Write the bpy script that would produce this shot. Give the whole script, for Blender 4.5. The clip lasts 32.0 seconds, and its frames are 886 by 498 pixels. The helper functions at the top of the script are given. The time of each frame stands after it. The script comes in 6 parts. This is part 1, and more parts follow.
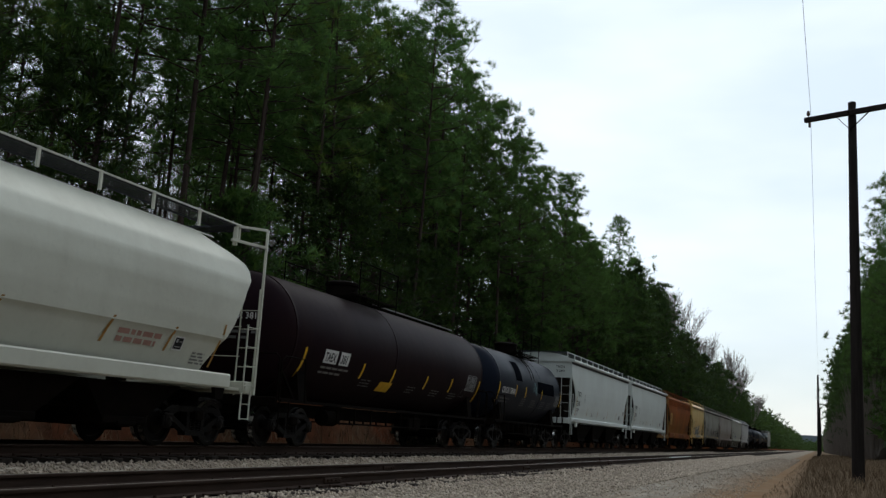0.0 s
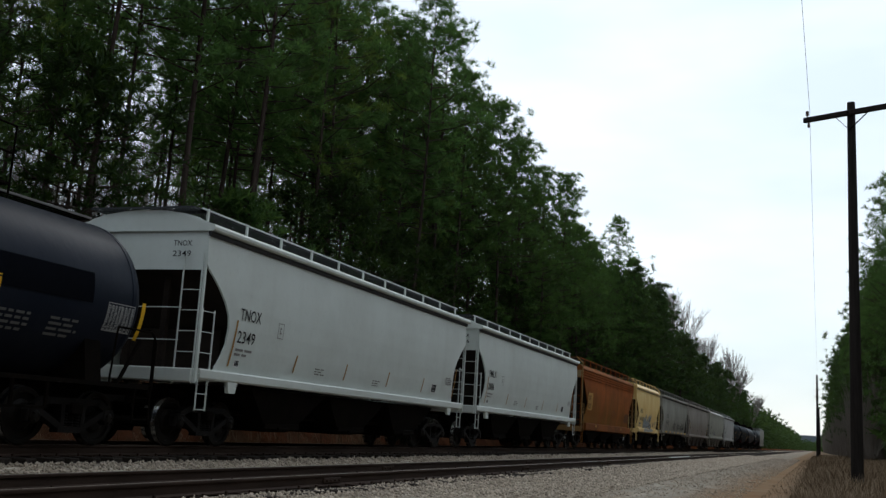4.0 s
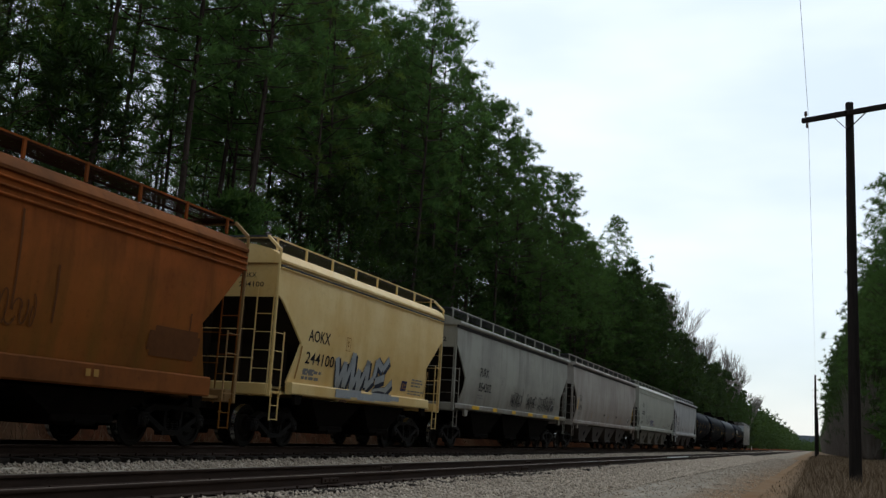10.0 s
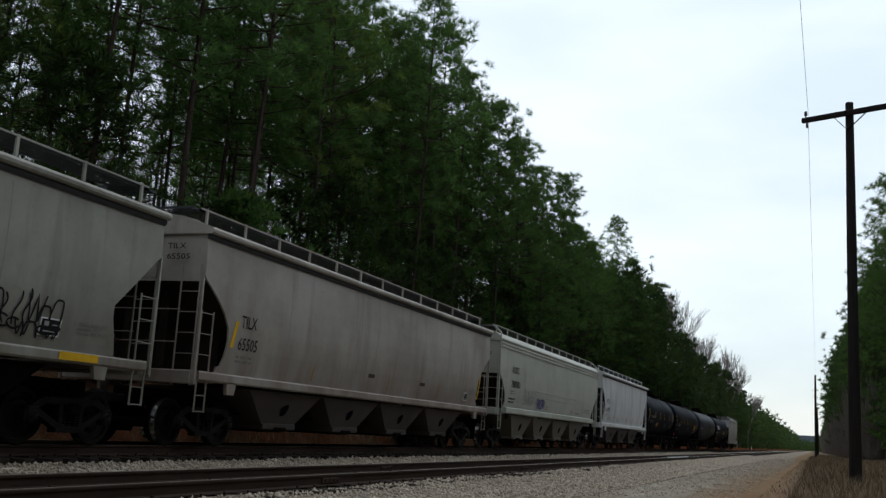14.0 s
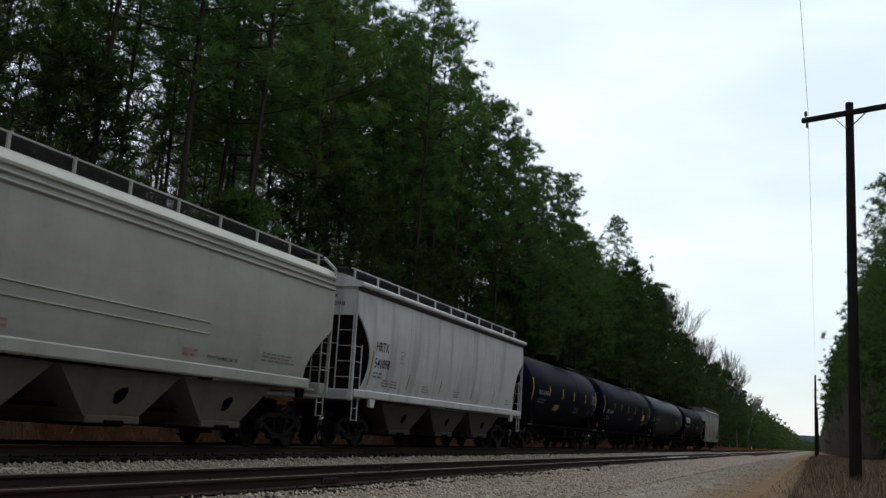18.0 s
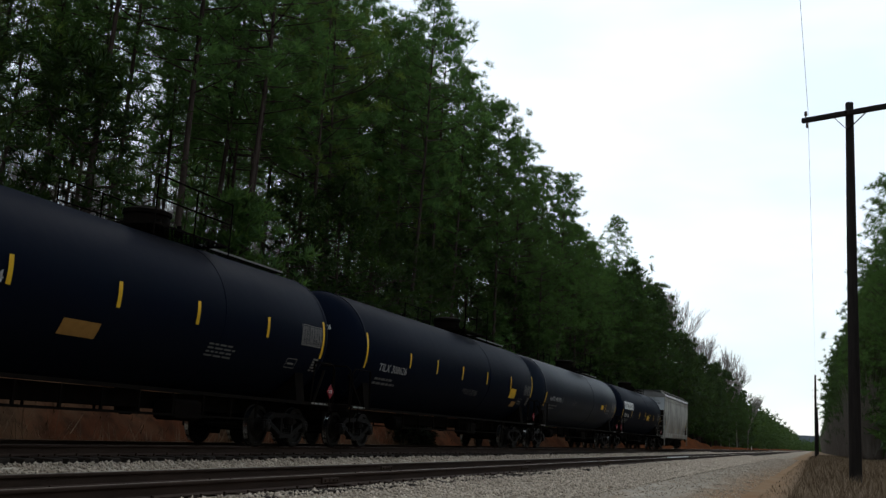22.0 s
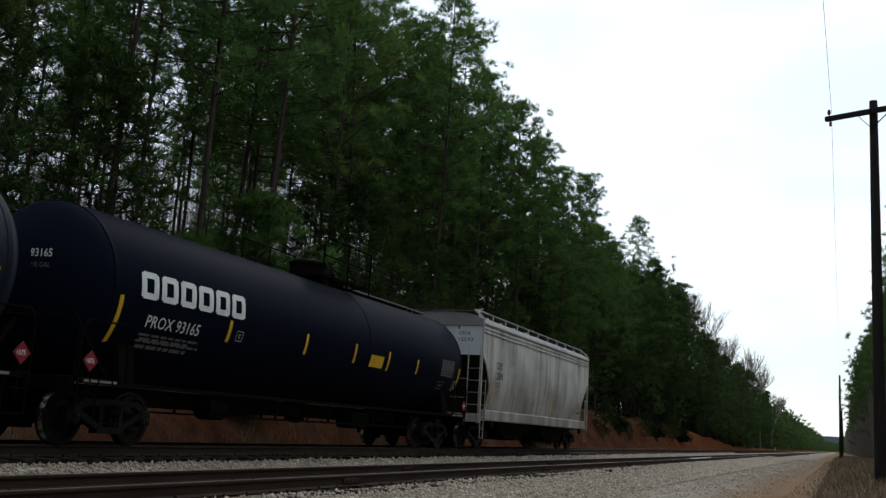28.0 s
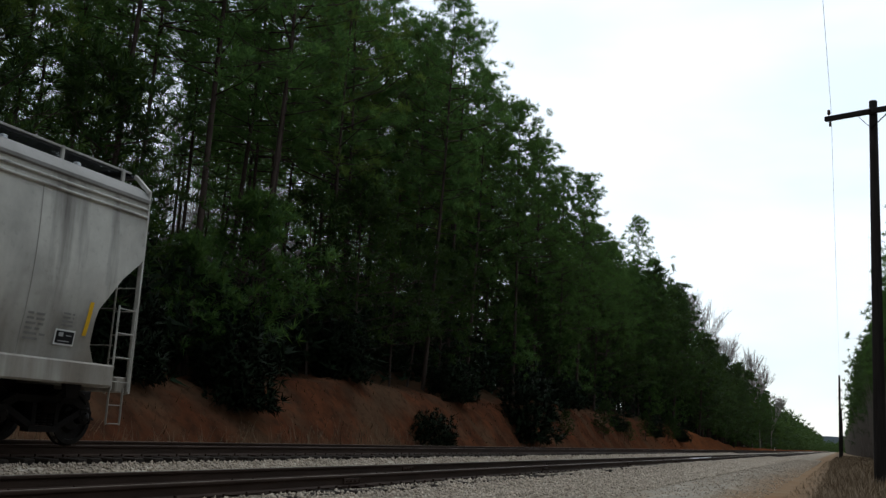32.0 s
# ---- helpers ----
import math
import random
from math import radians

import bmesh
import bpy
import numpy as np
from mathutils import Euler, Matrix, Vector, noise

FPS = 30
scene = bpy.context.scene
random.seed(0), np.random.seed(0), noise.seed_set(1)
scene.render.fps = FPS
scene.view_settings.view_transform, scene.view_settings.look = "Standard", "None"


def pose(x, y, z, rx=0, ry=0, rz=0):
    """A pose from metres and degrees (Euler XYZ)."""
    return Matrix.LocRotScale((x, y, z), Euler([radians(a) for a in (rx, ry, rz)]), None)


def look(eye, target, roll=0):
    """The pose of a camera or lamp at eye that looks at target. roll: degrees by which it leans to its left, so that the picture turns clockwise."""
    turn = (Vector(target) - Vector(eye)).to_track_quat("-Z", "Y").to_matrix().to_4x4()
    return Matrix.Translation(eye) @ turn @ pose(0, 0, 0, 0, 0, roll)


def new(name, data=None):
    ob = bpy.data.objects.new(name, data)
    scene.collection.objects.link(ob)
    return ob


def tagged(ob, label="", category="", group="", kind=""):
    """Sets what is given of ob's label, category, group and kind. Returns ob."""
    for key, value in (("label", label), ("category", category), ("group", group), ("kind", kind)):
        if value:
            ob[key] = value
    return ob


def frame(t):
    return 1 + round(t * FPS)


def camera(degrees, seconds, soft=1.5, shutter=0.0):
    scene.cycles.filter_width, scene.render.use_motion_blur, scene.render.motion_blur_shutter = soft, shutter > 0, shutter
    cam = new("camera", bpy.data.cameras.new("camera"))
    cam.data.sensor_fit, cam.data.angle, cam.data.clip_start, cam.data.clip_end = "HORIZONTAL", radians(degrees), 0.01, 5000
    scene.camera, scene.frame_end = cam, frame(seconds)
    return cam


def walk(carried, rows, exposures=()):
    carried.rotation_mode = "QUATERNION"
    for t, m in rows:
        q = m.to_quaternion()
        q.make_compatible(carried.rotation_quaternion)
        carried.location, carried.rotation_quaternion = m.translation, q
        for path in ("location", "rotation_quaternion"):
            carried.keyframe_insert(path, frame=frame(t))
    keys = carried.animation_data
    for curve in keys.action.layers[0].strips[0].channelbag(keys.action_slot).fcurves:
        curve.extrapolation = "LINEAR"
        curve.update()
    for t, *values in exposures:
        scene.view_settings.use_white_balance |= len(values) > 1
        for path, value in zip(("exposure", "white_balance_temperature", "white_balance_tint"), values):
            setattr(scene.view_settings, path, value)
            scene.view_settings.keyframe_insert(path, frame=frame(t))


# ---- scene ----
# camera: held by a roadside, looking up the line, with one small shift of aim
EYE = Vector((0.0, 0.0, 0.654))
cam = camera(47.18, 32.0, soft=1.4)


def aim(yaw, pitch, roll):
    a, b = radians(yaw), radians(pitch)
    way = Vector((-math.sin(a) * math.cos(b), math.cos(a) * math.cos(b), math.sin(b)))
    return look(EYE, EYE + way, roll)


walk(cam, [(0.0, aim(20.50, 9.983, 3.477)), (3.2, aim(20.49, 9.986, 3.477)), (5.5, aim(20.37, 10.0, 3.477)),
           (15.5, aim(20.37, 10.0, 3.477)), (25.5, aim(20.37, 10.0, 3.477)), (27.5, aim(21.57, 9.965, 3.498)),
           (32.0, aim(21.555, 9.965, 3.498))], exposures=[(0.0, 0.0), (1.2, 0.05), (2.6, 0.14), (3.5, 0.12), (5.2, 0.0), (19.6, 0.0), (21.6, 0.12), (24.0, 0.20), (28.5, 0.20), (30.2, 0.10), (31.0, 0.12), (32.0, 0.16)])

# ---- light: a bright overcast sky and a weak, very soft sun ----
SUN_ELEV, SUN_TURN = radians(48), radians(-12)
world = bpy.data.worlds.new("world")
scene.world = world
world.use_nodes = True
wn, wl = world.node_tree.nodes, world.node_tree.links
wn.clear()
w_out = wn.new("ShaderNodeOutputWorld")
w_add = wn.new("ShaderNodeAddShader")
w_sky = wn.new("ShaderNodeTexSky")
w_sky.sky_type, w_sky.sun_disc, w_sky.sun_elevation, w_sky.sun_rotation = "NISHITA", False, SUN_ELEV, SUN_TURN
w_bg1, w_bg2 = wn.new("ShaderNodeBackground"), wn.new("ShaderNodeBackground")
w_bg1.inputs["Strength"].default_value = 0.03
w_bg2.inputs["Strength"].default_value = 1.0
w_tc, w_map, w_noise, w_ramp = wn.new("ShaderNodeTexCoord"), wn.new("ShaderNodeMapping"), wn.new("ShaderNodeTexNoise"), wn.new("ShaderNodeValToRGB")
w_map.inputs["Scale"].default_value = (1.6, 1.6, 5.0)
w_noise.inputs["Scale"].default_value, w_noise.inputs["Detail"].default_value = 1.7, 4.0
w_ramp.color_ramp.elements[0].position, w_ramp.color_ramp.elements[0].color = 0.32, (0.62, 0.72, 0.79, 1)
w_ramp.color_ramp.elements[1].position, w_ramp.color_ramp.elements[1].color = 0.68, (0.875, 0.937, 0.972, 1)
wl.new(w_tc.outputs["Generated"], w_map.inputs["Vector"])
wl.new(w_map.outputs["Vector"], w_noise.inputs["Vector"])
wl.new(w_noise.outputs["Fac"], w_ramp.inputs["Fac"])
# the cloud is brightest where the sun stands behind it
w_dot, w_rng, w_mul = wn.new("ShaderNodeVectorMath"), wn.new("ShaderNodeMapRange"), wn.new("ShaderNodeMix")
w_dot.operation = "DOT_PRODUCT"
w_dot.inputs[1].default_value = (math.sin(SUN_TURN) * math.cos(SUN_ELEV), math.cos(SUN_TURN) * math.cos(SUN_ELEV), math.sin(SUN_ELEV))
w_rng.interpolation_type = "SMOOTHSTEP"
for k_in, val in (("From Min", -0.35), ("From Max", 1.0), ("To Min", 0.54), ("To Max", 1.06)):
    w_rng.inputs[k_in].default_value = val
w_mul.data_type, w_mul.blend_type = "RGBA", "MULTIPLY"
w_mul.inputs[0].default_value = 1.0
wl.new(w_tc.outputs["Generated"], w_dot.inputs[0])
wl.new(w_dot.outputs["Value"], w_rng.inputs["Value"])
wl.new(w_ramp.outputs["Color"], w_mul.inputs[6])
wl.new(w_rng.outputs["Result"], w_mul.inputs[7])
# an overcast sky dims towards the horizon
w_xyz, w_low, w_dim = wn.new("ShaderNodeSeparateXYZ"), wn.new("ShaderNodeMapRange"), wn.new("ShaderNodeMix")
for k_in, val in (("From Min", 0.0), ("From Max", 0.42), ("To Min", 0.84), ("To Max", 1.0)):
    w_low.inputs[k_in].default_value = val
w_dim.data_type, w_dim.blend_type = "RGBA", "MULTIPLY"
w_dim.inputs[0].default_value = 1.0
wl.new(w_tc.outputs["Generated"], w_xyz.inputs[0])
wl.new(w_xyz.outputs["Z"], w_low.inputs["Value"])
wl.new(w_mul.outputs[2], w_dim.inputs[6])
wl.new(w_low.outputs["Result"], w_dim.inputs[7])
wl.new(w_dim.outputs[2], w_bg2.inputs["Color"])
wl.new(w_sky.outputs["Color"], w_bg1.inputs["Color"])
wl.new(w_bg1.outputs[0], w_add.inputs[0])
wl.new(w_bg2.outputs[0], w_add.inputs[1])
wl.new(w_add.outputs[0], w_out.inputs["Surface"])
sun = new("sun", bpy.data.lights.new("sun", "SUN"))
sun.data.energy, sun.data.angle, sun.data.color = 0.5, radians(40), (1.0, 0.97, 0.92)
sun.matrix_world = look((60 * math.sin(SUN_TURN), 60 * math.cos(SUN_TURN), 60 * math.tan(SUN_ELEV)), (0, 0, 0))

# ---- materials ----


def tree_of(name, rough=0.7, metal=0.0):
    m = bpy.data.materials.new(name)
    m.use_nodes = True
    nt = m.node_tree
    b = nt.nodes["Principled BSDF"]
    b.inputs["Roughness"].default_value, b.inputs["Metallic"].default_value = rough, metal
    return m, nt, b


def coords(nt, scale=(1, 1, 1), shift=False):
    tc, mp = nt.nodes.new("ShaderNodeTexCoord"), nt.nodes.new("ShaderNodeMapping")
    mp.inputs["Scale"].default_value = scale
    nt.links.new(tc.outputs["Object"], mp.inputs["Vector"])
    if shift:
        oi, mul = nt.nodes.new("ShaderNodeObjectInfo"), nt.nodes.new("ShaderNodeMath")
        mul.operation = "MULTIPLY"
        mul.inputs[1].default_value = 57.0
        nt.links.new(oi.outputs["Random"], mul.inputs[0])
        nt.links.new(mul.outputs[0], mp.inputs["Location"])
    return mp.outputs["Vector"]


def noise_fac(nt, vec, scale, detail=4.0, lo=0.35, hi=0.65, rough=0.6):
    n, r = nt.nodes.new("ShaderNodeTexNoise"), nt.nodes.new("ShaderNodeMapRange")
    n.inputs["Scale"].default_value, n.inputs["Detail"].default_value, n.inputs["Roughness"].default_value = scale, detail, rough
    r.inputs["From Min"].default_value, r.inputs["From Max"].default_value = lo, hi
    nt.links.new(vec, n.inputs["Vector"])
    nt.links.new(n.outputs["Fac"], r.inputs["Value"])
    return r.outputs["Result"]


def blend(nt, fac, a, b, kind="MIX"):
    m = nt.nodes.new("ShaderNodeMix")
    m.data_type, m.blend_type = "RGBA", kind
    for sock, val in ((m.inputs[0], fac), (m.inputs[6], a), (m.inputs[7], b)):
        if isinstance(val, bpy.types.NodeSocket):
            nt.links.new(val, sock)
        elif isinstance(val, (int, float)):
            sock.default_value = val
        else:
            sock.default_value = (*val[:3], 1)
    return m.outputs[2]


def times(nt, a, k):
    m = nt.nodes.new("ShaderNodeMath")
    m.operation = "MULTIPLY"
    nt.links.new(a, m.inputs[0])
    if isinstance(k, bpy.types.NodeSocket):
        nt.links.new(k, m.inputs[1])
    else:
        m.inputs[1].default_value = k
    return m.outputs[0]


def relief(nt, b, height, strength, dist=0.02):
    bp = nt.nodes.new("ShaderNodeBump")
    bp.inputs["Strength"].default_value, bp.inputs["Distance"].default_value = strength, dist
    nt.links.new(height, bp.inputs["Height"])
    nt.links.new(bp.outputs["Normal"], b.inputs["Normal"])


def paint(name, col, dirt=(0.10, 0.085, 0.07), amount=0.5, rough=0.5, streak=0.5, rust=0.0, gloss=0.35, low=None):
    """Weathered coach paint: vertical streaks, broad grime, fine speckle."""
    m, nt, b = tree_of(name, rough)
    v = coords(nt, (1, 1, 1), True)
    vs = coords(nt, (1.0, 0.9, 0.10), True)
    broad = noise_fac(nt, v, 0.55, 5.0, 0.40, 0.72)
    lines = noise_fac(nt, vs, 1.9, 5.0, 0.52, 0.76)
    speck = noise_fac(nt, v, 9.0, 6.0, 0.56, 0.75)
    c = blend(nt, times(nt, broad, amount * 0.75), col, dirt)
    c = blend(nt, times(nt, lines, streak), c, dirt)
    wide = noise_fac(nt, coords(nt, (1.0, 1.0, 0.16), True), 0.62, 4.0, 0.55, 0.68)
    c = blend(nt, times(nt, wide, 0.55 * streak), c, dirt)
    if rust > 0:
        rs = noise_fac(nt, v, 1.3, 6.0, 0.62 - 0.1 * rust, 0.75)
        c = blend(nt, times(nt, rs, rust), c, (0.16, 0.06, 0.025))
    if low:
        # road dirt thrown up over the lower part of the side, with a ragged upper edge
        tc, sep, mr = nt.nodes.new("ShaderNodeTexCoord"), nt.nodes.new("ShaderNodeSeparateXYZ"), nt.nodes.new("ShaderNodeMapRange")
        nt.links.new(tc.outputs["Object"], sep.inputs[0])
        nt.links.new(sep.outputs["Z"], mr.inputs["Value"])
        mr.inputs["From Min"].default_value, mr.inputs["From Max"].default_value = low[2], low[3]
        mr.inputs["To Min"].default_value, mr.inputs["To Max"].default_value = 1.0, 0.0
        ragged = times(nt, mr.outputs["Result"], noise_fac(nt, vs, 1.1, 5.0, 0.25, 0.62))
        c = blend(nt, times(nt, ragged, low[1]), c, low[0])
    c = blend(nt, times(nt, speck, 0.25 * amount), c, tuple(x * 0.4 for x in dirt))
    nt.links.new(c, b.inputs["Base Color"])
    relief(nt, b, noise_fac(nt, v, 2.2, 3.0, 0.2, 0.8), 0.12, 0.03)
    b.inputs["Specular IOR Level"].default_value = gloss
    if gloss < 0.15 and col[0] < 0.05:
        b.inputs["Specular Tint"].default_value = (0.62, 0.78, 1.0, 1)
    return m


def rough_mat(name, a, c2, scale=4.0, rough=0.85, metal=0.0, bump=0.3, stretch=(1, 1, 1), fine=24.0):
    m, nt, b = tree_of(name, rough, metal)
    v = coords(nt, stretch, True)
    c = blend(nt, noise_fac(nt, v, scale, 5.0, 0.3, 0.7), a, c2)
    c = blend(nt, times(nt, noise_fac(nt, v, fine, 4.0, 0.5, 0.72), 0.5), c, tuple(x * 0.45 for x in a))
    nt.links.new(c, b.inputs["Base Color"])
    relief(nt, b, noise_fac(nt, v, fine, 4.0, 0.2, 0.8), bump, 0.02)
    b.inputs["Specular IOR Level"].default_value = 0.1
    return m


def leaf_mat(name, a, c2, rough=0.7, clump=0.55, through_light=0.0):
    """Leaves or stones: varied from piece to piece, in clumps, and from plant to plant."""
    m, nt, b = tree_of(name, rough)
    g, oi = nt.nodes.new("ShaderNodeNewGeometry"), nt.nodes.new("ShaderNodeObjectInfo")
    v = coords(nt, (1, 1, 1), True)
    c = blend(nt, noise_fac(nt, v, clump, 4.0, 0.32, 0.68), a, c2)
    c = blend(nt, times(nt, g.outputs["Random Per Island"], 0.5), c, c2)
    c = blend(nt, times(nt, oi.outputs["Random"], 0.6), c, tuple(x * 0.62 for x in a))
    nt.links.new(c, b.inputs["Base Color"])
    b.inputs["Specular IOR Level"].default_value = 0.12
    if through_light > 0:
        tr, mx = nt.nodes.new("ShaderNodeBsdfTranslucent"), nt.nodes.new("ShaderNodeMixShader")
        nt.links.new(blend(nt, 0.45, c, (0.16, 0.26, 0.04)), tr.inputs["Color"])
        mx.inputs[0].default_value = through_light
        nt.links.new(b.outputs[0], mx.inputs[1])
        nt.links.new(tr.outputs[0], mx.inputs[2])
        nt.links.new(mx.outputs[0], nt.nodes["Material Output"].inputs["Surface"])
    return m


def plain(name, col, rough=0.6, metal=0.0):
    m, nt, b = tree_of(name, rough, metal)
    v = coords(nt)
    c = blend(nt, times(nt, noise_fac(nt, v, 6.0, 4.0, 0.4, 0.75), 0.45), col, tuple(x * 0.55 for x in col))
    nt.links.new(c, b.inputs["Base Color"])
    b.inputs["Specular IOR Level"].default_value = 0.5 if metal > 0 else 0.15
    return m


M_IVORY = paint("ivory_paint", (0.60, 0.605, 0.515), (0.30, 0.27, 0.21), 0.35, 0.45, 0.14)
M_PALE = paint("pale_grey_paint", (0.60, 0.64, 0.61), (0.33, 0.33, 0.29), 0.35, 0.45, 0.14)
M_RUSTY = paint("rust_brown_paint", (0.30, 0.082, 0.018), (0.080, 0.030, 0.009), 0.95, 0.85, 0.8, 0.0, 0.08, ((0.155, 0.082, 0.014), 0.95, 1.2, 3.5))
M_RUSTSILL = paint("rust_brown_sill_paint", (0.215, 0.070, 0.018), (0.06, 0.026, 0.010), 0.95, 0.85, 0.5, 0.0, 0.08)
M_BROWNMARK = plain("faded_brown_scrawl", (0.125, 0.045, 0.013), 0.85)
M_EAVESHADE = plain("painted_eave_shade", (0.050, 0.050, 0.052), 0.8)
M_RUSTWALK = plain("dark_rusty_grating", (0.050, 0.024, 0.014), 0.85)
M_SEAM = plain("painted_seam_shade", (0.23, 0.22, 0.20), 0.8)
M_CREAM = paint("cream_paint", (0.74, 0.55, 0.24), (0.55, 0.29, 0.045), 0.75, 0.5, 0.35)
M_DULL = paint("dull_grey_paint", (0.34, 0.335, 0.29), (0.125, 0.115, 0.10), 0.65, 0.55, 0.75, 0.0, 0.3, ((0.115, 0.082, 0.060), 0.75, 1.35, 2.5))
M_TAUPE = paint("taupe_grey_paint", (0.38, 0.35, 0.312), (0.15, 0.115, 0.098), 0.7, 0.55, 0.6, 0.0, 0.3, ((0.16, 0.105, 0.080), 0.75, 1.4, 3.0))
M_STONE = paint("stone_grey_paint", (0.41, 0.413, 0.355), (0.18, 0.18, 0.15), 0.5, 0.5, 0.3)
M_SILVER = paint("silver_grey_paint", (0.60, 0.60, 0.595), (0.20, 0.20, 0.205), 0.4, 0.45, 0.8)
M_ASH = paint("ash_grey_paint", (0.56, 0.55, 0.50), (0.12, 0.108, 0.098), 0.9, 0.55, 0.95, 0.0, 0.3, ((0.17, 0.138, 0.108), 0.85, 1.3, 2.9))
M_ASHEND = paint("bluish_white_end_paint", (0.60, 0.63, 0.66), (0.28, 0.28, 0.28), 0.4, 0.5, 0.3)
M_TANTRIM = paint("tan_corner_paint", (0.30, 0.175, 0.062), (0.11, 0.052, 0.018), 0.8, 0.75, 0.5)
M_TANKBROWN = paint("brown_black_tank_paint", (0.0125, 0.0062, 0.0082), (0.020, 0.010, 0.009), 0.6, 0.5, 0.5, 0.0, 0.025)
M_TANKNAVY = paint("blue_black_tank_paint", (0.0095, 0.0125, 0.021), (0.018, 0.020, 0.028), 0.6, 0.40, 0.4, 0.0, 0.05)
M_TANKBLACK = paint("black_tank_paint", (0.0040, 0.0062, 0.0135), (0.0065, 0.0085, 0.014), 0.6, 0.5, 0.3, 0.0, 0.010)
M_TANKGREY = paint("grey_black_tank_paint", (0.0135, 0.0175, 0.027), (0.0055, 0.0065, 0.0095), 0.8, 0.45, 0.6, 0.0, 0.04)
M_ROOF = paint("weathered_roof_paint", (0.25, 0.245, 0.235), (0.09, 0.085, 0.08), 0.8, 0.7, 0.3)
M_PATCH = plain("fresh_black_paint", (0.0060, 0.0068, 0.0095), 0.6)
M_PATCH.node_tree.nodes["Principled BSDF"].inputs["Specular IOR Level"].default_value = 0.0
# near-black running gear: the dark under the cars is put into its colour
M_UNDER = rough_mat("near_black_underframe", (0.004, 0.0035, 0.003), (0.009, 0.0065, 0.005), 3.0, 0.85, 0.0, 0.2)
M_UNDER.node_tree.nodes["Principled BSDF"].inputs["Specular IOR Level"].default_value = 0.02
M_SLOPE = rough_mat("shaded_brown_slope_sheet", (0.016, 0.012, 0.010), (0.030, 0.022, 0.017), 2.0, 0.75, 0.0, 0.15)
M_TRUCK = rough_mat("near_black_cast_steel", (0.0055, 0.005, 0.005), (0.011, 0.0085, 0.0075), 5.0, 0.65, 0.1, 0.25)
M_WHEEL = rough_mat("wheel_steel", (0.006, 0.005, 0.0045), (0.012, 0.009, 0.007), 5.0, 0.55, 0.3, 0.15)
M_TREAD = plain("polished_tread_steel", (0.55, 0.55, 0.55), 0.25, 1.0)
# bay paints: grime on a darkened coat that carries the shade under the car
M_STONEBAY = paint("shaded_stone_grey_bay_paint", (0.118, 0.106, 0.085), (0.060, 0.047, 0.036), 0.7, 0.7, 0.4)
M_BAY = paint("grimy_shaded_bay_paint", (0.050, 0.037, 0.031), (0.020, 0.014, 0.011), 0.8, 0.7, 0.5)
M_GRATE = plain("galvanised_grating", (0.030, 0.034, 0.040), 0.7, 0.1)
M_INK = plain("black_stencil_paint", (0.012, 0.012, 0.014), 0.6)
M_WHITEINK = plain("white_stencil_paint", (0.75, 0.75, 0.73), 0.6)
M_GREYINK = plain("faded_stencil_paint", (0.22, 0.21, 0.20), 0.7)
M_DIMINK = plain("dim_white_stencil", (0.13, 0.13, 0.13), 0.7)
M_YELLOW = plain("yellow_reflective_strip", (0.72, 0.42, 0.02), 0.45)
M_OCHRE = plain("dirty_ochre_strip", (0.36, 0.19, 0.05), 0.6)
M_RED = plain("red_placard", (0.22, 0.020, 0.028), 0.6)
M_TAGGREY = plain("slate_spray_paint", (0.33, 0.35, 0.36), 0.6)
M_TAGNAVY = plain("navy_spray_paint", (0.030, 0.035, 0.055), 0.6)
M_TAGBLUE = plain("violet_spray_paint", (0.05, 0.04, 0.20), 0.6)
M_TAGTEAL = plain("pale_teal_chalk", (0.22, 0.36, 0.38), 0.7)
M_TANPATCH = plain("tan_stencil_panel", (0.40, 0.215, 0.055), 0.8)
M_RAIL = rough_mat("rusty_rail_steel", (0.034, 0.022, 0.017), (0.058, 0.037, 0.028), 6.0, 0.75, 0.2, 0.2, (1, 0.15, 1))
M_RAILTOP = plain("worn_rail_head", (0.20, 0.17, 0.15), 0.38, 0.8)
M_TIE = rough_mat("creosoted_timber", (0.018, 0.014, 0.012), (0.045, 0.036, 0.030), 4.0, 0.9, 0.0, 0.5, (0.3, 3, 3))
M_BARK = rough_mat("pine_bark", (0.040, 0.029, 0.024), (0.075, 0.055, 0.046), 3.0, 0.95, 0.0, 0.6, (2, 2, 0.6))
M_GREYBARK = rough_mat("grey_bark", (0.19, 0.165, 0.155), (0.27, 0.24, 0.225), 3.0, 0.95, 0.0, 0.4, (2, 2, 0.6))
M_POLE = rough_mat("weathered_pole_timber", (0.016, 0.013, 0.012), (0.032, 0.027, 0.025), 3.0, 0.9, 0.0, 0.5, (5, 5, 0.4))
M_NEEDLE = leaf_mat("pine_needles", (0.110, 0.236, 0.072), (0.048, 0.116, 0.040), 0.75, 0.5, 0.60)
M_NEEDLE2 = leaf_mat("yellowish_pine_needles", (0.165, 0.240, 0.050), (0.068, 0.122, 0.030), 0.75, 0.5, 0.54)
M_NEEDLE3 = leaf_mat("distant_pine_needles", (0.066, 0.122, 0.042), (0.026, 0.056, 0.020), 0.75, 0.35, 0.32)
M_NEEDLE4 = leaf_mat("dark_pine_needles", (0.092, 0.190, 0.054), (0.036, 0.084, 0.027), 0.75, 0.5, 0.48)
# darker copy of the needles, with the shade low in the wood painted in
M_NEEDLESHADE = leaf_mat("shaded_pine_needles", (0.034, 0.068, 0.018), (0.012, 0.026, 0.009), 0.75, 0.6, 0.25)
M_GREYINK2 = plain("dull_white_stencil", (0.36, 0.36, 0.36), 0.7)
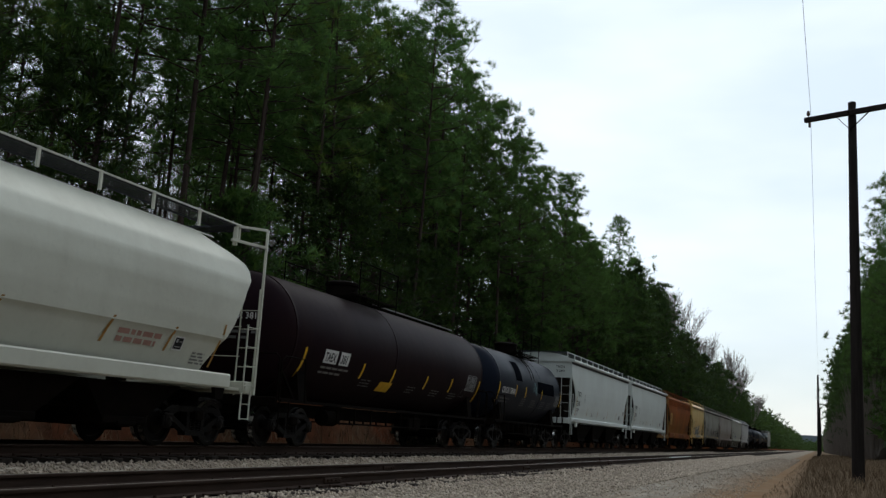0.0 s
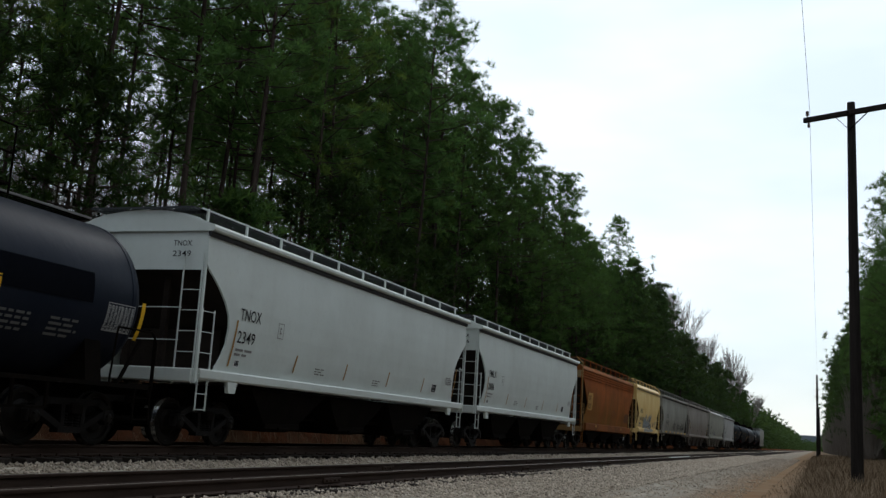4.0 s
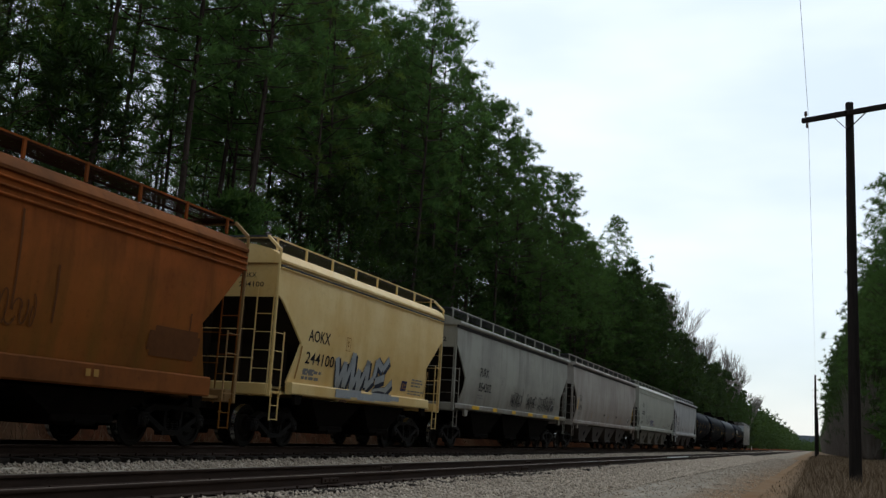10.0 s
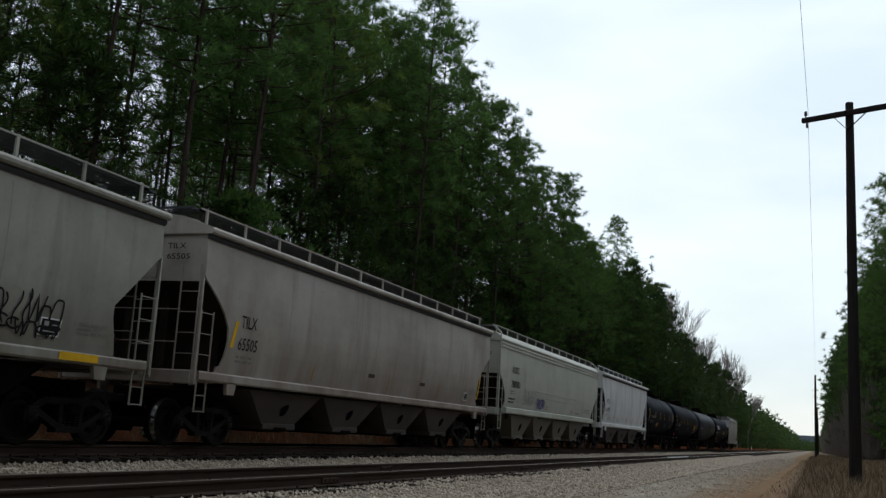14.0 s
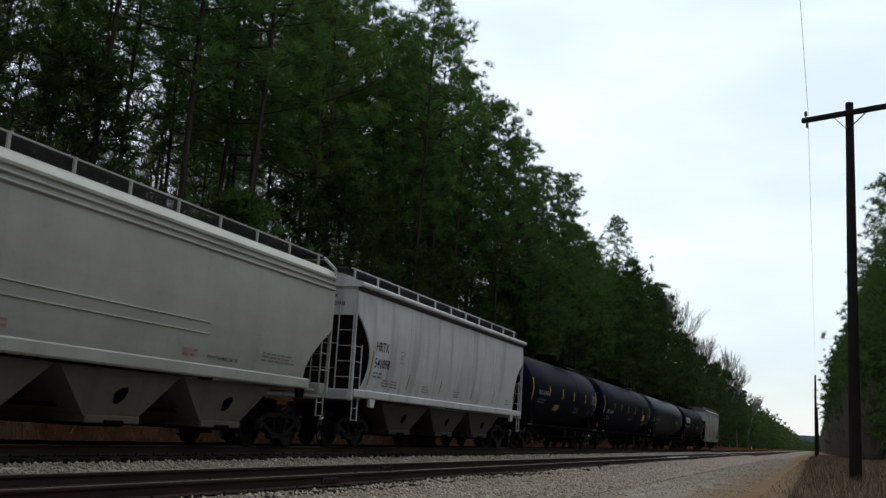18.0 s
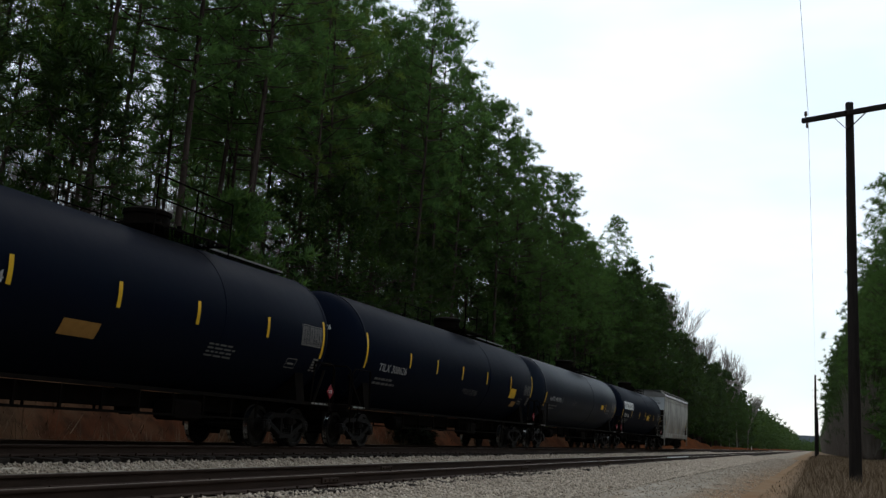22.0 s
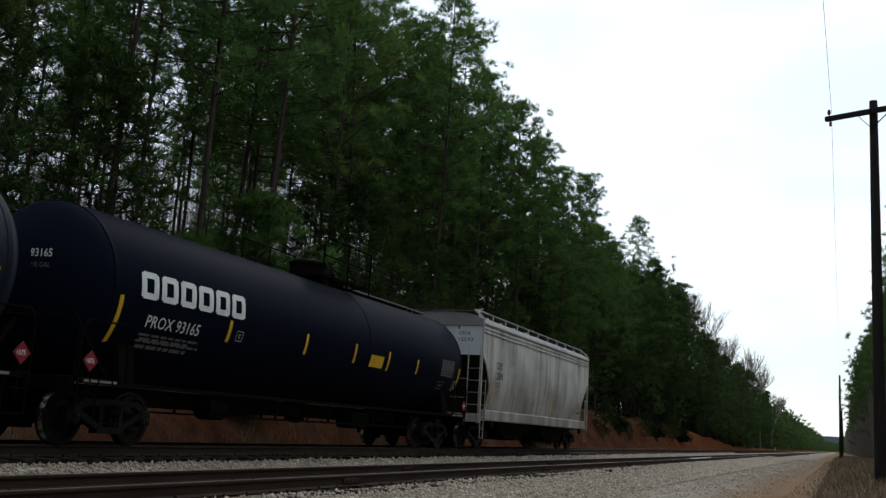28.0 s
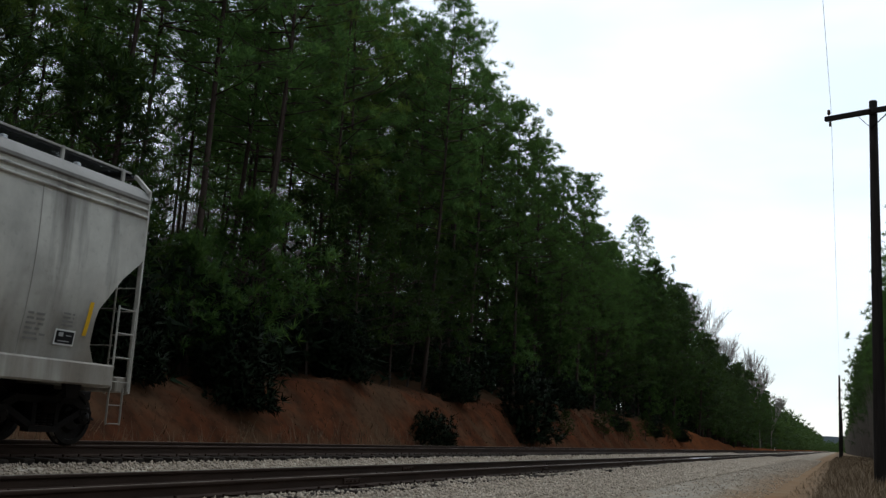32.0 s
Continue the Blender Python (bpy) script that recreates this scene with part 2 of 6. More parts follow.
# near-black leaves: the dark low in the wood is put into their colour
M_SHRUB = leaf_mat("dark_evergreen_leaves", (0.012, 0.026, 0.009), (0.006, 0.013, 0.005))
M_FARLEAF = leaf_mat("distant_foliage", (0.048, 0.080, 0.032), (0.024, 0.044, 0.020), 0.7, 0.25, 0.3)
M_STRAW = leaf_mat("dry_straw", (0.27, 0.20, 0.13), (0.12, 0.085, 0.055), 0.85)
M_STRAWDARK = leaf_mat("brown_dead_stalks", (0.120, 0.070, 0.034), (0.045, 0.024, 0.013), 0.9)
M_STONES = leaf_mat("ballast_stone", (0.72, 0.61, 0.49), (0.10, 0.078, 0.060), 0.9, 5.0)
M_TWIG = leaf_mat("bare_twigs", (0.24, 0.21, 0.185), (0.15, 0.125, 0.11), 0.9)
M_GLASSY = plain("porcelain", (0.10, 0.07, 0.06), 0.25)
M_WIRE = plain("weathered_wire", (0.45, 0.47, 0.48), 0.5, 0.3)


def ground_mat():
    """Ballast, gravel road, clay verge, dry grass and the red cut bank, by distance from the rails."""
    m, nt, b = tree_of("ground_cover", 0.95)
    tc, sep = nt.nodes.new("ShaderNodeTexCoord"), nt.nodes.new("ShaderNodeSeparateXYZ")
    nt.links.new(tc.outputs["Object"], sep.inputs[0])
    v = tc.outputs["Object"]
    wob = noise_fac(nt, v, 0.35, 5.0, 0.2, 0.8)
    wob2 = noise_fac(nt, v, 1.6, 5.0, 0.2, 0.8)
    xx = nt.nodes.new("ShaderNodeMath")
    xx.operation = "ADD"
    nt.links.new(sep.outputs["X"], xx.inputs[0])
    nt.links.new(times(nt, wob, 1.0), xx.inputs[1])
    x2 = nt.nodes.new("ShaderNodeMath")
    x2.operation = "ADD"
    nt.links.new(xx.outputs[0], x2.inputs[0])
    nt.links.new(times(nt, wob2, 0.6), x2.inputs[1])

    def edge(at, soft, src=None):
        r = nt.nodes.new("ShaderNodeMapRange")
        r.interpolation_type = "SMOOTHSTEP"
        r.inputs["From Min"].default_value, r.inputs["From Max"].default_value = at - soft, at + soft
        nt.links.new(src or x2.outputs[0], r.inputs["Value"])
        return r.outputs["Result"]

    def both(p, q):
        k = nt.nodes.new("ShaderNodeMath")
        k.operation = "MULTIPLY"
        nt.links.new(p, k.inputs[0])
        nt.links.new(q, k.inputs[1])
        return k.outputs[0]

    vo = nt.nodes.new("ShaderNodeTexVoronoi")
    vo.inputs["Scale"].default_value = 15.0
    nt.links.new(v, vo.inputs["Vector"])
    bw = nt.nodes.new("ShaderNodeRGBToBW")
    nt.links.new(vo.outputs["Color"], bw.inputs[0])
    stone = blend(nt, bw.outputs[0], (0.060, 0.047, 0.037), (0.58, 0.50, 0.41))
    stone = blend(nt, times(nt, noise_fac(nt, v, 0.6, 5.0, 0.5, 0.72), 0.55), stone, (0.20, 0.15, 0.10))
    patch = noise_fac(nt, coords(nt, (2.2, 0.45, 1)), 1.0, 6.0, 0.42, 0.62)
    stone = blend(nt, times(nt, patch, 0.55), stone, (0.17, 0.145, 0.112))
    stone = blend(nt, times(nt, noise_fac(nt, coords(nt, (3.1, 0.6, 2)), 1.0, 6.0, 0.54, 0.66), 0.6), stone, (0.70, 0.65, 0.56))
    # brown dust and dirt between the siding's rails
    dust = both(edge(-9.35, 0.25, sep.outputs["X"]), edge(6.95, 0.25, times(nt, sep.outputs["X"], -1.0)))
    stone = blend(nt, both(dust, noise_fac(nt, v, 1.3, 5.0, 0.15, 0.6)), stone, (0.085, 0.062, 0.045))
    road = blend(nt, noise_fac(nt, v, 0.5, 6.0, 0.3, 0.7), (0.25, 0.226, 0.192), (0.35, 0.318, 0.27))
    road = blend(nt, times(nt, noise_fac(nt, v, 1.7, 6.0, 0.45, 0.62), 0.5), road, (0.29, 0.215, 0.15))
    road = blend(nt, times(nt, noise_fac(nt, v, 30.0, 3.0, 0.45, 0.7), 0.6), road, (0.16, 0.14, 0.115))
    road = blend(nt, times(nt, noise_fac(nt, coords(nt, (2.6, 0.35, 3)), 1.0, 6.0, 0.5, 0.66), 0.6), road, (0.205, 0.155, 0.11))
    road = blend(nt, times(nt, noise_fac(nt, coords(nt, (3.3, 0.3, 5)), 1.0, 6.0, 0.54, 0.66), 0.5), road, (0.44, 0.395, 0.33))
    clay = blend(nt, noise_fac(nt, v, 0.9, 6.0, 0.3, 0.7), (0.215, 0.125, 0.07), (0.26, 0.195, 0.135))
    clay = blend(nt, times(nt, noise_fac(nt, v, 7.0, 6.0, 0.45, 0.65), 0.6), clay, (0.17, 0.125, 0.085))
    straw = blend(nt, noise_fac(nt, v, 2.5, 6.0, 0.3, 0.7), (0.13, 0.095, 0.068), (0.21, 0.16, 0.115))
    # red clay of the cut, rawer and more orange where it slipped at the far end
    raw = both(edge(104.0, 26.0, sep.outputs["Y"]), noise_fac(nt, v, 0.45, 5.0, 0.3, 0.55))
    bank = blend(nt, noise_fac(nt, v, 0.9, 6.0, 0.35, 0.65), (0.098, 0.036, 0.018), (0.040, 0.018, 0.011))
    bank = blend(nt, times(nt, noise_fac(nt, v, 0.35, 5.0, 0.45, 0.6), 0.6), bank, (0.085, 0.056, 0.034))
    bank = blend(nt, times(nt, raw, 0.85), bank, (0.175, 0.060, 0.024))
    bank = blend(nt, times(nt, noise_fac(nt, v, 3.2, 6.0, 0.5, 0.68), 0.8), bank, (0.034, 0.019, 0.012))
    litter = blend(nt, noise_fac(nt, v, 1.8, 6.0, 0.3, 0.7), (0.035, 0.022, 0.014), (0.06, 0.035, 0.02))
    c = blend(nt, edge(-18.6, 0.7), litter, bank)
    c = blend(nt, edge(-14.6, 0.25), c, stone)
    c = blend(nt, edge(-4.0, 1.2), c, road)
    c = blend(nt, edge(-1.75, 0.6), c, clay)
    c = blend(nt, edge(0.15, 0.55), c, straw)
    nt.links.new(c, b.inputs["Base Color"])
    b.inputs["Specular IOR Level"].default_value = 0.0
    relief(nt, b, vo.outputs["Distance"], 0.35, 0.02)
    return m


M_GROUND = ground_mat()
M_HILL = rough_mat("hazy_far_woods", (0.016, 0.027, 0.036), (0.022, 0.034, 0.042), 0.02, 1.0, 0.0, 0.0, (1, 1, 1), 0.2)

# ---- mesh tools ----


class Shape:
    def __init__(self):
        self.v, self.f, self.smooth = [], [], False

    def add(self, verts, faces):
        o = len(self.v)
        self.v += [tuple(p) for p in verts]
        self.f += [tuple(i + o for i in q) for q in faces]
        return self

    def box(self, x, y, z, sx, sy, sz, cut=0.0):
        """A box by its centre and size, with its upright or long edges cut back."""
        hx, hy, hz = sx / 2, sy / 2, sz / 2
        if cut <= 0:
            vs = [(x + a * hx, y + b * hy, z + c * hz) for a in (-1, 1) for b in (-1, 1) for c in (-1, 1)]
            return self.add(vs, [(0, 1, 3, 2), (4, 6, 7, 5), (0, 4, 5, 1), (2, 3, 7, 6), (0, 2, 6, 4), (1, 5, 7, 3)])
        vs, fs = [], []
        k = min(cut, hx * 0.9, hy * 0.9, hz * 0.9)
        ring = [(-hx + k, -hy), (hx - k, -hy), (hx, -hy + k), (hx, hy - k), (hx - k, hy), (-hx + k, hy), (-hx, hy - k), (-hx, -hy + k)]
        for zz, sh in ((-hz, k), (-hz + k, 0), (hz - k, 0), (hz, k)):
            for px, py in ring:
                vs.append((x + px - math.copysign(min(sh, abs(px)), px), y + py - math.copysign(min(sh, abs(py)), py), z + zz))
        for r in range(3):
            for i in range(8):
                j = (i + 1) % 8
                fs.append((r * 8 + i, r * 8 + j, r * 8 + 8 + j, r * 8 + 8 + i))
        fs += [tuple(range(7, -1, -1)), tuple(range(24, 32))]
        return self.add(vs, fs)

    def beam(self, p, q, w, h):
        p, q = Vector(p), Vector(q)
        d = (q - p).normalized()
        s = d.cross(Vector((0, 0, 1)))
        s = s.normalized() if s.length > 1e-4 else Vector((1, 0, 0))
        u = s.cross(d)
        vs = [e + s * (a * w / 2) + u * (b * h / 2) for e in (p, q) for a, b in ((-1, -1), (1, -1), (1, 1), (-1, 1))]
        return self.add(vs, [(3, 2, 1, 0), (4, 5, 6, 7), (0, 1, 5, 4), (1, 2, 6, 5), (2, 3, 7, 6), (3, 0, 4, 7)])

    def tube(self, pts, r, n=6, r2=None):
        pts = [Vector(p) for p in pts]
        o, vs, fs, k = None, [], [], len(pts)
        for i, p in enumerate(pts):
            d = (pts[min(i + 1, k - 1)] - pts[max(i - 1, 0)]).normalized()
            if o is None:
                o = d.cross(Vector((0.31, 0.2, 0.93)))
                if o.length < 1e-3:
                    o = Vector((1, 0, 0))
            o = (o - d * o.dot(d)).normalized()
            u = d.cross(o)
            rr = r if r2 is None else r + (r2 - r) * i / max(1, k - 1)
            vs += [p + (o * math.cos(a) + u * math.sin(a)) * rr for a in (2 * math.pi * j / n for j in range(n))]
        for i in range(k - 1):
            for j in range(n):
                fs.append((i * n + j, i * n + (j + 1) % n, (i + 1) * n + (j + 1) % n, (i + 1) * n + j))
        fs += [tuple(range(n - 1, -1, -1)), tuple(range((k - 1) * n, k * n))]
        return self.add(vs, fs)

    def lathe(self, prof, axis, centre, n=24):
        """prof: (along, radius) pairs; axis 'x', 'y' or 'z'."""
        vs, fs = [], []
        for a, r in prof:
            for j in range(n):
                t = 2 * math.pi * j / n
                c, s = r * math.cos(t), r * math.sin(t)
                p = {"x": (a, c, s), "y": (s, a, c), "z": (c, s, a)}[axis]
                vs.append((p[0] + centre[0], p[1] + centre[1], p[2] + centre[2]))
        for i in range(len(prof) - 1):
            for j in range(n):
                fs.append((i * n + j, i * n + (j + 1) % n, (i + 1) * n + (j + 1) % n, (i + 1) * n + j))
        fs += [tuple(range(n - 1, -1, -1)), tuple(range((len(prof) - 1) * n, len(prof) * n))]
        return self.add(vs, fs)

    def prism(self, poly, axis, a, b):
        """A polygon drawn in the other two axes, drawn out from a to b."""
        def at(p, k):
            return {"x": (k, p[0], p[1]), "y": (p[0], k, p[1]), "z": (p[0], p[1], k)}[axis]
        n = len(poly)
        vs = [at(p, a) for p in poly] + [at(p, b) for p in poly]
        fs = [(i, (i + 1) % n, n + (i + 1) % n, n + i) for i in range(n)] + [tuple(range(n - 1, -1, -1)), tuple(range(n, 2 * n))]
        return self.add(vs, fs)

    def grid(self, rows):
        k = len(rows[0])
        vs = [p for r in rows for p in r]
        fs = [(i * k + j, i * k + j + 1, (i + 1) * k + j + 1, (i + 1) * k + j) for i in range(len(rows) - 1) for j in range(k - 1)]
        return self.add(vs, fs)

    def mesh(self, name, mat, soft=35):
        me = bpy.data.meshes.new(name)
        me.from_pydata(self.v, [], self.f)
        if soft:
            me.polygons.foreach_set("use_smooth", [True] * len(me.polygons))
            me.set_sharp_from_angle(angle=radians(soft))
        for mm in (mat if isinstance(mat, (list, tuple)) else [mat]):
            me.materials.append(mm)
        return me


def part(name, shape, mat, parent, label="", m=None, soft=35):
    """One mesh object under a thing or a part; shape is a Shape or a ready mesh."""
    me = shape if isinstance(shape, bpy.types.Mesh) else shape.mesh(name, mat, soft)
    ob = new(name, me)
    ob.parent = parent
    if m is not None:
        ob.matrix_basis = m
    if label:
        ob["label"] = label
    return ob


def fast_mesh(name, verts, tris, mat, smooth=False, normals=None):
    """A mesh from numpy arrays: verts (n, 3), tris (k, 3)."""
    me = bpy.data.meshes.new(name)
    me.vertices.add(len(verts))
    me.vertices.foreach_set("co", np.asarray(verts, np.float32).ravel())
    k = len(tris)
    me.loops.add(k * 3)
    me.loops.foreach_set("vertex_index", np.asarray(tris, np.int32).ravel())
    me.polygons.add(k)
    me.polygons.foreach_set("loop_start", np.arange(0, k * 3, 3, dtype=np.int32))
    if smooth or normals is not None:
        me.polygons.foreach_set("use_smooth", [True] * k)
    me.update(calc_edges=True)
    if normals is not None:
        me.normals_split_custom_set_from_vertices(normals)
    for mm in (mat if isinstance(mat, (list, tuple)) else [mat]):
        me.materials.append(mm)
    return me


# ---- ground, ballast and tracks ----
MAIN_X, SIDE_X, SIDE_Z = -12.624, -8.119, -0.187


def smooth(a, b, x):
    t = min(1.0, max(0.0, (x - a) / (b - a)))
    return t * t * (3 - 2 * t)


def bank_height(y):
    pts = [(-60, 2.2), (20, 2.2), (45, 3.2), (75, 3.7), (130, 3.2), (165, 2.0), (195, 0.5), (260, 0.3), (3000, 0.3)]
    for (a, ha), (b, hb) in zip(pts, pts[1:]):
        if a <= y <= b:
            return ha + (hb - ha) * (y - a) / (b - a)
    return pts[0][1] if y < -60 else pts[-1][1]


def ground_z(x, y):
    z = -0.50
    main = 0.26 * (1 - smooth(1.1, 2.5, abs(x - MAIN_X)))
    side = 0.105 * (1 - smooth(1.0, 2.3, abs(x - SIDE_X)))
    z += max(main, side)
    z += 0.45 * smooth(-1.4, 0.9, x)
    if x > 3:
        z += 0.8 * smooth(3, 12, x)
    if x < -15.3:
        h = bank_height(y) + 0.5 * noise.noise((x * 0.25, y * 0.12, 0.0)) * smooth(-15.5, -18, x)
        foot = -15.5 + 0.5 * noise.noise((0.0, y * 0.15, 3.0))
        z += (h + 0.5) * (0.72 * smooth(foot, foot - 3.0, x) + 0.28 * smooth(foot - 2.5, foot - 7.5, x)) if x < foot else 0
        if x < foot:
            z += (0.16 * noise.noise((x * 1.3, y * 0.8, 7.0)) + 0.34 * abs(noise.noise((x * 0.25, y * 0.55, 4.0)))) * smooth(foot, foot - 1.0, x)
    z += 0.03 * noise.noise((x * 0.9, y * 0.5, 1.0))
    return z


def build_ground():
    xs = [-2600, -900, -300, -120, -70, -50, -40, -34, -30, -27, -25, -23.5] + [-22.5 + 0.5 * i for i in range(15)]
    xs += [-15.1, -14.8, -14.4, -14.1, -13.4, -12.6, -11.8, -11.1, -10.7, -10.3, -9.9, -9.5, -9.0, -8.1, -7.2, -6.7, -6.3, -5.8, -5.2]
    xs += [-4.6, -4.0, -3.4, -2.8, -2.2, -1.7, -1.2, -0.7, -0.2, 0.3, 0.8, 1.4, 2.2, 3, 4.5, 6.5, 9, 13, 20, 35, 70, 160, 500, 2600]
    ys = [-2600, -800, -250, -90, -40, -20, -10] + [-5 + i for i in range(95)] + [91 + 2.5 * i for i in range(60)]
    ys += [245, 255, 270, 290, 320, 360, 420, 500, 620, 800, 1100, 1600, 2600, 4200]
    s = Shape()
    s.grid([[(x, y, ground_z(x, y)) for x in xs] for y in ys])
    g = new("ground", s.mesh("ground", M_GROUND, 60))
    tagged(g, "gravel, red clay and dry grass ground beside the railway", "ground", kind="structure")


build_ground()


def build_stones():
    """Loose crushed stone over the ballast where it lies close by, and thinner along the road edge."""
    rng = np.random.default_rng(4)
    base = np.array([(1, 0, 0), (-1, 0, 0), (0, 1, 0), (0, -1, 0), (0, 0, 1), (0, 0, -1)], float)
    tri = np.array([(0, 2, 4), (2, 1, 4), (1, 3, 4), (3, 0, 4), (2, 0, 5), (1, 2, 5), (3, 1, 5), (0, 3, 5)])
    vs, fs, k = [], [], 0
    for _ in range(88000):
        y = 8 + 115 * rng.random() ** 1.5
        u = rng.random()
        if u < 0.42:
            x = rng.uniform(-11.3, -9.2)
        elif u < 0.84:
            x = rng.uniform(-7.2, -4.2)
        elif u < 0.88:
            x = rng.uniform(-8.7, -7.5)
        else:
            x = rng.uniform(-4.8, -1.6)
        r = rng.uniform(0.012, 0.042) * (0.62 if x > -4.2 else 1.0) * (0.66 + y / 80)
        p = base * r * rng.uniform(0.6, 1.35, (6, 3)) + rng.uniform(-0.35, 0.35, (6, 3)) * r
        p += (x, y, ground_z(x, y) + r * 0.35)
        vs.append(p)
        fs.append(tri + k)
        k += 6
    ob = new("ballast_stones", fast_mesh("ballast_stones", np.concatenate(vs), np.concatenate(fs), M_STONES))
    tagged(ob, "loose grey crushed stone lying on the track bed", "gravel", kind="stuff")


build_stones()


def rail_profile(x, top):
    h = [(-0.070, -0.18), (0.070, -0.18), (0.070, -0.168), (0.012, -0.145), (0.010, -0.045), (0.034, -0.036), (0.036, -0.008), (0.028, 0.0),
         (-0.028, 0.0), (-0.036, -0.008), (-0.034, -0.036), (-0.010, -0.045), (-0.012, -0.145), (-0.070, -0.168)]
    return [(x + a, top + b) for a, b in h]


def build_track(name, cx, top, label, seed):
    rnd = random.Random(seed)
    root = tagged(new(name), label, "railway track", kind="structure")
    root.location = (cx, 0, top)
    for s in (-1, 1):
        sh = Shape().prism(rail_profile(s * 0.7525, 0), "y", -60, 2400)
        part("rail", sh, M_RAIL, root, "rust-brown steel rail")
        hd = Shape().box(s * 0.7525, 1170, 0.0, 0.042, 2460, 0.004)
        part("rail_head", hd, M_RAILTOP, root, "worn bright top of the rail")
    tie = Shape().box(0, 0, 0, 2.6, 0.23, 0.17, 0.012).mesh("tie", M_TIE)
    plate = Shape().box(0, 0, 0, 0.19, 0.30, 0.02).box(0.11, 0.06, 0.02, 0.03, 0.03, 0.05).box(-0.11, -0.06, 0.02, 0.03, 0.03, 0.05).mesh("tie_plate", M_RAIL)
    n = 120
    for i in range(n):
        y = 3 + i * 0.52
        t = part("tie", tie, None, root, m=pose(rnd.uniform(-0.04, 0.04), y + rnd.uniform(-0.03, 0.03), -0.275 + rnd.uniform(-0.012, 0.012), 0, 0, rnd.uniform(-1.5, 1.5)))
        if i < 70:
            for s in (-1, 1):
                part("tie_plate", plate, None, t, m=pose(s * 0.7525, 0, 0.088))
    far = Shape()
    for i in range(500):
        far.box(rnd.uniform(-0.04, 0.04), 3 + (n + i) * 0.52, -0.275, 2.6, 0.23, 0.17)
    for i in range(60):
        far.box(0, 2.5 - i * 0.52, -0.275, 2.6, 0.23, 0.17)
    tagged(part("far_ties", far, M_TIE, root, soft=0), kind="stuff")
    return root


build_track("track_main", MAIN_X, 0.0, "rusty steel rails on dark timber ties in grey ballast", 3)
side_track = build_track("track_siding", SIDE_X, SIDE_Z, "low siding rails on timber ties half buried in ballast", 5)
# joint bars at the rail joints of the siding
bar = Shape().box(0, 0, 0, 0.03, 0.62, 0.09, 0.008)
for k in range(4):
    bar.lathe([(0.0, 0.018), (0.03, 0.018)], "x", (0.01, -0.22 + 0.147 * k, 0), 6)
bar = bar.mesh("joint_bar", M_RAIL)
for y in (15.2, 27.1, 39.0, 50.9):
    for s in (-1, 1):
        part("joint_bar", bar, None, side_track, m=pose(s * 0.7525 + 0.028, y + (0.0 if s > 0 else 5.9), -0.095))
# a stretch of siding rail whose sky reflection is painted as a white strip
part("painted_rail_glint", Shape().box(0.7525, 61.0, 0.012, 0.12, 9.0, 0.03), plain("painted_glint_white", (0.9, 0.9, 0.9), 0.5, 0.0), side_track, "stretch of rail with its sky glint painted white")

# ---- rolling stock ----
WHEEL_R = 0.457


def wheelset_mesh():
    s = Shape()
    for k in (-1, 1):
        prof = [(0.065, 0.10), (0.065, 0.20), (0.02, 0.26), (0.03, 0.36), (0.07, 0.375), (0.072, WHEEL_R - 0.01), (0.06, WHEEL_R),
                (-0.045, WHEEL_R + 0.004), (-0.055, WHEEL_R + 0.026), (-0.07, WHEEL_R + 0.02), (-0.072, 0.375), (-0.03, 0.355), (-0.01, 0.20), (-0.06, 0.17), (-0.06, 0.10)]
        s.lathe([(k * a, r) for a, r in prof], "x", (k * 0.755, 0, 0), 28)
        s.lathe([(k * a, r) for a, r in ((0.0, 0.10), (0.02, 0.115), (0.14, 0.115), (0.16, 0.10), (0.175, 0.06))], "x", (k * 0.93, 0, 0), 16)
        for j in range(3):
            a = 2.0944 * j
            s.lathe([(0, 0.02), (k * 0.03, 0.02)], "x", (k * 1.09, 0.07 * math.cos(a), 0.07 * math.sin(a)), 6)
    s.lathe([(-0.72, 0.085), (-0.3, 0.075), (0.3, 0.075), (0.72, 0.085)], "x", (0, 0, 0), 12)
    me = s.mesh("wheelset", [M_WHEEL, M_TREAD])
    for p in me.polygons:
        c = p.center
        if abs(math.hypot(c.y, c.z) - WHEEL_R) < 0.012 and abs(abs(c.x) - 0.76) < 0.06:
            p.material_index = 1
    return me


def side_frame_mesh():
    s = Shape()
    x, w = 0.0, 0.15
    s.beam((x, -0.62, 0.72), (x, 0.62, 0.72), w, 0.11)
    for k in (-1, 1):
        s.beam((x, k * 0.60, 0.73), (x, k * 0.90, 0.60), w, 0.12)
        s.beam((x, k * 0.28, 0.30), (x, k * 0.80, 0.55), w, 0.10)
        s.beam((x, k * 0.26, 0.70), (x, k * 0.24, 0.26), w, 0.09)
        s.box(x, k * 0.89, 0.52, w + 0.03, 0.28, 0.22, 0.03)
        s.box(x, k * 1.04, 0.47, w, 0.06, 0.22, 0.02)
    s.beam((x, -0.34, 0.26), (x, 0.34, 0.26), w + 0.02, 0.10)
    return s.mesh("side_frame", M_TRUCK)


def springs_mesh():
    s = Shape()
    for y in (-0.15, 0.0, 0.15):
        for r in range(5):
            s.lathe([(-0.014, 0.062), (0.0, 0.075), (0.014, 0.062)], "z", (0, y, 0.33 + r * 0.045), 10)
    return s.mesh("spring_nest", M_TRUCK)


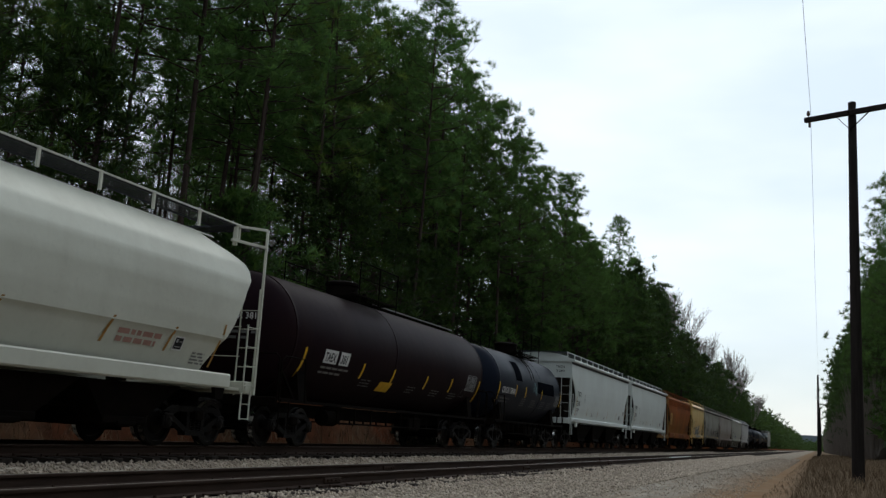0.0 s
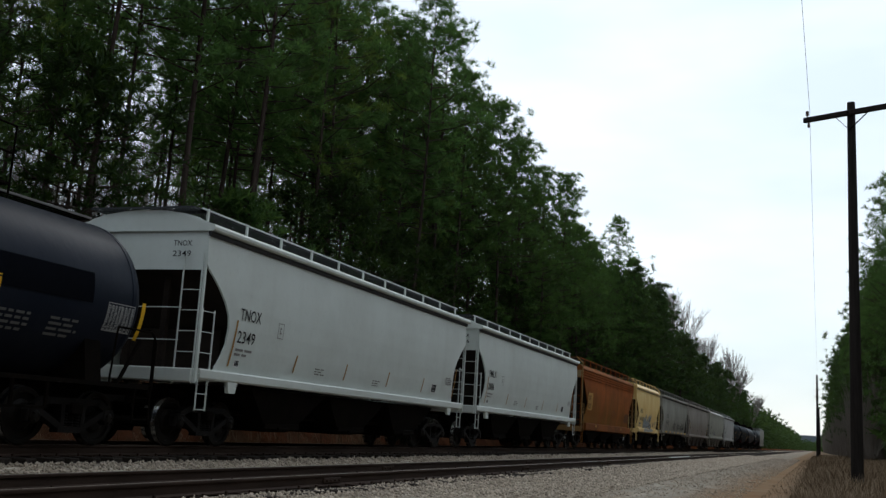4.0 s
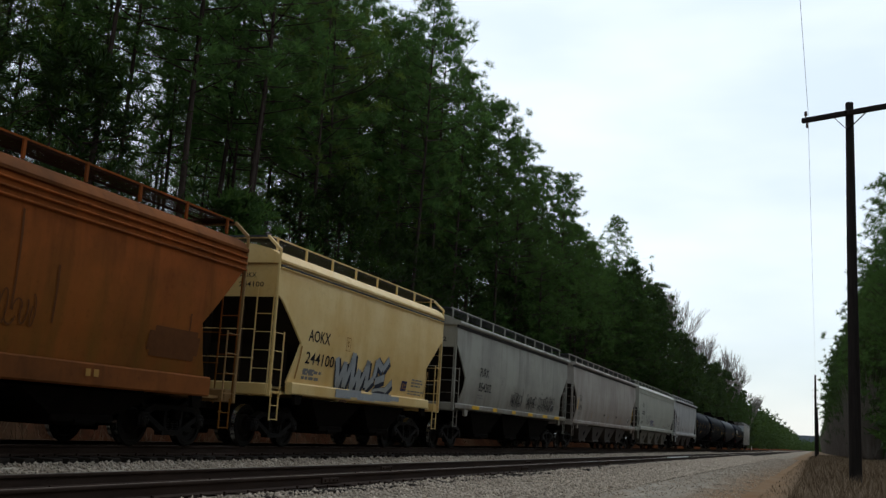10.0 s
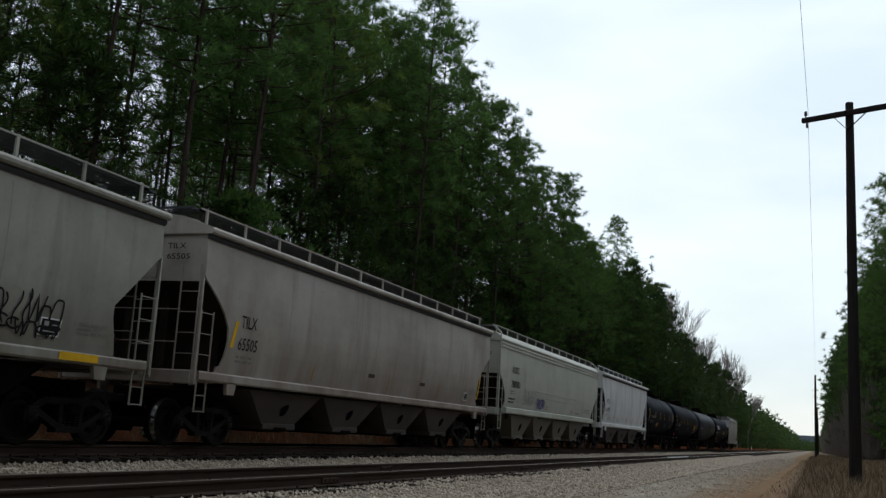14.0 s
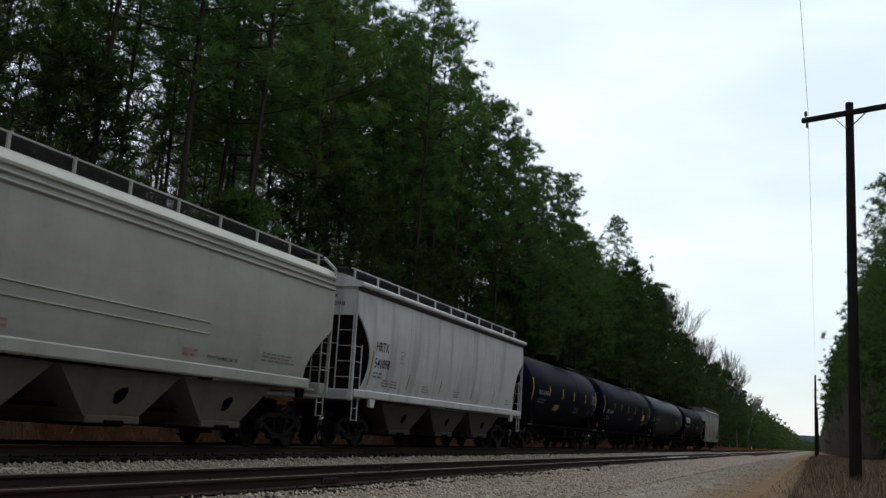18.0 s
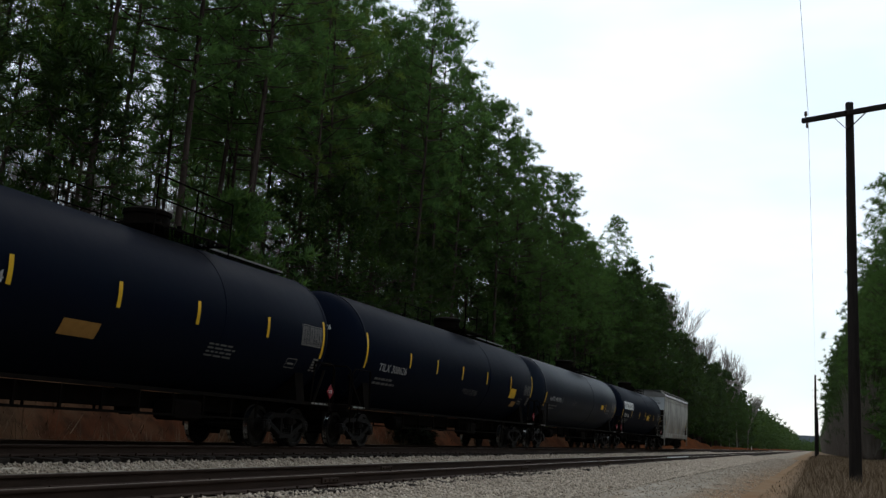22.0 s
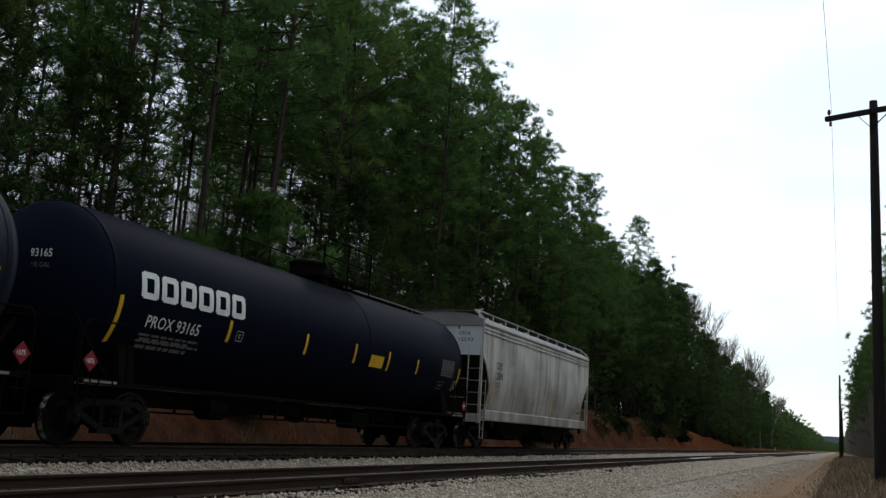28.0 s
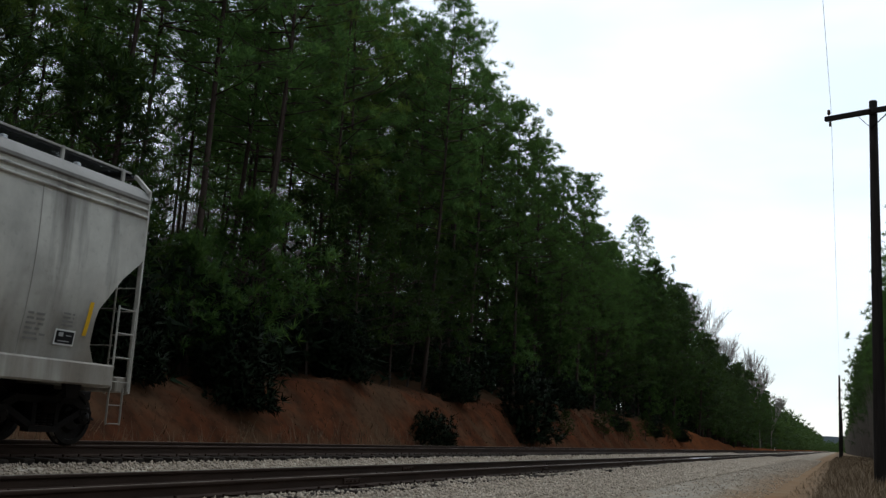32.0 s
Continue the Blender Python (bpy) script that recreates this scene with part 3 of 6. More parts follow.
def bolster_shape():
    s = Shape().box(0, 0, 0.60, 2.35, 0.26, 0.20, 0.03).box(0, 0, 0.74, 0.45, 0.45, 0.12, 0.03)
    s.beam((-0.75, -0.42, 0.36), (0.75, -0.42, 0.36), 0.08, 0.08).beam((-0.75, 0.42, 0.36), (0.75, 0.42, 0.36), 0.08, 0.08)
    return s


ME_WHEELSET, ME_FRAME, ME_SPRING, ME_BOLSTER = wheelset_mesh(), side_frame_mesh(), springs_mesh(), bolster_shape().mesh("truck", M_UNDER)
WHEELSETS = []


def truck(car, y):
    t = part("truck", ME_BOLSTER, None, car, "dark cast steel bogie", pose(0, y, 0))
    for k in (-1, 1):
        part("side_frame", ME_FRAME, None, t, m=pose(k * 1.0, 0, 0))
        tagged(part("spring_nest", ME_SPRING, None, t, m=pose(k * 1.0, 0, 0)), kind="stuff")
        w = part("wheelset", ME_WHEELSET, None, t, m=pose(0, k * 0.89, WHEEL_R))
        WHEELSETS.append((w, k * 0.89))
    return t


ME_COUPLER = Shape().box(0, 0.0, 0.86, 0.16, 0.62, 0.16, 0.03).box(0, 0.36, 0.86, 0.30, 0.28, 0.28, 0.06).box(0.10, 0.50, 0.86, 0.09, 0.20, 0.24, 0.03).tube([(0.16, 0.1, 0.78), (0.28, 0.35, 0.50), (0.22, 0.6, 0.42)], 0.025, 6).mesh("coupler", M_TRUCK)


def couplers(car, half):
    part("coupler", ME_COUPLER, None, car, m=pose(0, half - 0.48, 0))
    part("coupler", ME_COUPLER, None, car, m=pose(0, -half + 0.48, 0, 0, 0, 180))


def grating(x0, x1, y0, y1, z, pitch=0.085, bar=0.036):
    """One open lattice of flat bars, with a rim."""
    if x0 > x1:
        x0, x1 = x1, x0
    nx, ny = max(2, int((x1 - x0) / 0.105)), max(2, int((y1 - y0) / pitch))
    xs = [q for i in range(nx + 1) for q in (x0 + (x1 - x0 - bar) * i / nx, x0 + (x1 - x0 - bar) * i / nx + bar)]
    ys = [q for i in range(ny + 1) for q in (y0 + (y1 - y0 - bar) * i / ny, y0 + (y1 - y0 - bar) * i / ny + bar)]
    a, b = len(xs), len(ys)
    vs = [(x, y, zz) for zz in (z + 0.02, z - 0.02) for y in ys for x in xs]
    o = a * b
    fs = []
    for j in range(b - 1):
        for i in range(a - 1):
            if i % 2 == 0 or j % 2 == 0:
                q = j * a + i
                fs += [(q, q + 1, q + a + 1, q + a), (o + q + a, o + q + a + 1, o + q + 1, o + q)]
    for i in range(a - 1):
        fs += [(i, o + i, o + i + 1, i + 1), ((b - 1) * a + i + 1, o + (b - 1) * a + i + 1, o + (b - 1) * a + i, (b - 1) * a + i)]
    for j in range(b - 1):
        fs += [(j * a, (j + 1) * a, o + (j + 1) * a, o + j * a), (j * a + a - 1, o + j * a + a - 1, o + (j + 1) * a + a - 1, (j + 1) * a + a - 1)]
    return Shape().add(vs, fs)


def ladder(p, q, away, zs, r=0.009):
    """Two stiles from p to q (p is the foot); away: the vector from one stile to the other; zs: heights of the rungs."""
    s = Shape()
    p, q, a = Vector(p), Vector(q), Vector(away)
    s.beam(p, q, 0.028, 0.018)
    s.beam(p + a, q + a, 0.028, 0.018)
    for z in zs:
        t = (z - p.z) / (q.z - p.z)
        b = p.lerp(q, t)
        s.tube([b, b + a], r, 6)
    return s


def text_mesh(body, size, mat, bend, squeeze=1.0, weight=0.006, wide=None):
    """Lettering as a thin mesh; bend(u, v) gives the place of a point u along and v up."""
    cu = bpy.data.curves.new("lettering", "FONT")
    cu.body, cu.size, cu.resolution_u, cu.offset = body, size, 2, weight * size
    tmp = bpy.data.objects.new("lettering", cu)
    scene.collection.objects.link(tmp)
    bpy.context.view_layer.update()
    me = bpy.data.meshes.new_from_object(tmp.evaluated_get(bpy.context.evaluated_depsgraph_get()))
    bpy.data.objects.remove(tmp)
    if wide:
        lo, hi = min(v.co.x for v in me.vertices), max(v.co.x for v in me.vertices)
        for v in me.vertices:
            v.co.x = (v.co.x - lo) / (hi - lo) * wide / squeeze
    for v in me.vertices:
        v.co = bend(v.co.x * squeeze, v.co.y)
    me.materials.clear()
    me.materials.append(mat)
    return me


def decal(name, rects, mat, bend, parent, label=""):
    """Flat painted shapes: rects of (u0, v0, u1, v1), split so that they follow a curved side."""
    s = Shape()
    for u0, v0, u1, v1 in rects:
        n = max(1, int(abs(v1 - v0) / 0.12))
        s.grid([[bend(u0, v0 + (v1 - v0) * i / n), bend(u1, v0 + (v1 - v0) * i / n)] for i in range(n + 1)])
    p = part(name, s, mat, parent, label)
    if name in ("small_print", "data_panel"):
        tagged(p, kind="stuff")
    return p


def bars(rnd, w, rows, h=0.05, gap=0.095):
    """Illegible small print: broken bars in rows."""
    out = []
    for r in range(rows):
        u = 0.0
        end = w * rnd.uniform(0.7, 1.0)
        while u < end:
            k = rnd.uniform(0.10, 0.32)
            out.append((u, -r * gap - h, min(u + k, end), -r * gap))
            u += k + 0.05
    return out


def scribble(rnd, w, h, strokes):
    """Meaningless sprayed strokes."""
    s = []
    for k in range(strokes):
        cx = w * (k + 0.5) / strokes
        cy, rx, ry = h * rnd.uniform(0.35, 0.65), w / strokes * rnd.uniform(0.45, 0.8), h * rnd.uniform(0.22, 0.48)
        a0, sweep, slip = rnd.uniform(0, 6.28), rnd.choice((-1, 1)) * rnd.uniform(2.2, 6.0), rnd.uniform(-0.4, 0.6) * w / strokes
        pts = []
        for i in range(15):
            t = i / 14
            a = a0 + sweep * t
            pts.append((cx + rx * math.cos(a) + slip * t, min(h, max(0.0, cy + ry * math.sin(a)))))
        s.append(pts)
    return s


def stroke_part(name, strokes, thick, mat, bend, parent, label=""):
    sh = Shape()
    for pts in strokes:
        rows = []
        for i, (u, v) in enumerate(pts):
            u2, v2 = pts[min(i + 1, len(pts) - 1)]
            u1, v1 = pts[max(i - 1, 0)]
            d = math.hypot(u2 - u1, v2 - v1) or 1
            nx, ny = -(v2 - v1) / d * thick / 2, (u2 - u1) / d * thick / 2
            rows.append([bend(u + nx, v + ny), bend(u - nx, v - ny)])
        sh.grid(rows)
    p = part(name, sh, mat, parent, label)
    return tagged(p, kind="stuff") if len(strokes) > 2 else p


def lerp_table(tab, z):
    if z <= tab[0][0]:
        return tab[0][1]
    for (a, b), (c, d) in zip(tab, tab[1:]):
        if z <= c:
            return b + (d - b) * (z - a) / (c - a)
    return tab[-1][1]


def hopper(label, length, mat, sill=(1.30, 1.51), eave=4.0, inset=(), bays=3, bay_mat=None, post=False, ribs=0, marks=(), mark_at=1.9,
           mark_size=0.42, mark_z=2.55, line=1.18, end_marks=True, seed=1, round_body=False, mark_mat=None, walk_mat=None, end_drop=3.02, roof_mat=None, sill_mat=None, seams=2.75,
           sill_in=0.1, widths=(None, None), trim=None, end_mat=None, end_size=0.16):
    """A covered hopper car, built about its middle at rail height; returns the car and the curve of its near side."""
    rnd = random.Random(seed)
    car = tagged(new("covered_hopper_car"), label, "rail car", "cars of the freight train")
    half = length / 2 - 0.50
    yb = half - 0.22
    s0, s1 = sill
    mark_mat = mark_mat or M_INK
    sill_mat = sill_mat or mat
    trim = trim or mat
    if round_body:
        prof = [(s1, 1.24), (2.08, 1.47), (2.14, 1.53), (2.5, 1.575), (3.0, 1.60), (3.4, 1.56), (3.75, 1.42), (4.0, 1.20), (4.25, 0.95)]
    else:
        prof = [(s1 - 0.05, 1.43), (1.7, 1.48), (2.0, 1.53), (2.4, 1.57), (2.8, 1.59), (3.2, 1.595), (3.6, 1.585), (3.9, 1.57), (eave, 1.555)]
    top = prof[-1][0]
    zs = sorted(set([round(s1 - 0.03 + (top - s1 + 0.03) * i / 15, 3) for i in range(16)] + [p[0] for p in inset if s1 < p[0] < top] + [p[0] for p in prof if s1 < p[0] < top]))

    def side_x(z):
        return lerp_table(prof, z)

    def bend_at(u0, v0, off=0.012):
        return lambda u, v: Vector((side_x(v0 + v) + off, u0 + u, v0 + v))

    body = Shape()
    cols = 14
    sect = [(1, z) for z in zs] + [(-1, z) for z in zs[::-1]]
    vs, fs, k = [], [], 2 * (cols + 1)
    for sgn, z in sect:
        ye = yb - lerp_table(inset, z)
        dz = -0.04 if z == zs[-1] else 0.0
        vs += [(sgn * side_x(z), -ye + 2 * ye * j / cols, z) for j in range(cols + 1)]
        vs += [(sgn * (side_x(z) - 0.04), ye - 2 * ye * j / cols, z + dz) for j in range(cols + 1)]
    for r in range(len(sect) - 1):
        for c in range(k):
            d = (c + 1) % k
            fs.append((r * k + c, r * k + d, (r + 1) * k + d, (r + 1) * k + c))
    body.add(vs, fs)
    part("body", body, mat, car)
    # weld seams are drawn as dark lines with their shade painted in
    if seams and not round_body:
        n = int(2 * (yb - 1.6) / seams)
        for i in range(n):
            u = -yb + 1.6 + 2 * (yb - 1.6) * (i + 0.5) / n
            decal("weld_seam", [(0, 0, 0.014, eave - s1 - 0.3)], M_SEAM, bend_at(u, s1 + 0.03, 0.005), car, "upright weld seam, its shade painted in")
    # sloping end sheets and the upper end plates
    for e in (-1, 1):
        if round_body:
            dome = Shape()
            dome.grid([[(side_x(z) * (2 * k - 1), e * (yb - lerp_table(inset, z) - 0.03 + 0.16 * (1 - (2 * k - 1) ** 2)), z) for z in [1.60 + 2.62 * j / 16 for j in range(17)]] for k in [i / 8 for i in range(9)]])
            part("end_sheet", dome, mat, car)
        else:
            w = side_x(end_drop) - 0.03
            ep = Shape().grid([[(x, e * (yb - 0.04), z) for x in (-side_x(z) + 0.03, 0, side_x(z) - 0.03)] for z in (end_drop - 0.02, (end_drop + eave) / 2, eave)])
            ep.prism([(-1.55, eave - 0.01)] + [(1.55 * math.cos(a), eave - 0.01 + 0.40 * math.sin(a)) for a in [math.pi * (1 - i / 10) for i in range(11)]] + [(1.55, eave - 0.01)], "y", e * (yb - 0.06), e * (yb - 0.02))
            part("end_plate", ep, end_mat or trim, car)
            # slope sheets and stanchions carry the recess's shade in their near-black colour
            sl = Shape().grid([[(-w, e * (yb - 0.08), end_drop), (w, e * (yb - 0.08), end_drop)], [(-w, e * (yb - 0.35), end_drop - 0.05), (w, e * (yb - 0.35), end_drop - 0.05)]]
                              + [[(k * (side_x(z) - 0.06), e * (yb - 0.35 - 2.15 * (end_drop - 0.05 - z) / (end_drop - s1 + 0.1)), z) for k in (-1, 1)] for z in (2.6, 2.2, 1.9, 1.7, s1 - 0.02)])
            part("slope_sheet", sl, M_SLOPE, car, "sloping end sheet with recess shade in its colour")
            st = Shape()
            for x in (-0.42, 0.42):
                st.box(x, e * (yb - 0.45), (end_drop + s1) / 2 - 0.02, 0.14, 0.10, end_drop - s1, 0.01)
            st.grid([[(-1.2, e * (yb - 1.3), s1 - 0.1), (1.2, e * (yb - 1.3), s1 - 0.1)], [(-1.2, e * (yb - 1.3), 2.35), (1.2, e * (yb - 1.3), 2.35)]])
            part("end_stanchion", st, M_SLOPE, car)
        # end sill and deck
        dk = Shape().box(0, e * (yb - 0.08), s0 + 0.06, 3.0, 0.28, 0.26, 0.02).box(0, e * (yb - 0.62), s0 + 0.02, 2.7, 0.9, 0.06)
        part("end_sill", dk, trim if trim is not mat else sill_mat, car)
    # side sills with their rounded lower flange
    for sgn in (-1, 1):
        ss = Shape().prism([(sgn * 1.42, s0), (sgn * 1.57, s0), (sgn * 1.60, s0 + 0.03), (sgn * 1.60, s1 - 0.03), (sgn * 1.57, s1), (sgn * 1.42, s1)], "y", -yb + sill_in, yb - sill_in)
        part("side_sill", ss, sill_mat, car)
        for e in (-1, 1):
            part("jacking_pad", Shape().prism([(e * (yb - 1.50), s0), (e * (yb - 1.14), s0), (e * (yb - 1.18), s0 - 0.22), (e * (yb - 1.44), s0 - 0.22)], "x", sgn * 1.50, sgn * 1.58), M_UNDER if post or round_body else sill_mat, car)
    # roof
    rf = Shape()
    if round_body:
        arc = [(0.97 * math.cos(a), 4.23 + 0.14 * math.sin(a)) for a in [math.pi * i / 10 for i in range(11)]]
        rf.grid([[(x, y, z) for x, z in arc] for y in (-yb + 1.1, 0, yb - 1.1)])
    else:
        if post:
            arc = [(1.555, eave - 0.02), (1.60, eave), (1.605, eave + 0.05), (1.50, eave + 0.19), (1.30, eave + 0.30), (0.9, eave + 0.40), (0, eave + 0.46)]
        else:
            arc = [(1.545, eave - 0.06), (1.66, eave - 0.06), (1.695, eave - 0.03), (1.70, eave + 0.02), (1.67, eave + 0.07), (1.60, eave + 0.09), (1.0, eave + 0.24), (0.5, eave + 0.34), (0, eave + 0.38)]
        arc = arc + [(-x, z) for x, z in arc[::-1][1:]]
        rf.grid([[(x, y, z) for x, z in arc] for y in (-yb - 0.03, 0, yb + 0.03)])
        for e in (-1, 1):
            rf.add([(x, e * (yb + 0.03), z) for x, z in arc], [tuple(range(len(arc)))])
    part("roof", rf, roof_mat or mat, car)
    # a dark band paints in the shade below the roof edge
    if not round_body and ribs < 2:
        for sgn in (-1, 1):
            x0, hh = side_x(eave - 0.1), 0.055 if post else 0.10
            ch = Shape().prism([(sgn * (x0 - 0.02), eave - 0.062), (sgn * (x0 + 0.05), eave - 0.062), (sgn * (x0 + 0.06), eave - 0.062 - hh * 0.5), (sgn * (x0 + 0.03), eave - 0.062 - hh), (sgn * (x0 - 0.02), eave - 0.062 - hh)], "y", -yb, yb)
            part("roof_channel", ch, M_EAVESHADE, car, "dark band painted for the shade under the roof edge")
    hz = 4.36 if round_body else max(4.50, eave + 0.34)
    hatch = Shape().box(0, 0, hz - 0.07, 0.90, 2 * yb - 1.6, 0.26, 0.03)
    for i in range(8):
        hatch.box(0, (i - 3.5) * (2 * yb - 1.8) / 8, hz + 0.07, 0.80, (2 * yb - 1.8) / 8 - 0.12, 0.04, 0.01)
    part("roof_hatch", hatch, M_ROOF, car, "grey loading hatch along the roof")
    if end_mat:
        for k in range(9):
            y = -yb + 1.4 + (2 * yb - 2.8) * k / 8
            part("hatch_lug", Shape().box(1.18, y, eave + 0.345, 0.10, 0.10, 0.07, 0.015), M_ASHEND, car, "small pale lug on the roof")
        for k in range(3):
            part("end_hook", Shape().tube([(-0.3 + 0.5 * k, -yb - 0.03, eave - 0.08), (-0.3 + 0.5 * k, -yb - 0.10, eave - 0.10), (-0.28 + 0.5 * k, -yb - 0.10, eave - 0.18)], 0.022, 6), M_UNDER, car)
    for k in range(ribs):
        rb = Shape()
        for sgn in (-1, 1):
            rb.box(sgn * (side_x(eave - 0.12 - 0.13 * k) + 0.02), 0, eave - 0.12 - 0.13 * k, 0.05, 2 * yb, 0.045, 0.015)
        part("roof_rib", rb, mat, car)
    # running boards on their brackets
    rz = 4.62
    xo = 1.22 if not round_body else 1.05
    for sgn in (-1, 1):
        part("running_board", grating(sgn * (xo - 0.62), sgn * xo, -yb + 0.1, yb - 0.1, rz), walk_mat or M_GRATE, car, "dark open grating walkway", soft=0)
        n = int(2 * yb / 1.5)
        brk = Shape()
        for i in range(n + 1):
            y = -yb + 0.35 + (2 * yb - 0.7) * i / n
            brk.box(sgn * (xo + 0.03), y, rz - 0.12, 0.04, 0.06, 0.34)
        brk.box(sgn * (xo + 0.03), 0, rz + 0.03, 0.03, 2 * yb - 0.3, 0.028)
        part("walkway_bracket", brk, mat, car)
    for e in (-1, 1):
        part("end_walkway", grating(-xo, xo, e * (yb - 0.15) - 0.28, e * (yb - 0.15) + 0.28, rz, 0.14), walk_mat or M_GRATE, car, soft=0)
    # ladders, grab rails and corner posts at both ends
    for e in (-1, 1):
        for sgn in (-1, 1):
            tp = rz - 0.02 if round_body else 4.36 if post else end_drop + 0.05
            y = e * (yb + 0.02)
            pst = Shape().beam((sgn * 1.56, y, s0 - 0.08), (sgn * 1.56, y, tp), 0.05, 0.04)
            if round_body:
                pst.beam((sgn * 1.56, y, tp), (sgn * xo, y - e * 0.45, rz), 0.05, 0.05).beam((sgn * xo, y - e * 0.45, rz), (sgn * xo, y - e * 0.45, rz - 0.42), 0.09, 0.06)
                pst.beam((sgn * 1.56, y, rz - 0.40), (sgn * xo, y - e * 0.6, rz - 0.32), 0.09, 0.05)
            if post:
                pst.beam((sgn * 1.56, y, tp - 0.03), (sgn * xo, y, rz + 0.02), 0.075, 0.06).beam((sgn * xo, y, rz), (-sgn * xo * 0.02, y, rz), 0.06, 0.06)
            part("corner_post", pst, trim, car)
            if sgn > 0 or e < 0:
                part("side_ladder", ladder((sgn * 1.57, e * (yb - 0.02), s0 - 0.05), (sgn * 1.57, e * (yb - 0.02), s0 + 1.35), (0, -e * 0.42, 0), [s0 + 0.10 + 0.40 * i for i in range(4)]), trim, car)
            part("sill_step", ladder((sgn * 1.55, e * (yb - 0.10), s0 - 0.60), (sgn * 1.55, e * (yb - 0.10), s0), (0, -e * 0.34, 0), [s0 - 0.58, s0 - 0.28]), mat, car)
        part("end_ladder", ladder((1.08, e * (yb + 0.03), s0 - 0.1), (1.08, e * (yb + 0.03), end_drop + 0.30), (0.42, 0, 0), [s0 + 0.10 + 0.40 * i for i in range(5)]), mat, car)
        gr = Shape()
        for z in (s0 + 0.10, s0 + 0.72, s0 + 1.35):
            gr.tube([(-1.5, e * (yb + 0.04), z), (1.12, e * (yb + 0.04), z)], 0.010, 6)
        part("grab_rail", gr, mat, car)
        bw = Shape().lathe([(0, 0.28), (0.02, 0.30), (0.04, 0.28)], "y", (-0.9, e * (yb - 0.1) - 0.02, 2.1), 18)
        if e < 0:
            part("brake_wheel", bw, M_UNDER, car)
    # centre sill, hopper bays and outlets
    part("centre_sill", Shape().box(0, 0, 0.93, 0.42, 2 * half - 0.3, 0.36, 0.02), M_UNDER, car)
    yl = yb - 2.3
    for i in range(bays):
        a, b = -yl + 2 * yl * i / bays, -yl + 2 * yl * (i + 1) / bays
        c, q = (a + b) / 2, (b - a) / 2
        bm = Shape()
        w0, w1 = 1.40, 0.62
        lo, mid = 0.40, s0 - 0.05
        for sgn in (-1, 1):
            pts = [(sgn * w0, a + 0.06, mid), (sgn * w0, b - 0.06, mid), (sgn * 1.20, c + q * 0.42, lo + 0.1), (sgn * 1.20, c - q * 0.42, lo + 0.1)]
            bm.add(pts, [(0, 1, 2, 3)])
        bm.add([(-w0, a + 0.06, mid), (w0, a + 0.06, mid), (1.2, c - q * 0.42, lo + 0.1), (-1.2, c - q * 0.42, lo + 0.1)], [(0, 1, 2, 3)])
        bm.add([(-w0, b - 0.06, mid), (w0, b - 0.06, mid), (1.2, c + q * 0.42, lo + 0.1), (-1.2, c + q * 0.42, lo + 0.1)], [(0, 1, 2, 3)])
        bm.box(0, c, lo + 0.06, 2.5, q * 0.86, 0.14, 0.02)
        # bay colours are darker than the body: shade under the car is painted in
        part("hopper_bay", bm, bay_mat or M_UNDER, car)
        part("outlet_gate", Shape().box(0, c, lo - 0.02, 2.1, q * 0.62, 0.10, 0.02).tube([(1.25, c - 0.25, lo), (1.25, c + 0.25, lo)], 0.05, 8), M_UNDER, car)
        if bay_mat:
            # a flat black patch paints the dark of the opening; no hole is cut
            hl = Shape()
            hl.add([(1.385 - 0.19 * k + 0.012, c + dy, mid - (mid - lo) * k) for dy, k in ((-0.12, 0.42), (0.02, 0.34), (0.20, 0.30), (0.24, 0.40), (0.16, 0.56), (0.02, 0.64), (-0.10, 0.62))], [tuple(range(7))])
            part("painted_opening", hl, M_PATCH, car, "flat black patch painting the dark of a bay opening")
    part("train_pipe", Shape().tube([(0.75, -half + 0.3, 0.72), (0.75, -2, 0.66), (0.75, 2, 0.66), (0.75, half - 0.3, 0.72)], 0.04, 6), M_UNDER, car)
    couplers(car, length / 2)
    for e in (-1, 1):
        truck(car, e * (yb - 1.28))
    # lettering
    for k, body_text in enumerate(marks):
        part("lettering", text_mesh(body_text, mark_size, mark_mat, bend_at(-yb + mark_at, mark_z - k * mark_size * line), 0.86, 0.006, widths[k]), None, car, "stencilled reporting mark")
    if marks and end_marks:
        for k, body_text in enumerate(marks):
            me = text_mesh(body_text, end_size, M_INK, lambda u, v, k=k: Vector((1.22 - 0.66 * end_size * max(len(q) for q in marks) + u, -yb - 0.05, eave - 0.36 - k * end_size * 1.3 + v)), 0.95, 0.008, 0.66 * end_size * len(body_text))
            part("lettering", me, None, car, "small stencilled reporting mark")
    if marks:
        decal("small_print", bars(rnd, 0.7, 2), M_GREYINK, bend_at(-yb + mark_at, mark_z - mark_size * line - 0.12), car, "faint stencilled small print")
    return car, bend_at, yb, side_x


def strip(car, bend_at, u, z0, z1, mat=None, w=0.10, lean=0.0):
    f = bend_at(u, z0)
    s = Shape()
    n = 5
    s.grid([[f(lean * i / n, (z1 - z0) * i / n), f(w + lean * i / n, (z1 - z0) * i / n)] for i in range(n + 1)])
    part("reflective_strip", s, mat or M_YELLOW, car, "upright reflective strip, or stain streak where dark brown")


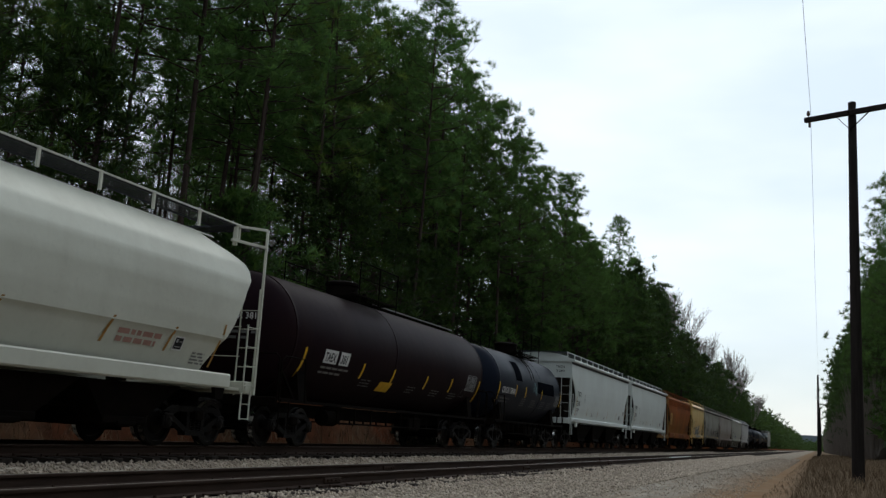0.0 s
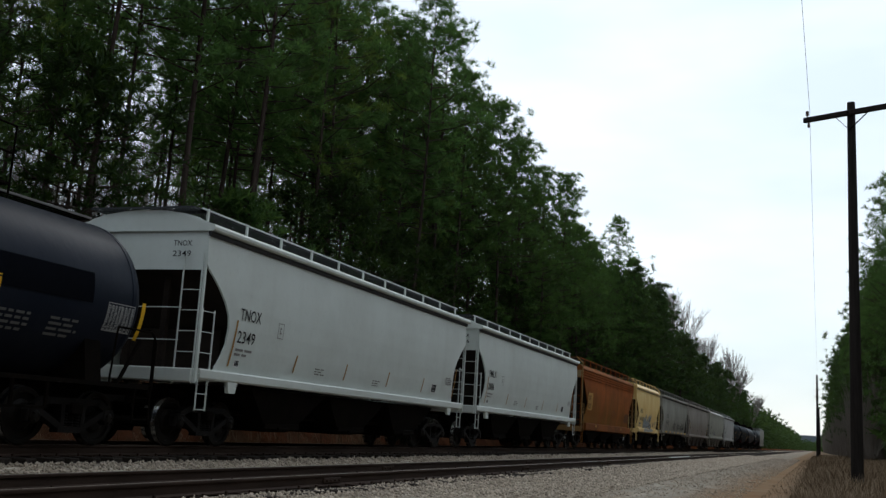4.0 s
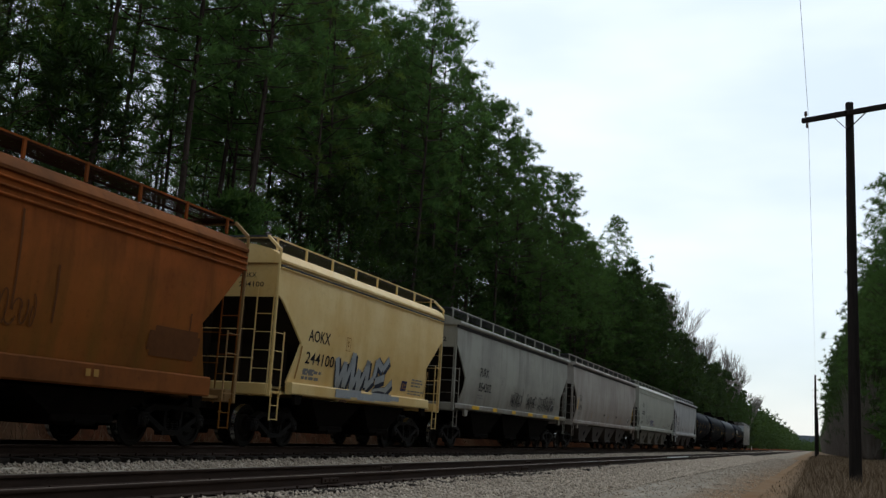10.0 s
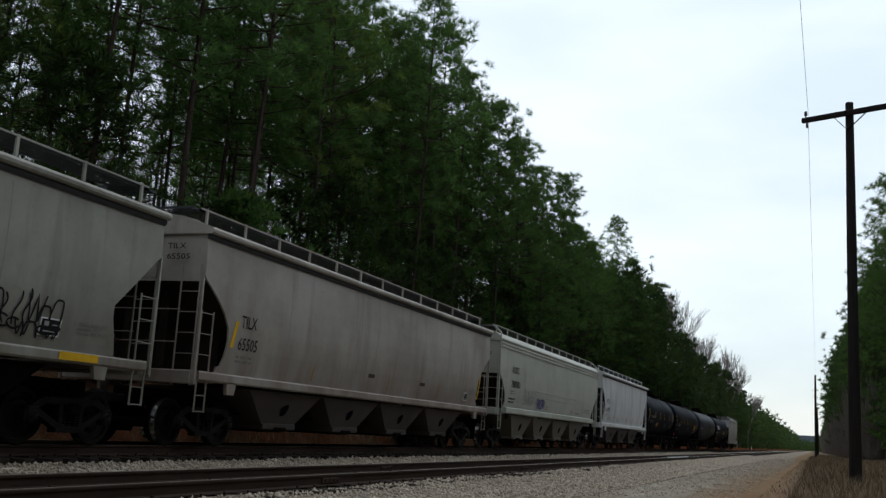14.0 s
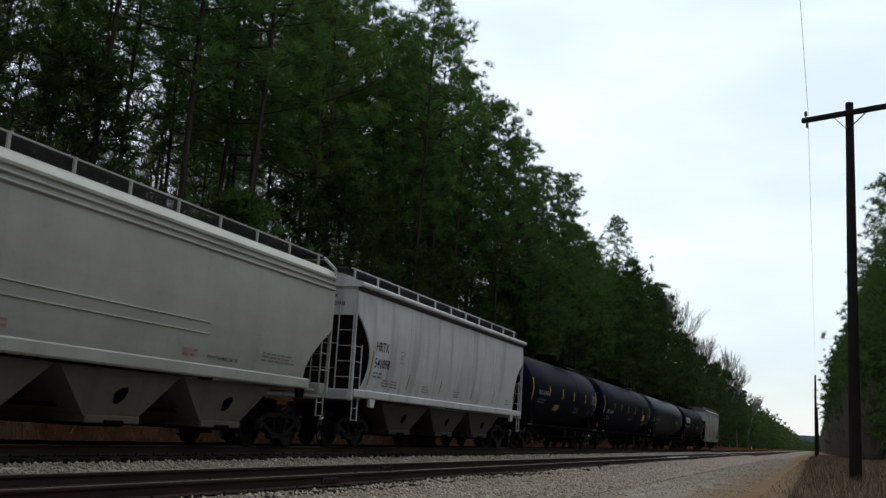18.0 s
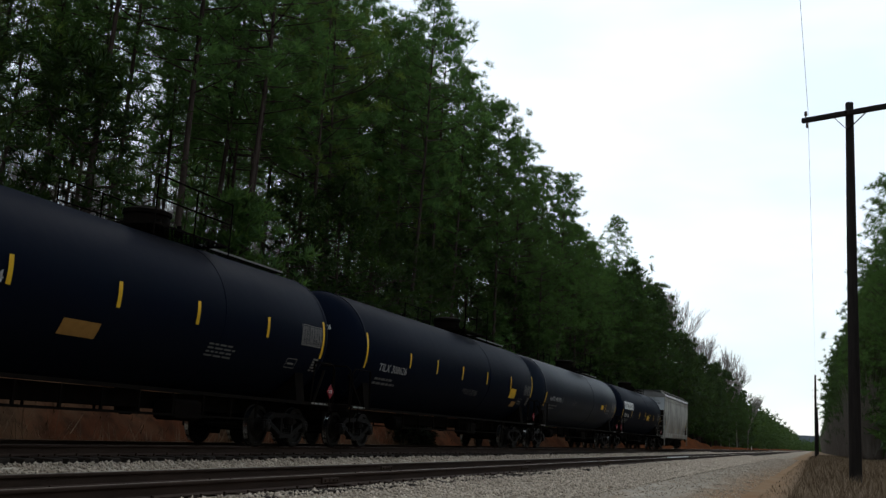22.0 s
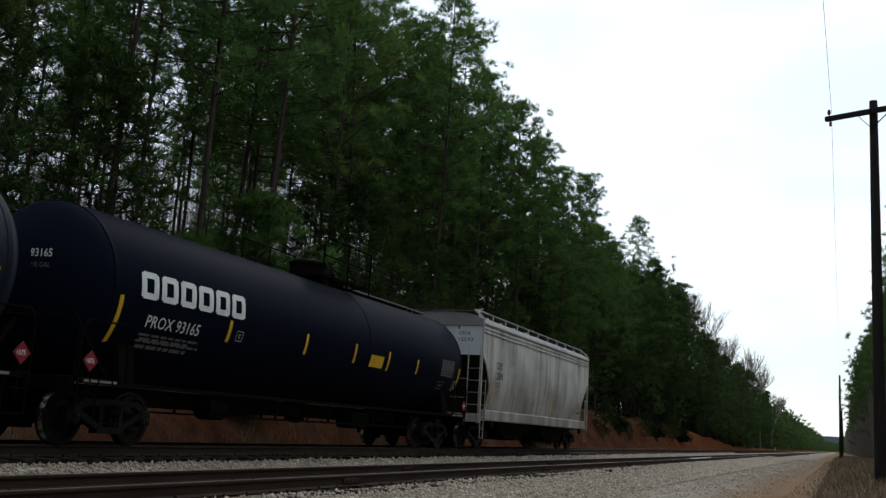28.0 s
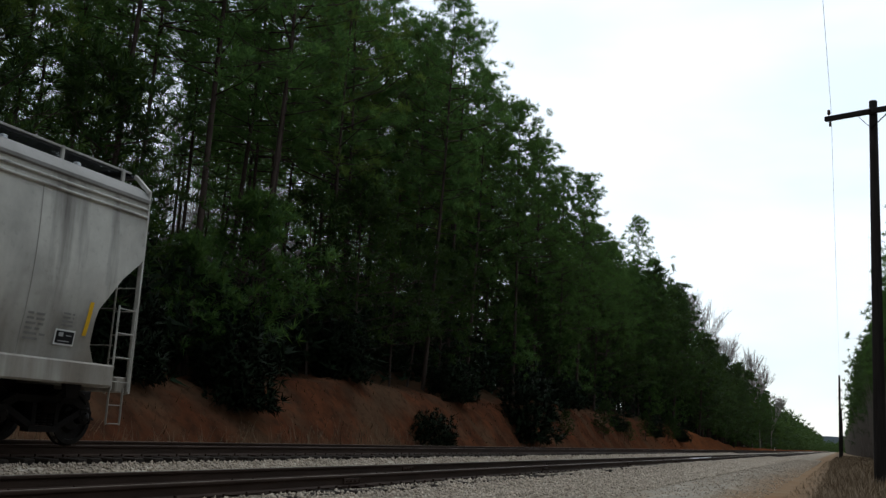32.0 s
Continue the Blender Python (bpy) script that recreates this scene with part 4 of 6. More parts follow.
def tank(label, length, mat, radius=1.52, zc=2.62, half_tank=None, marks="", mark_u=2.0, mark_z=2.55, mark_size=0.45, strips=(), seed=1, dome_y=0.0, rail_side=True,
         frame_z=1.02, end_mark="", mark_mat=None, mark_wide=None):
    """A tank car built about its middle at rail height."""
    rnd = random.Random(seed)
    car = tagged(new("tank_car"), label, "rail car", "cars of the freight train")
    half = length / 2 - 0.42
    ht = half_tank or half - 0.05
    n = 56
    hd = 0.72

    def bend_at(u0, v0, off=0.014):
        return lambda u, v: Vector((math.sqrt(max(0.05, (radius + off) ** 2 - (v0 + v - zc) ** 2)), u0 + u, v0 + v))

    prof = [(-ht, 0.02)] + [(-ht + hd * (1 - math.cos(a)), radius * math.sin(a)) for a in [math.pi / 2 * k / 8 for k in range(1, 9)]]
    prof += [(-ht * 0.5, radius), (-ht * 0.03 - 0.2, radius), (0.2, radius), (ht * 0.5, radius)]
    prof += [(-a, r) for a, r in prof[:9][::-1]]
    sh = Shape().lathe(prof, "y", (0, 0, zc), n)
    part("tank_shell", sh, mat, car)
    for y in (-ht + hd, ht - hd, dome_y + 0.9):
        part("jacket_band", Shape().lathe([(y - 0.05, radius + 0.001), (y - 0.045, radius + 0.008), (y + 0.045, radius + 0.008), (y + 0.05, radius + 0.001)], "y", (0, 0, zc), n), mat, car)
    # underframe: stub sills, saddles, side rails, walk platform
    fz = frame_z
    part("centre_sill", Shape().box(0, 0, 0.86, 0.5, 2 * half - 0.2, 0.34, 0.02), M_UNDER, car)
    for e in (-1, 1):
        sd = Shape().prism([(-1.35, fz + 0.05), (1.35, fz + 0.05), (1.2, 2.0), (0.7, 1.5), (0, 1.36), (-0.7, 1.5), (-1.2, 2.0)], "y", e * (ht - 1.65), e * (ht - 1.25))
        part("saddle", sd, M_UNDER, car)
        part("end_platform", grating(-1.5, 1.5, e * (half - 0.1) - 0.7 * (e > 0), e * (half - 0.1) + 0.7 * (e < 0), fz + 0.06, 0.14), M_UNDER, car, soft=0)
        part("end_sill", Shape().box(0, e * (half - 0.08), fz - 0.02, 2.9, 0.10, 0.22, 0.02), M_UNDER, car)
        y = e * (half - 0.08)
        hr = Shape().tube([(-1.45, y, fz), (-1.45, y, fz + 0.95), (-1.35, y, fz + 1.05), (1.35, y, fz + 1.05), (1.45, y, fz + 0.95), (1.45, y, fz)], 0.02, 6)
        hr.tube([(1.5, e * (half - 0.1), fz), (1.5, e * (half - 0.1), fz + 0.85), (1.5, e * (half - 0.25), fz + 1.0), (1.5, e * (half - 1.2), fz + 1.0), (1.5, e * (half - 1.3), fz)], 0.02, 6)
        part("end_railing", hr, M_UNDER, car)
        for sgn in (-1, 1):
            part("step_ladder", ladder((sgn * 1.5, e * (half - 0.12), 0.42), (sgn * 1.5, e * (half - 0.12), fz), (0, -e * 0.45, 0), [0.48, 0.85]), M_UNDER, car)
            part("brace", Shape().beam((sgn * 1.40, e * (ht - 0.9), fz + 0.05), (sgn * 1.30, e * (ht - 0.25), fz + 0.85), 0.05, 0.05), M_UNDER, car)
    if rail_side:
        for sgn in (-1, 1):
            sr = Shape().box(sgn * 1.48, 0, fz + 0.02, 0.05, 2 * half - 0.4, 0.07)
            part("side_rail", sr, M_UNDER, car)
            k = Shape()
            for i in range(9):
                y = -ht * 0.55 + ht * 1.1 * i / 8
                k.box(sgn * 1.30, y, fz - 0.22, 0.04, 0.05, 0.40)
            k.box(sgn * 1.30, 0, fz - 0.42, 0.04, ht * 1.1, 0.04)
            part("brake_rigging", k, M_UNDER, car)
    part("brake_cylinder", Shape().lathe([(-0.4, 0.05), (-0.36, 0.2), (0.3, 0.2), (0.36, 0.05)], "y", (0.55, -ht * 0.42, 0.72), 14), M_UNDER, car)
    part("air_reservoir", Shape().box(0.6, ht * 0.3, 0.70, 0.5, 1.0, 0.42, 0.05), M_UNDER, car)
    part("bottom_outlet", Shape().lathe([(0.55, 0.10), (0.62, 0.22), (zc - radius + 0.05, 0.26)], "z", (0, dome_y, 0), 14), M_UNDER, car)
    # top fittings, walk, railing and the ladder up the side
    dz = zc + radius
    part("dome_housing", Shape().lathe([(dz - 0.12, 0.46), (dz + 0.36, 0.46), (dz + 0.39, 0.49), (dz + 0.46, 0.49), (dz + 0.52, 0.36)], "z", (0, dome_y, 0), 20), M_UNDER, car)
    part("top_platform", grating(-1.15, 1.15, dome_y - 1.3, dome_y + 1.3, dz - 0.02, 0.16), M_UNDER, car, soft=0)
    for sgn in (-1, 1):
        tr = Shape()
        for z in (dz + 0.45, dz + 0.88):
            tr.tube([(sgn * 1.15, dome_y - 1.3, z), (sgn * 1.15, dome_y + 1.3, z)], 0.018, 6)
        for y in (-1.3, 0, 1.3):
            tr.tube([(sgn * 1.15, dome_y + y, dz - 0.25), (sgn * 1.15, dome_y + y, dz + 0.88)], 0.018, 6)
        part("top_railing", tr, M_UNDER, car)
    part("top_walk", grating(-0.3, 0.3, dome_y + 1.4, ht * 0.86, dz + 0.06, 0.16), M_UNDER, car, soft=0)
    part("walk_edge", Shape().box(0.34, (dome_y + 1.4 + ht * 0.86) / 2, dz + 0.07, 0.03, ht * 0.86 - dome_y - 1.4, 0.035), M_GREYINK, car, "pale edge of the walkway")
    for y in (-0.35, 0.35):
        part("valve", Shape().lathe([(dz + 0.0, 0.09), (dz + 0.16, 0.09), (dz + 0.18, 0.05), (dz + 0.24, 0.05)], "z", (0.55, dome_y + y, 0), 10), M_UNDER, car)
    couplers(car, length / 2)
    for e in (-1, 1):
        truck(car, e * (half - 1.55))
    if marks:
        part("lettering", text_mesh(marks, mark_size, mark_mat or M_WHITEINK, bend_at(-ht + mark_u, mark_z), 0.78, 0.004, mark_wide), None, car, "white stencilled reporting mark")
        decal("small_print", bars(rnd, 1.6, 2, 0.06, 0.12), M_DIMINK, bend_at(-ht + mark_u, mark_z - 0.18), car, "small white print")
    if end_mark:
        part("lettering", text_mesh(end_mark, 0.19, M_WHITEINK, lambda u, v: Vector((0.25 + u, -ht + 0.03 + 0.11 * (0.25 + u) ** 2, 3.02 + v)), 0.9), None, car, "small white mark on the tank end")
    for u, z0, z1 in strips:
        strip(car, bend_at, u, z0, z1)
    return car, bend_at, ht


def placard(car, y, z=1.36, size=0.17):
    s = Shape().add([(1.52, y, z - size), (1.52, y + size, z), (1.52, y, z + size), (1.52, y - size, z), (1.50, y, z - size), (1.50, y + size, z), (1.50, y, z + size), (1.50, y - size, z)],
                    [(0, 1, 2, 3), (7, 6, 5, 4), (0, 4, 5, 1), (1, 5, 6, 2), (2, 6, 7, 3), (3, 7, 4, 0)])
    part("placard_holder", Shape().box(1.48, y, z - 0.32, 0.03, 0.03, 0.62).box(1.485, y, z, 0.02, 0.22, 0.22), M_UNDER, car)
    p = part("placard", s, M_RED, car, "red diamond hazard placard", soft=0)
    part("lettering", text_mesh("1075", 0.11, M_WHITEINK, lambda u, v: Vector((1.526, y - 0.125 + u, z - 0.035 + v)), 0.9), None, p)


def data_panel(car, bend_at, u, z, w=0.85, h=0.75, mat=None):
    rects = [(0, 0, w, 0.012), (0, h - 0.012, w, h), (0, 0, 0.012, h), (w - 0.012, 0, w, h), (w * 0.5, 0, w * 0.5 + 0.010, h)]
    r = random.Random(5)
    for k in range(11):
        z0 = h * (0.05 + 0.083 * k)
        rects.append((0, z0 - h * 0.024, w, z0 - h * 0.024 + 0.006))
        for c in range(8):
            rects.append((w * (0.02 + 0.122 * c), z0, w * (0.02 + 0.122 * c) + w * r.uniform(0.05, 0.10), z0 + h * 0.036))
    decal("data_panel", rects, mat or M_DIMINK, bend_at(u, z), car, "white ruled data panel")


def black_panel(car, bend_at, u, z, w, h):
    """A black inspection panel with a white rim and a few white marks."""
    p = decal("inspection_panel", [(0, 0, w, h)], M_WHITEINK, bend_at(u, z, 0.013), car, "black inspection panel with a white rim")
    decal("panel_field", [(0.025, 0.025, w - 0.025, h - 0.025)], M_INK, bend_at(u, z, 0.018), p, "black painted field")
    decal("small_print", [(w * 0.18, h * 0.55, w * 0.40, h * 0.80), (w * 0.55, h * 0.60, w * 0.82, h * 0.66), (w * 0.18, h * 0.22, w * 0.75, h * 0.29)], M_GREYINK2, bend_at(u, z, 0.022), p)


TRAIN = []

# gaps between the cars along the line when the train has run for six seconds
GAPS = [-45.5, -28.2, -11.95, -0.08, 17.10, 34.33, 51.07, 63.14, 80.73, 100.77, 120.65, 138.18, 154.08, 173.56, 193.15, 212.23, 229.15]


def span(i):
    return GAPS[i + 1] - GAPS[i]


def on_car(i):
    """Turns a place along the train into a place along car i."""
    mid = (GAPS[i] + GAPS[i + 1]) / 2
    return lambda y: y - mid


def join_train(i, car):
    TRAIN.append((car, (GAPS[i] + GAPS[i + 1]) / 2))


def stencil(car, bd, text, size, u, z, mat, squeeze=0.86, weight=0.006, label="stencilled lettering"):
    part("lettering", text_mesh(text, size, mat, bd(u, z, 0.016), squeeze, weight), None, car, label)


def square_mark(car, bd, u, z, mat, w=0.25, h=0.34):
    """A small ruled square with a mark in it."""
    t = 0.016
    decal("inspection_mark", [(0, 0, w, t), (0, h - t, w, h), (0, 0, t, h), (w - t, 0, w, h), (w * 0.34, h * 0.3, w * 0.62, h * 0.40), (w * 0.34, h * 0.3, w * 0.44, h * 0.72), (w * 0.34, h * 0.62, w * 0.62, h * 0.72)],
          mat, bd(u, z), car, "small stencilled square")


def loops(rnd, w, h, count):
    """Upright, overlapping sprayed loops, arches and hooks with no meaning."""
    out = []
    for k in range(count):
        cx, cw, ch = w * (k + 0.5) / count, w / count * rnd.uniform(0.42, 0.62), h * rnd.uniform(0.40, 0.52)
        cy = h * 0.5 + rnd.uniform(-0.06, 0.06) * h
        kind = rnd.randrange(4)
        lean = rnd.uniform(0.0, 0.16)
        pts = []
        for i in range(17):
            a = i / 16
            if kind == 0:
                q = (cw * math.cos(6.6 * a + 1.2), ch * math.sin(6.6 * a + 1.2))
            elif kind == 1:
                q = (cw * (1 - 2 * a), ch * (-1 + 2 * abs(math.sin(2.9 * a + 0.1)) ** 0.6))
            elif kind == 2:
                q = (cw * (0.9 * math.sin(4.4 * a) - 0.2), ch * (1 - 2 * a))
            else:
                q = (cw * (-0.8 + 1.6 * a), ch * (0.95 * math.cos(9.2 * a)))
            pts.append((cx + q[0] + lean * q[1], min(h, max(0.0, cy + q[1]))))
        out.append(pts)
    return out


CURVED = ((1.0, 0.70), (1.58, 0.82), (1.80, 0.93), (2.05, 1.01), (2.36, 1.02), (2.60, 0.96), (2.85, 0.78), (3.11, 0.50), (3.30, 0.25), (3.42, 0.07), (3.50, 0.0), (5.0, 0.0))
def tangle(rnd, w, h, count):
    """Two crowded rows of narrow spikes, hooks and small coils, the upper one taller."""
    out = []
    for z0, tall, n in ((0.36 * h, 0.80 * h, count), (0.0, 0.52 * h, count)):
        for k in range(n):
            cx, cw, lean = w * (k + 0.5) / n + rnd.uniform(-0.03, 0.03), w / n * rnd.uniform(0.60, 0.95), rnd.uniform(-0.10, 0.22)
            top, kind, pts = tall * rnd.uniform(0.72, 1.15), rnd.randrange(4), []
            for i in range(15):
                a = i / 14
                if kind == 0:
                    q = (cw * (2 * a - 1), abs((a * 4) % 2 - 1))
                elif kind == 1:
                    q = (cw * 0.8 * math.cos(6.0 * a + 0.6), 0.72 + 0.28 * math.sin(6.0 * a + 0.6) - 0.5 * max(0.0, a - 0.6))
                elif kind == 2:
                    q = (cw * (2 * a - 1), 1 - abs(2 * a - 1) ** 5)
                else:
                    q = (cw * 0.25 * math.sin(7.0 * a), 1.45 * (1 - a) - 0.1)
                pts.append((cx + q[0] + lean * q[1] * tall, z0 + top * q[1]))
            out.append(pts)
    return out


SLANT = ((1.0, 0.78), (1.38, 0.80), (1.7, 0.92), (2.15, 1.10), (2.36, 1.12), (3.30, 0.12), (3.38, 0.0), (5.0, 0.0))

# car 1: ivory car with a rounded body
at = on_car(0)
car, bd, yb, sx = hopper("ivory rounded covered hopper car with grey walkway", span(0), M_IVORY, (1.17, 1.46), 4.1,
                         ((1.0, 1.75), (1.56, 1.58), (2.44, 0.98), (3.17, 0.64), (3.45, 0.45), (3.62, 0.42), (3.80, 0.55), (3.95, 0.85), (4.10, 1.30), (4.4, 2.0)), 4, None, False, 0, (), round_body=True, seed=11, sill_in=1.0)
for y, z in ((-33.75, 1.74), (-31.95, 1.74), (-36.3, 1.72), (-39.0, 1.72)):
    strip(car, bd, at(y), z, z + 0.46, M_OCHRE, 0.07, 0.12)
strip(car, bd, at(-30.33), 1.56, 2.42, M_OCHRE, 0.06, 0.10)
M_FADEDRED = plain("faded_red_print", (0.40, 0.22, 0.18), 0.7)
decal("small_print", bars(random.Random(2), 1.25, 2, 0.09, 0.14), M_FADEDRED, bd(at(-33.35), 2.02), car, "faded red warning print")
decal("small_print", bars(random.Random(3), 0.75, 2, 0.06, 0.10), M_FADEDRED, bd(at(-32.5), 1.40, 0.24), car)
black_panel(car, bd, at(-31.70), 1.78, 0.30, 0.26)
decal("small_print", bars(random.Random(4), 0.55, 4, 0.035, 0.062), M_GREYINK, bd(at(-31.0), 1.80), car)
join_train(0, car)
# car 2: brown-black tank
at = on_car(1)
car, bd, ht = tank("brown-black tank car streaked with rust", span(1), M_TANKBROWN, 1.47, 2.57, None, "",
                   strips=[(at(y) - 0.05, a, b) for y, a, b in ((-26.48, 1.62, 2.32), (-23.1, 1.80, 2.20), (-21.0, 1.74, 2.19), (-18.36, 1.79, 2.18), (-16.13, 1.81, 2.24), (-13.33, 1.52, 2.34))], seed=12, dome_y=at(-21.9))
for y, w, tx in ((-25.50, 0.72, "TAEX"), (-24.62, 0.54, "381")):
    box = decal("reporting_panel", [(0, 0, w, 0.33)], M_WHITEINK, bd(at(y), 2.04), car, "white panel with black lettering")
    part("lettering", text_mesh(tx, 0.30, M_INK, bd(at(y) + 0.05, 2.09, 0.02), 0.78 if len(tx) > 3 else 0.88, 0.02), None, box, "black reporting mark")
decal("small_print", bars(random.Random(5), 1.75, 2, 0.05, 0.12), M_GREYINK, bd(at(-25.5), 1.96), car)
for y in (-22.9, -19.6, -17.6, -15.9):
    decal("small_print", bars(random.Random(int(y * 7) + 300), 0.7, 3, 0.03, 0.075), M_DIMINK, bd(at(y), 1.80), car)
decal("yellow_panel", [(0, 0, 0.85, 0.26)], M_YELLOW, bd(at(-21.65), 1.55), car, "yellow warning panel")
part("lettering", text_mesh("TAEX 381", 0.21, M_WHITEINK, lambda u, v: Vector((u - 0.05, -ht + 0.20 * (u - 0.05) ** 2 - 0.03, 2.83 + v)), 0.9), None, car, "small white mark on the tank end")
decal("small_print", bars(random.Random(6), 0.8, 2, 0.06, 0.13), M_DIMINK, lambda u, v: Vector((0.05 + u, -ht + 0.20 * (0.05 + u) ** 2 - 0.03, 2.56 + v)), car)
data_panel(car, bd, at(-14.66), 1.95, 0.96, 0.52, M_GREYINK2)
decal("panel_outline", [(0, 0, 0.42, 0.015), (0, 0.24, 0.42, 0.255), (0, 0, 0.015, 0.25), (0.405, 0, 0.42, 0.25)], M_DIMINK, bd(at(-14.9), 1.72), car)
join_train(1, car)
# car 3: blue-black short tank with over-painted patches
at = on_car(2)
car, bd, ht = tank("glossy blue-black tank car with over-painted patches", span(2), M_TANKNAVY, 1.44, 2.49, None, "CRGX 5808", at(-10.40) + span(2) / 2 - 0.47, 2.13, 0.325,
                   [(at(y) - 0.05, a, b) for y, a, b in ((-10.8, 1.74, 2.5), (-8.45, 2.07, 2.51), (-7.05, 2.07, 2.51), (-4.45, 2.11, 2.5), (-1.0, 1.85, 2.51))], 13, at(-5.5), mark_wide=1.77)
decal("paint_patch", [(0, 0, 0.95, 0.76)], M_PATCH, bd(at(-8.58), 2.69), car, "matt black over-painted patch")
decal("paint_patch", [(0, 0, 2.85, 0.50)], M_PATCH, bd(at(-5.2), 2.34), car, "matt black over-painted patch")
stroke_part("chalk_tag", scribble(random.Random(8), 0.6, 0.6, 6), 0.028, M_TAGTEAL, bd(at(-5.92), 2.23, 0.02), car, "pale chalk scribble")
for y in (-7.4, -5.9, -4.3, -3.2):
    decal("small_print", bars(random.Random(int(y * 10) + 200), 0.75, 4, 0.04, 0.085), M_DIMINK, bd(at(y), 2.02), car)
data_panel(car, bd, at(-1.95), 1.93, 0.72, 0.48, M_GREYINK2)
lad = Shape()
for k in range(5):
    z = 2.95 + 0.24 * k
    f = bd(at(-6.3), z, 0.06)
    lad.tube([f(0, 0), f(0.42, 0)], 0.012, 5)
for d in (0.0, 0.42):
    lad.tube([bd(at(-6.3), 2.85 + 0.2 * k, 0.06)(d, 0) for k in range(6)], 0.014, 5)
part("tank_ladder", lad, M_UNDER, car, "thin ladder up the tank side")
join_train(2, car)
# cars 4 and 5: pale grey hoppers
for i, mk in ((3, ("TNOX", "2349")), (4, ("FMLX", "2086"))):
    at = on_car(i)
    e0, e1 = GAPS[i] + 0.72, GAPS[i + 1] - 0.72
    car, bd, yb, sx = hopper("pale grey covered hopper car with curved sides", span(i), M_PALE, (1.30, 1.50), 4.22, CURVED, 3, None, False, 0, mk, 1.36, 0.35, 2.58, 1.32, widths=(0.84, 0.70), seed=20 + i, seams=0, end_drop=3.42)
    for y, a, b in ((e0 + 1.20, 1.62, 2.56), (e0 + 3.93, 1.68, 2.08), (e0 + 6.6, 1.68, 2.08), (e1 - 6.4, 1.68, 2.08), (e1 - 3.72, 1.68, 2.10), (e1 - 0.93, 1.64, 2.57)):
        strip(car, bd, at(y), a, b, M_OCHRE, 0.06, 0.06)
    black_panel(car, bd, at(e1 - 2.90), 1.70, 0.42, 0.28)
    square_mark(car, bd, at(e0 + 2.97), 2.36, M_GREYINK)
    decal("small_print", bars(random.Random(i), 0.66, 4, 0.03, 0.06), M_GREYINK, bd(at(e1 - 1.73), 2.24), car)
    decal("small_print", bars(random.Random(i + 9), 0.55, 3, 0.03, 0.06), M_GREYINK, bd(at(e0 + 5.0), 1.86), car)
    decal("small_print", bars(random.Random(i + 19), 0.5, 3, 0.03, 0.06), M_GREYINK, bd(at(e0 + 8.4), 1.80), car)
    black_panel(car, bd, at(e0 + 1.42), 1.62, 0.20, 0.16)
    join_train(i, car)
# car 6: rust-brown hopper
at = on_car(5)
car, bd, yb, sx = hopper("rust-brown weathered covered hopper car", span(5), M_RUSTY, (0.98, 1.36), 4.0, ((0.9, 0.85), (1.36, 0.95), (1.9, 1.20), (2.37, 1.36), (3.60, 0.10), (3.70, 0.0), (5.0, 0.0)), 3, None, True, 3, (), seed=31,
                         walk_mat=M_RUSTWALK, sill_mat=M_RUSTSILL, trim=M_TANTRIM, seams=0, roof_mat=M_RUSTSILL, end_drop=3.62, sill_in=0.95)
decal("stencil_panel", [(0.06, 0, 1.12, 0.06), (0, 0.06, 1.22, 0.82), (0.1, 0.82, 1.18, 0.90)], M_TANPATCH, bd(at(36.40), 2.03), car, "faded tan panel with worn lettering")
stroke_part("graffiti", scribble(random.Random(57), 1.3, 0.6, 9), 0.03, M_BROWNMARK, bd(at(43.2), 1.70, 0.02), car, "dark smudged scrawl")
decal("paint_patch", [(0.1, 0, 1.5, 0.1), (0, 0.1, 1.6, 0.45), (0.15, 0.45, 1.5, 0.55)], M_BROWNMARK, bd(at(47.4), 1.62), car, "dark brown over-painted patch")
for k, tx in enumerate(("SIRX", "42527")):
    part("lettering", text_mesh(tx, 0.36, plain("worn_brown_lettering_%s" % "ab"[k], (0.15, 0.07, 0.022), 0.8), bd(at(36.52), 2.54 - 0.42 * k, 0.022), 0.84, 0.03), None, car, "worn reporting mark")
decal("end_panel", [(0, 0, 1.1, 0.62)], plain("pale_end_panel", (0.30, 0.225, 0.12), 0.8), lambda u, v: Vector((0.40 + u, -yb - 0.02, 3.66 + v)), car, "pale stencil panel on the car end")
for k in range(2):
    decal("small_print", bars(random.Random(88 + k), 0.62, 1, 0.15, 0.2), M_GREYINK, lambda u, v, k=k: Vector((0.75 + u, -yb - 0.03, 4.12 - 0.20 * k + v)), car)
# brown stain streaks, drawn with the reflective strip function
for y, z, h in ((44.0, 2.0, 1.5), (44.9, 1.9, 0.9), (40.3, 2.4, 1.1), (48.6, 1.7, 0.8)):
    strip(car, bd, at(y), z, z + h, M_BROWNMARK, 0.045, -0.05)
decal("end_panel_patch", [(0, 0, 0.3, 0.12)], M_TANPATCH, bd(at(38.2), 1.18, 0.22), car)
decal("end_panel_patch", [(0, 0, 0.12, 0.12), (0.2, 0, 0.32, 0.12)], M_TANPATCH, bd(at(45.7), 1.14, 0.22), car)
join_train(5, car)
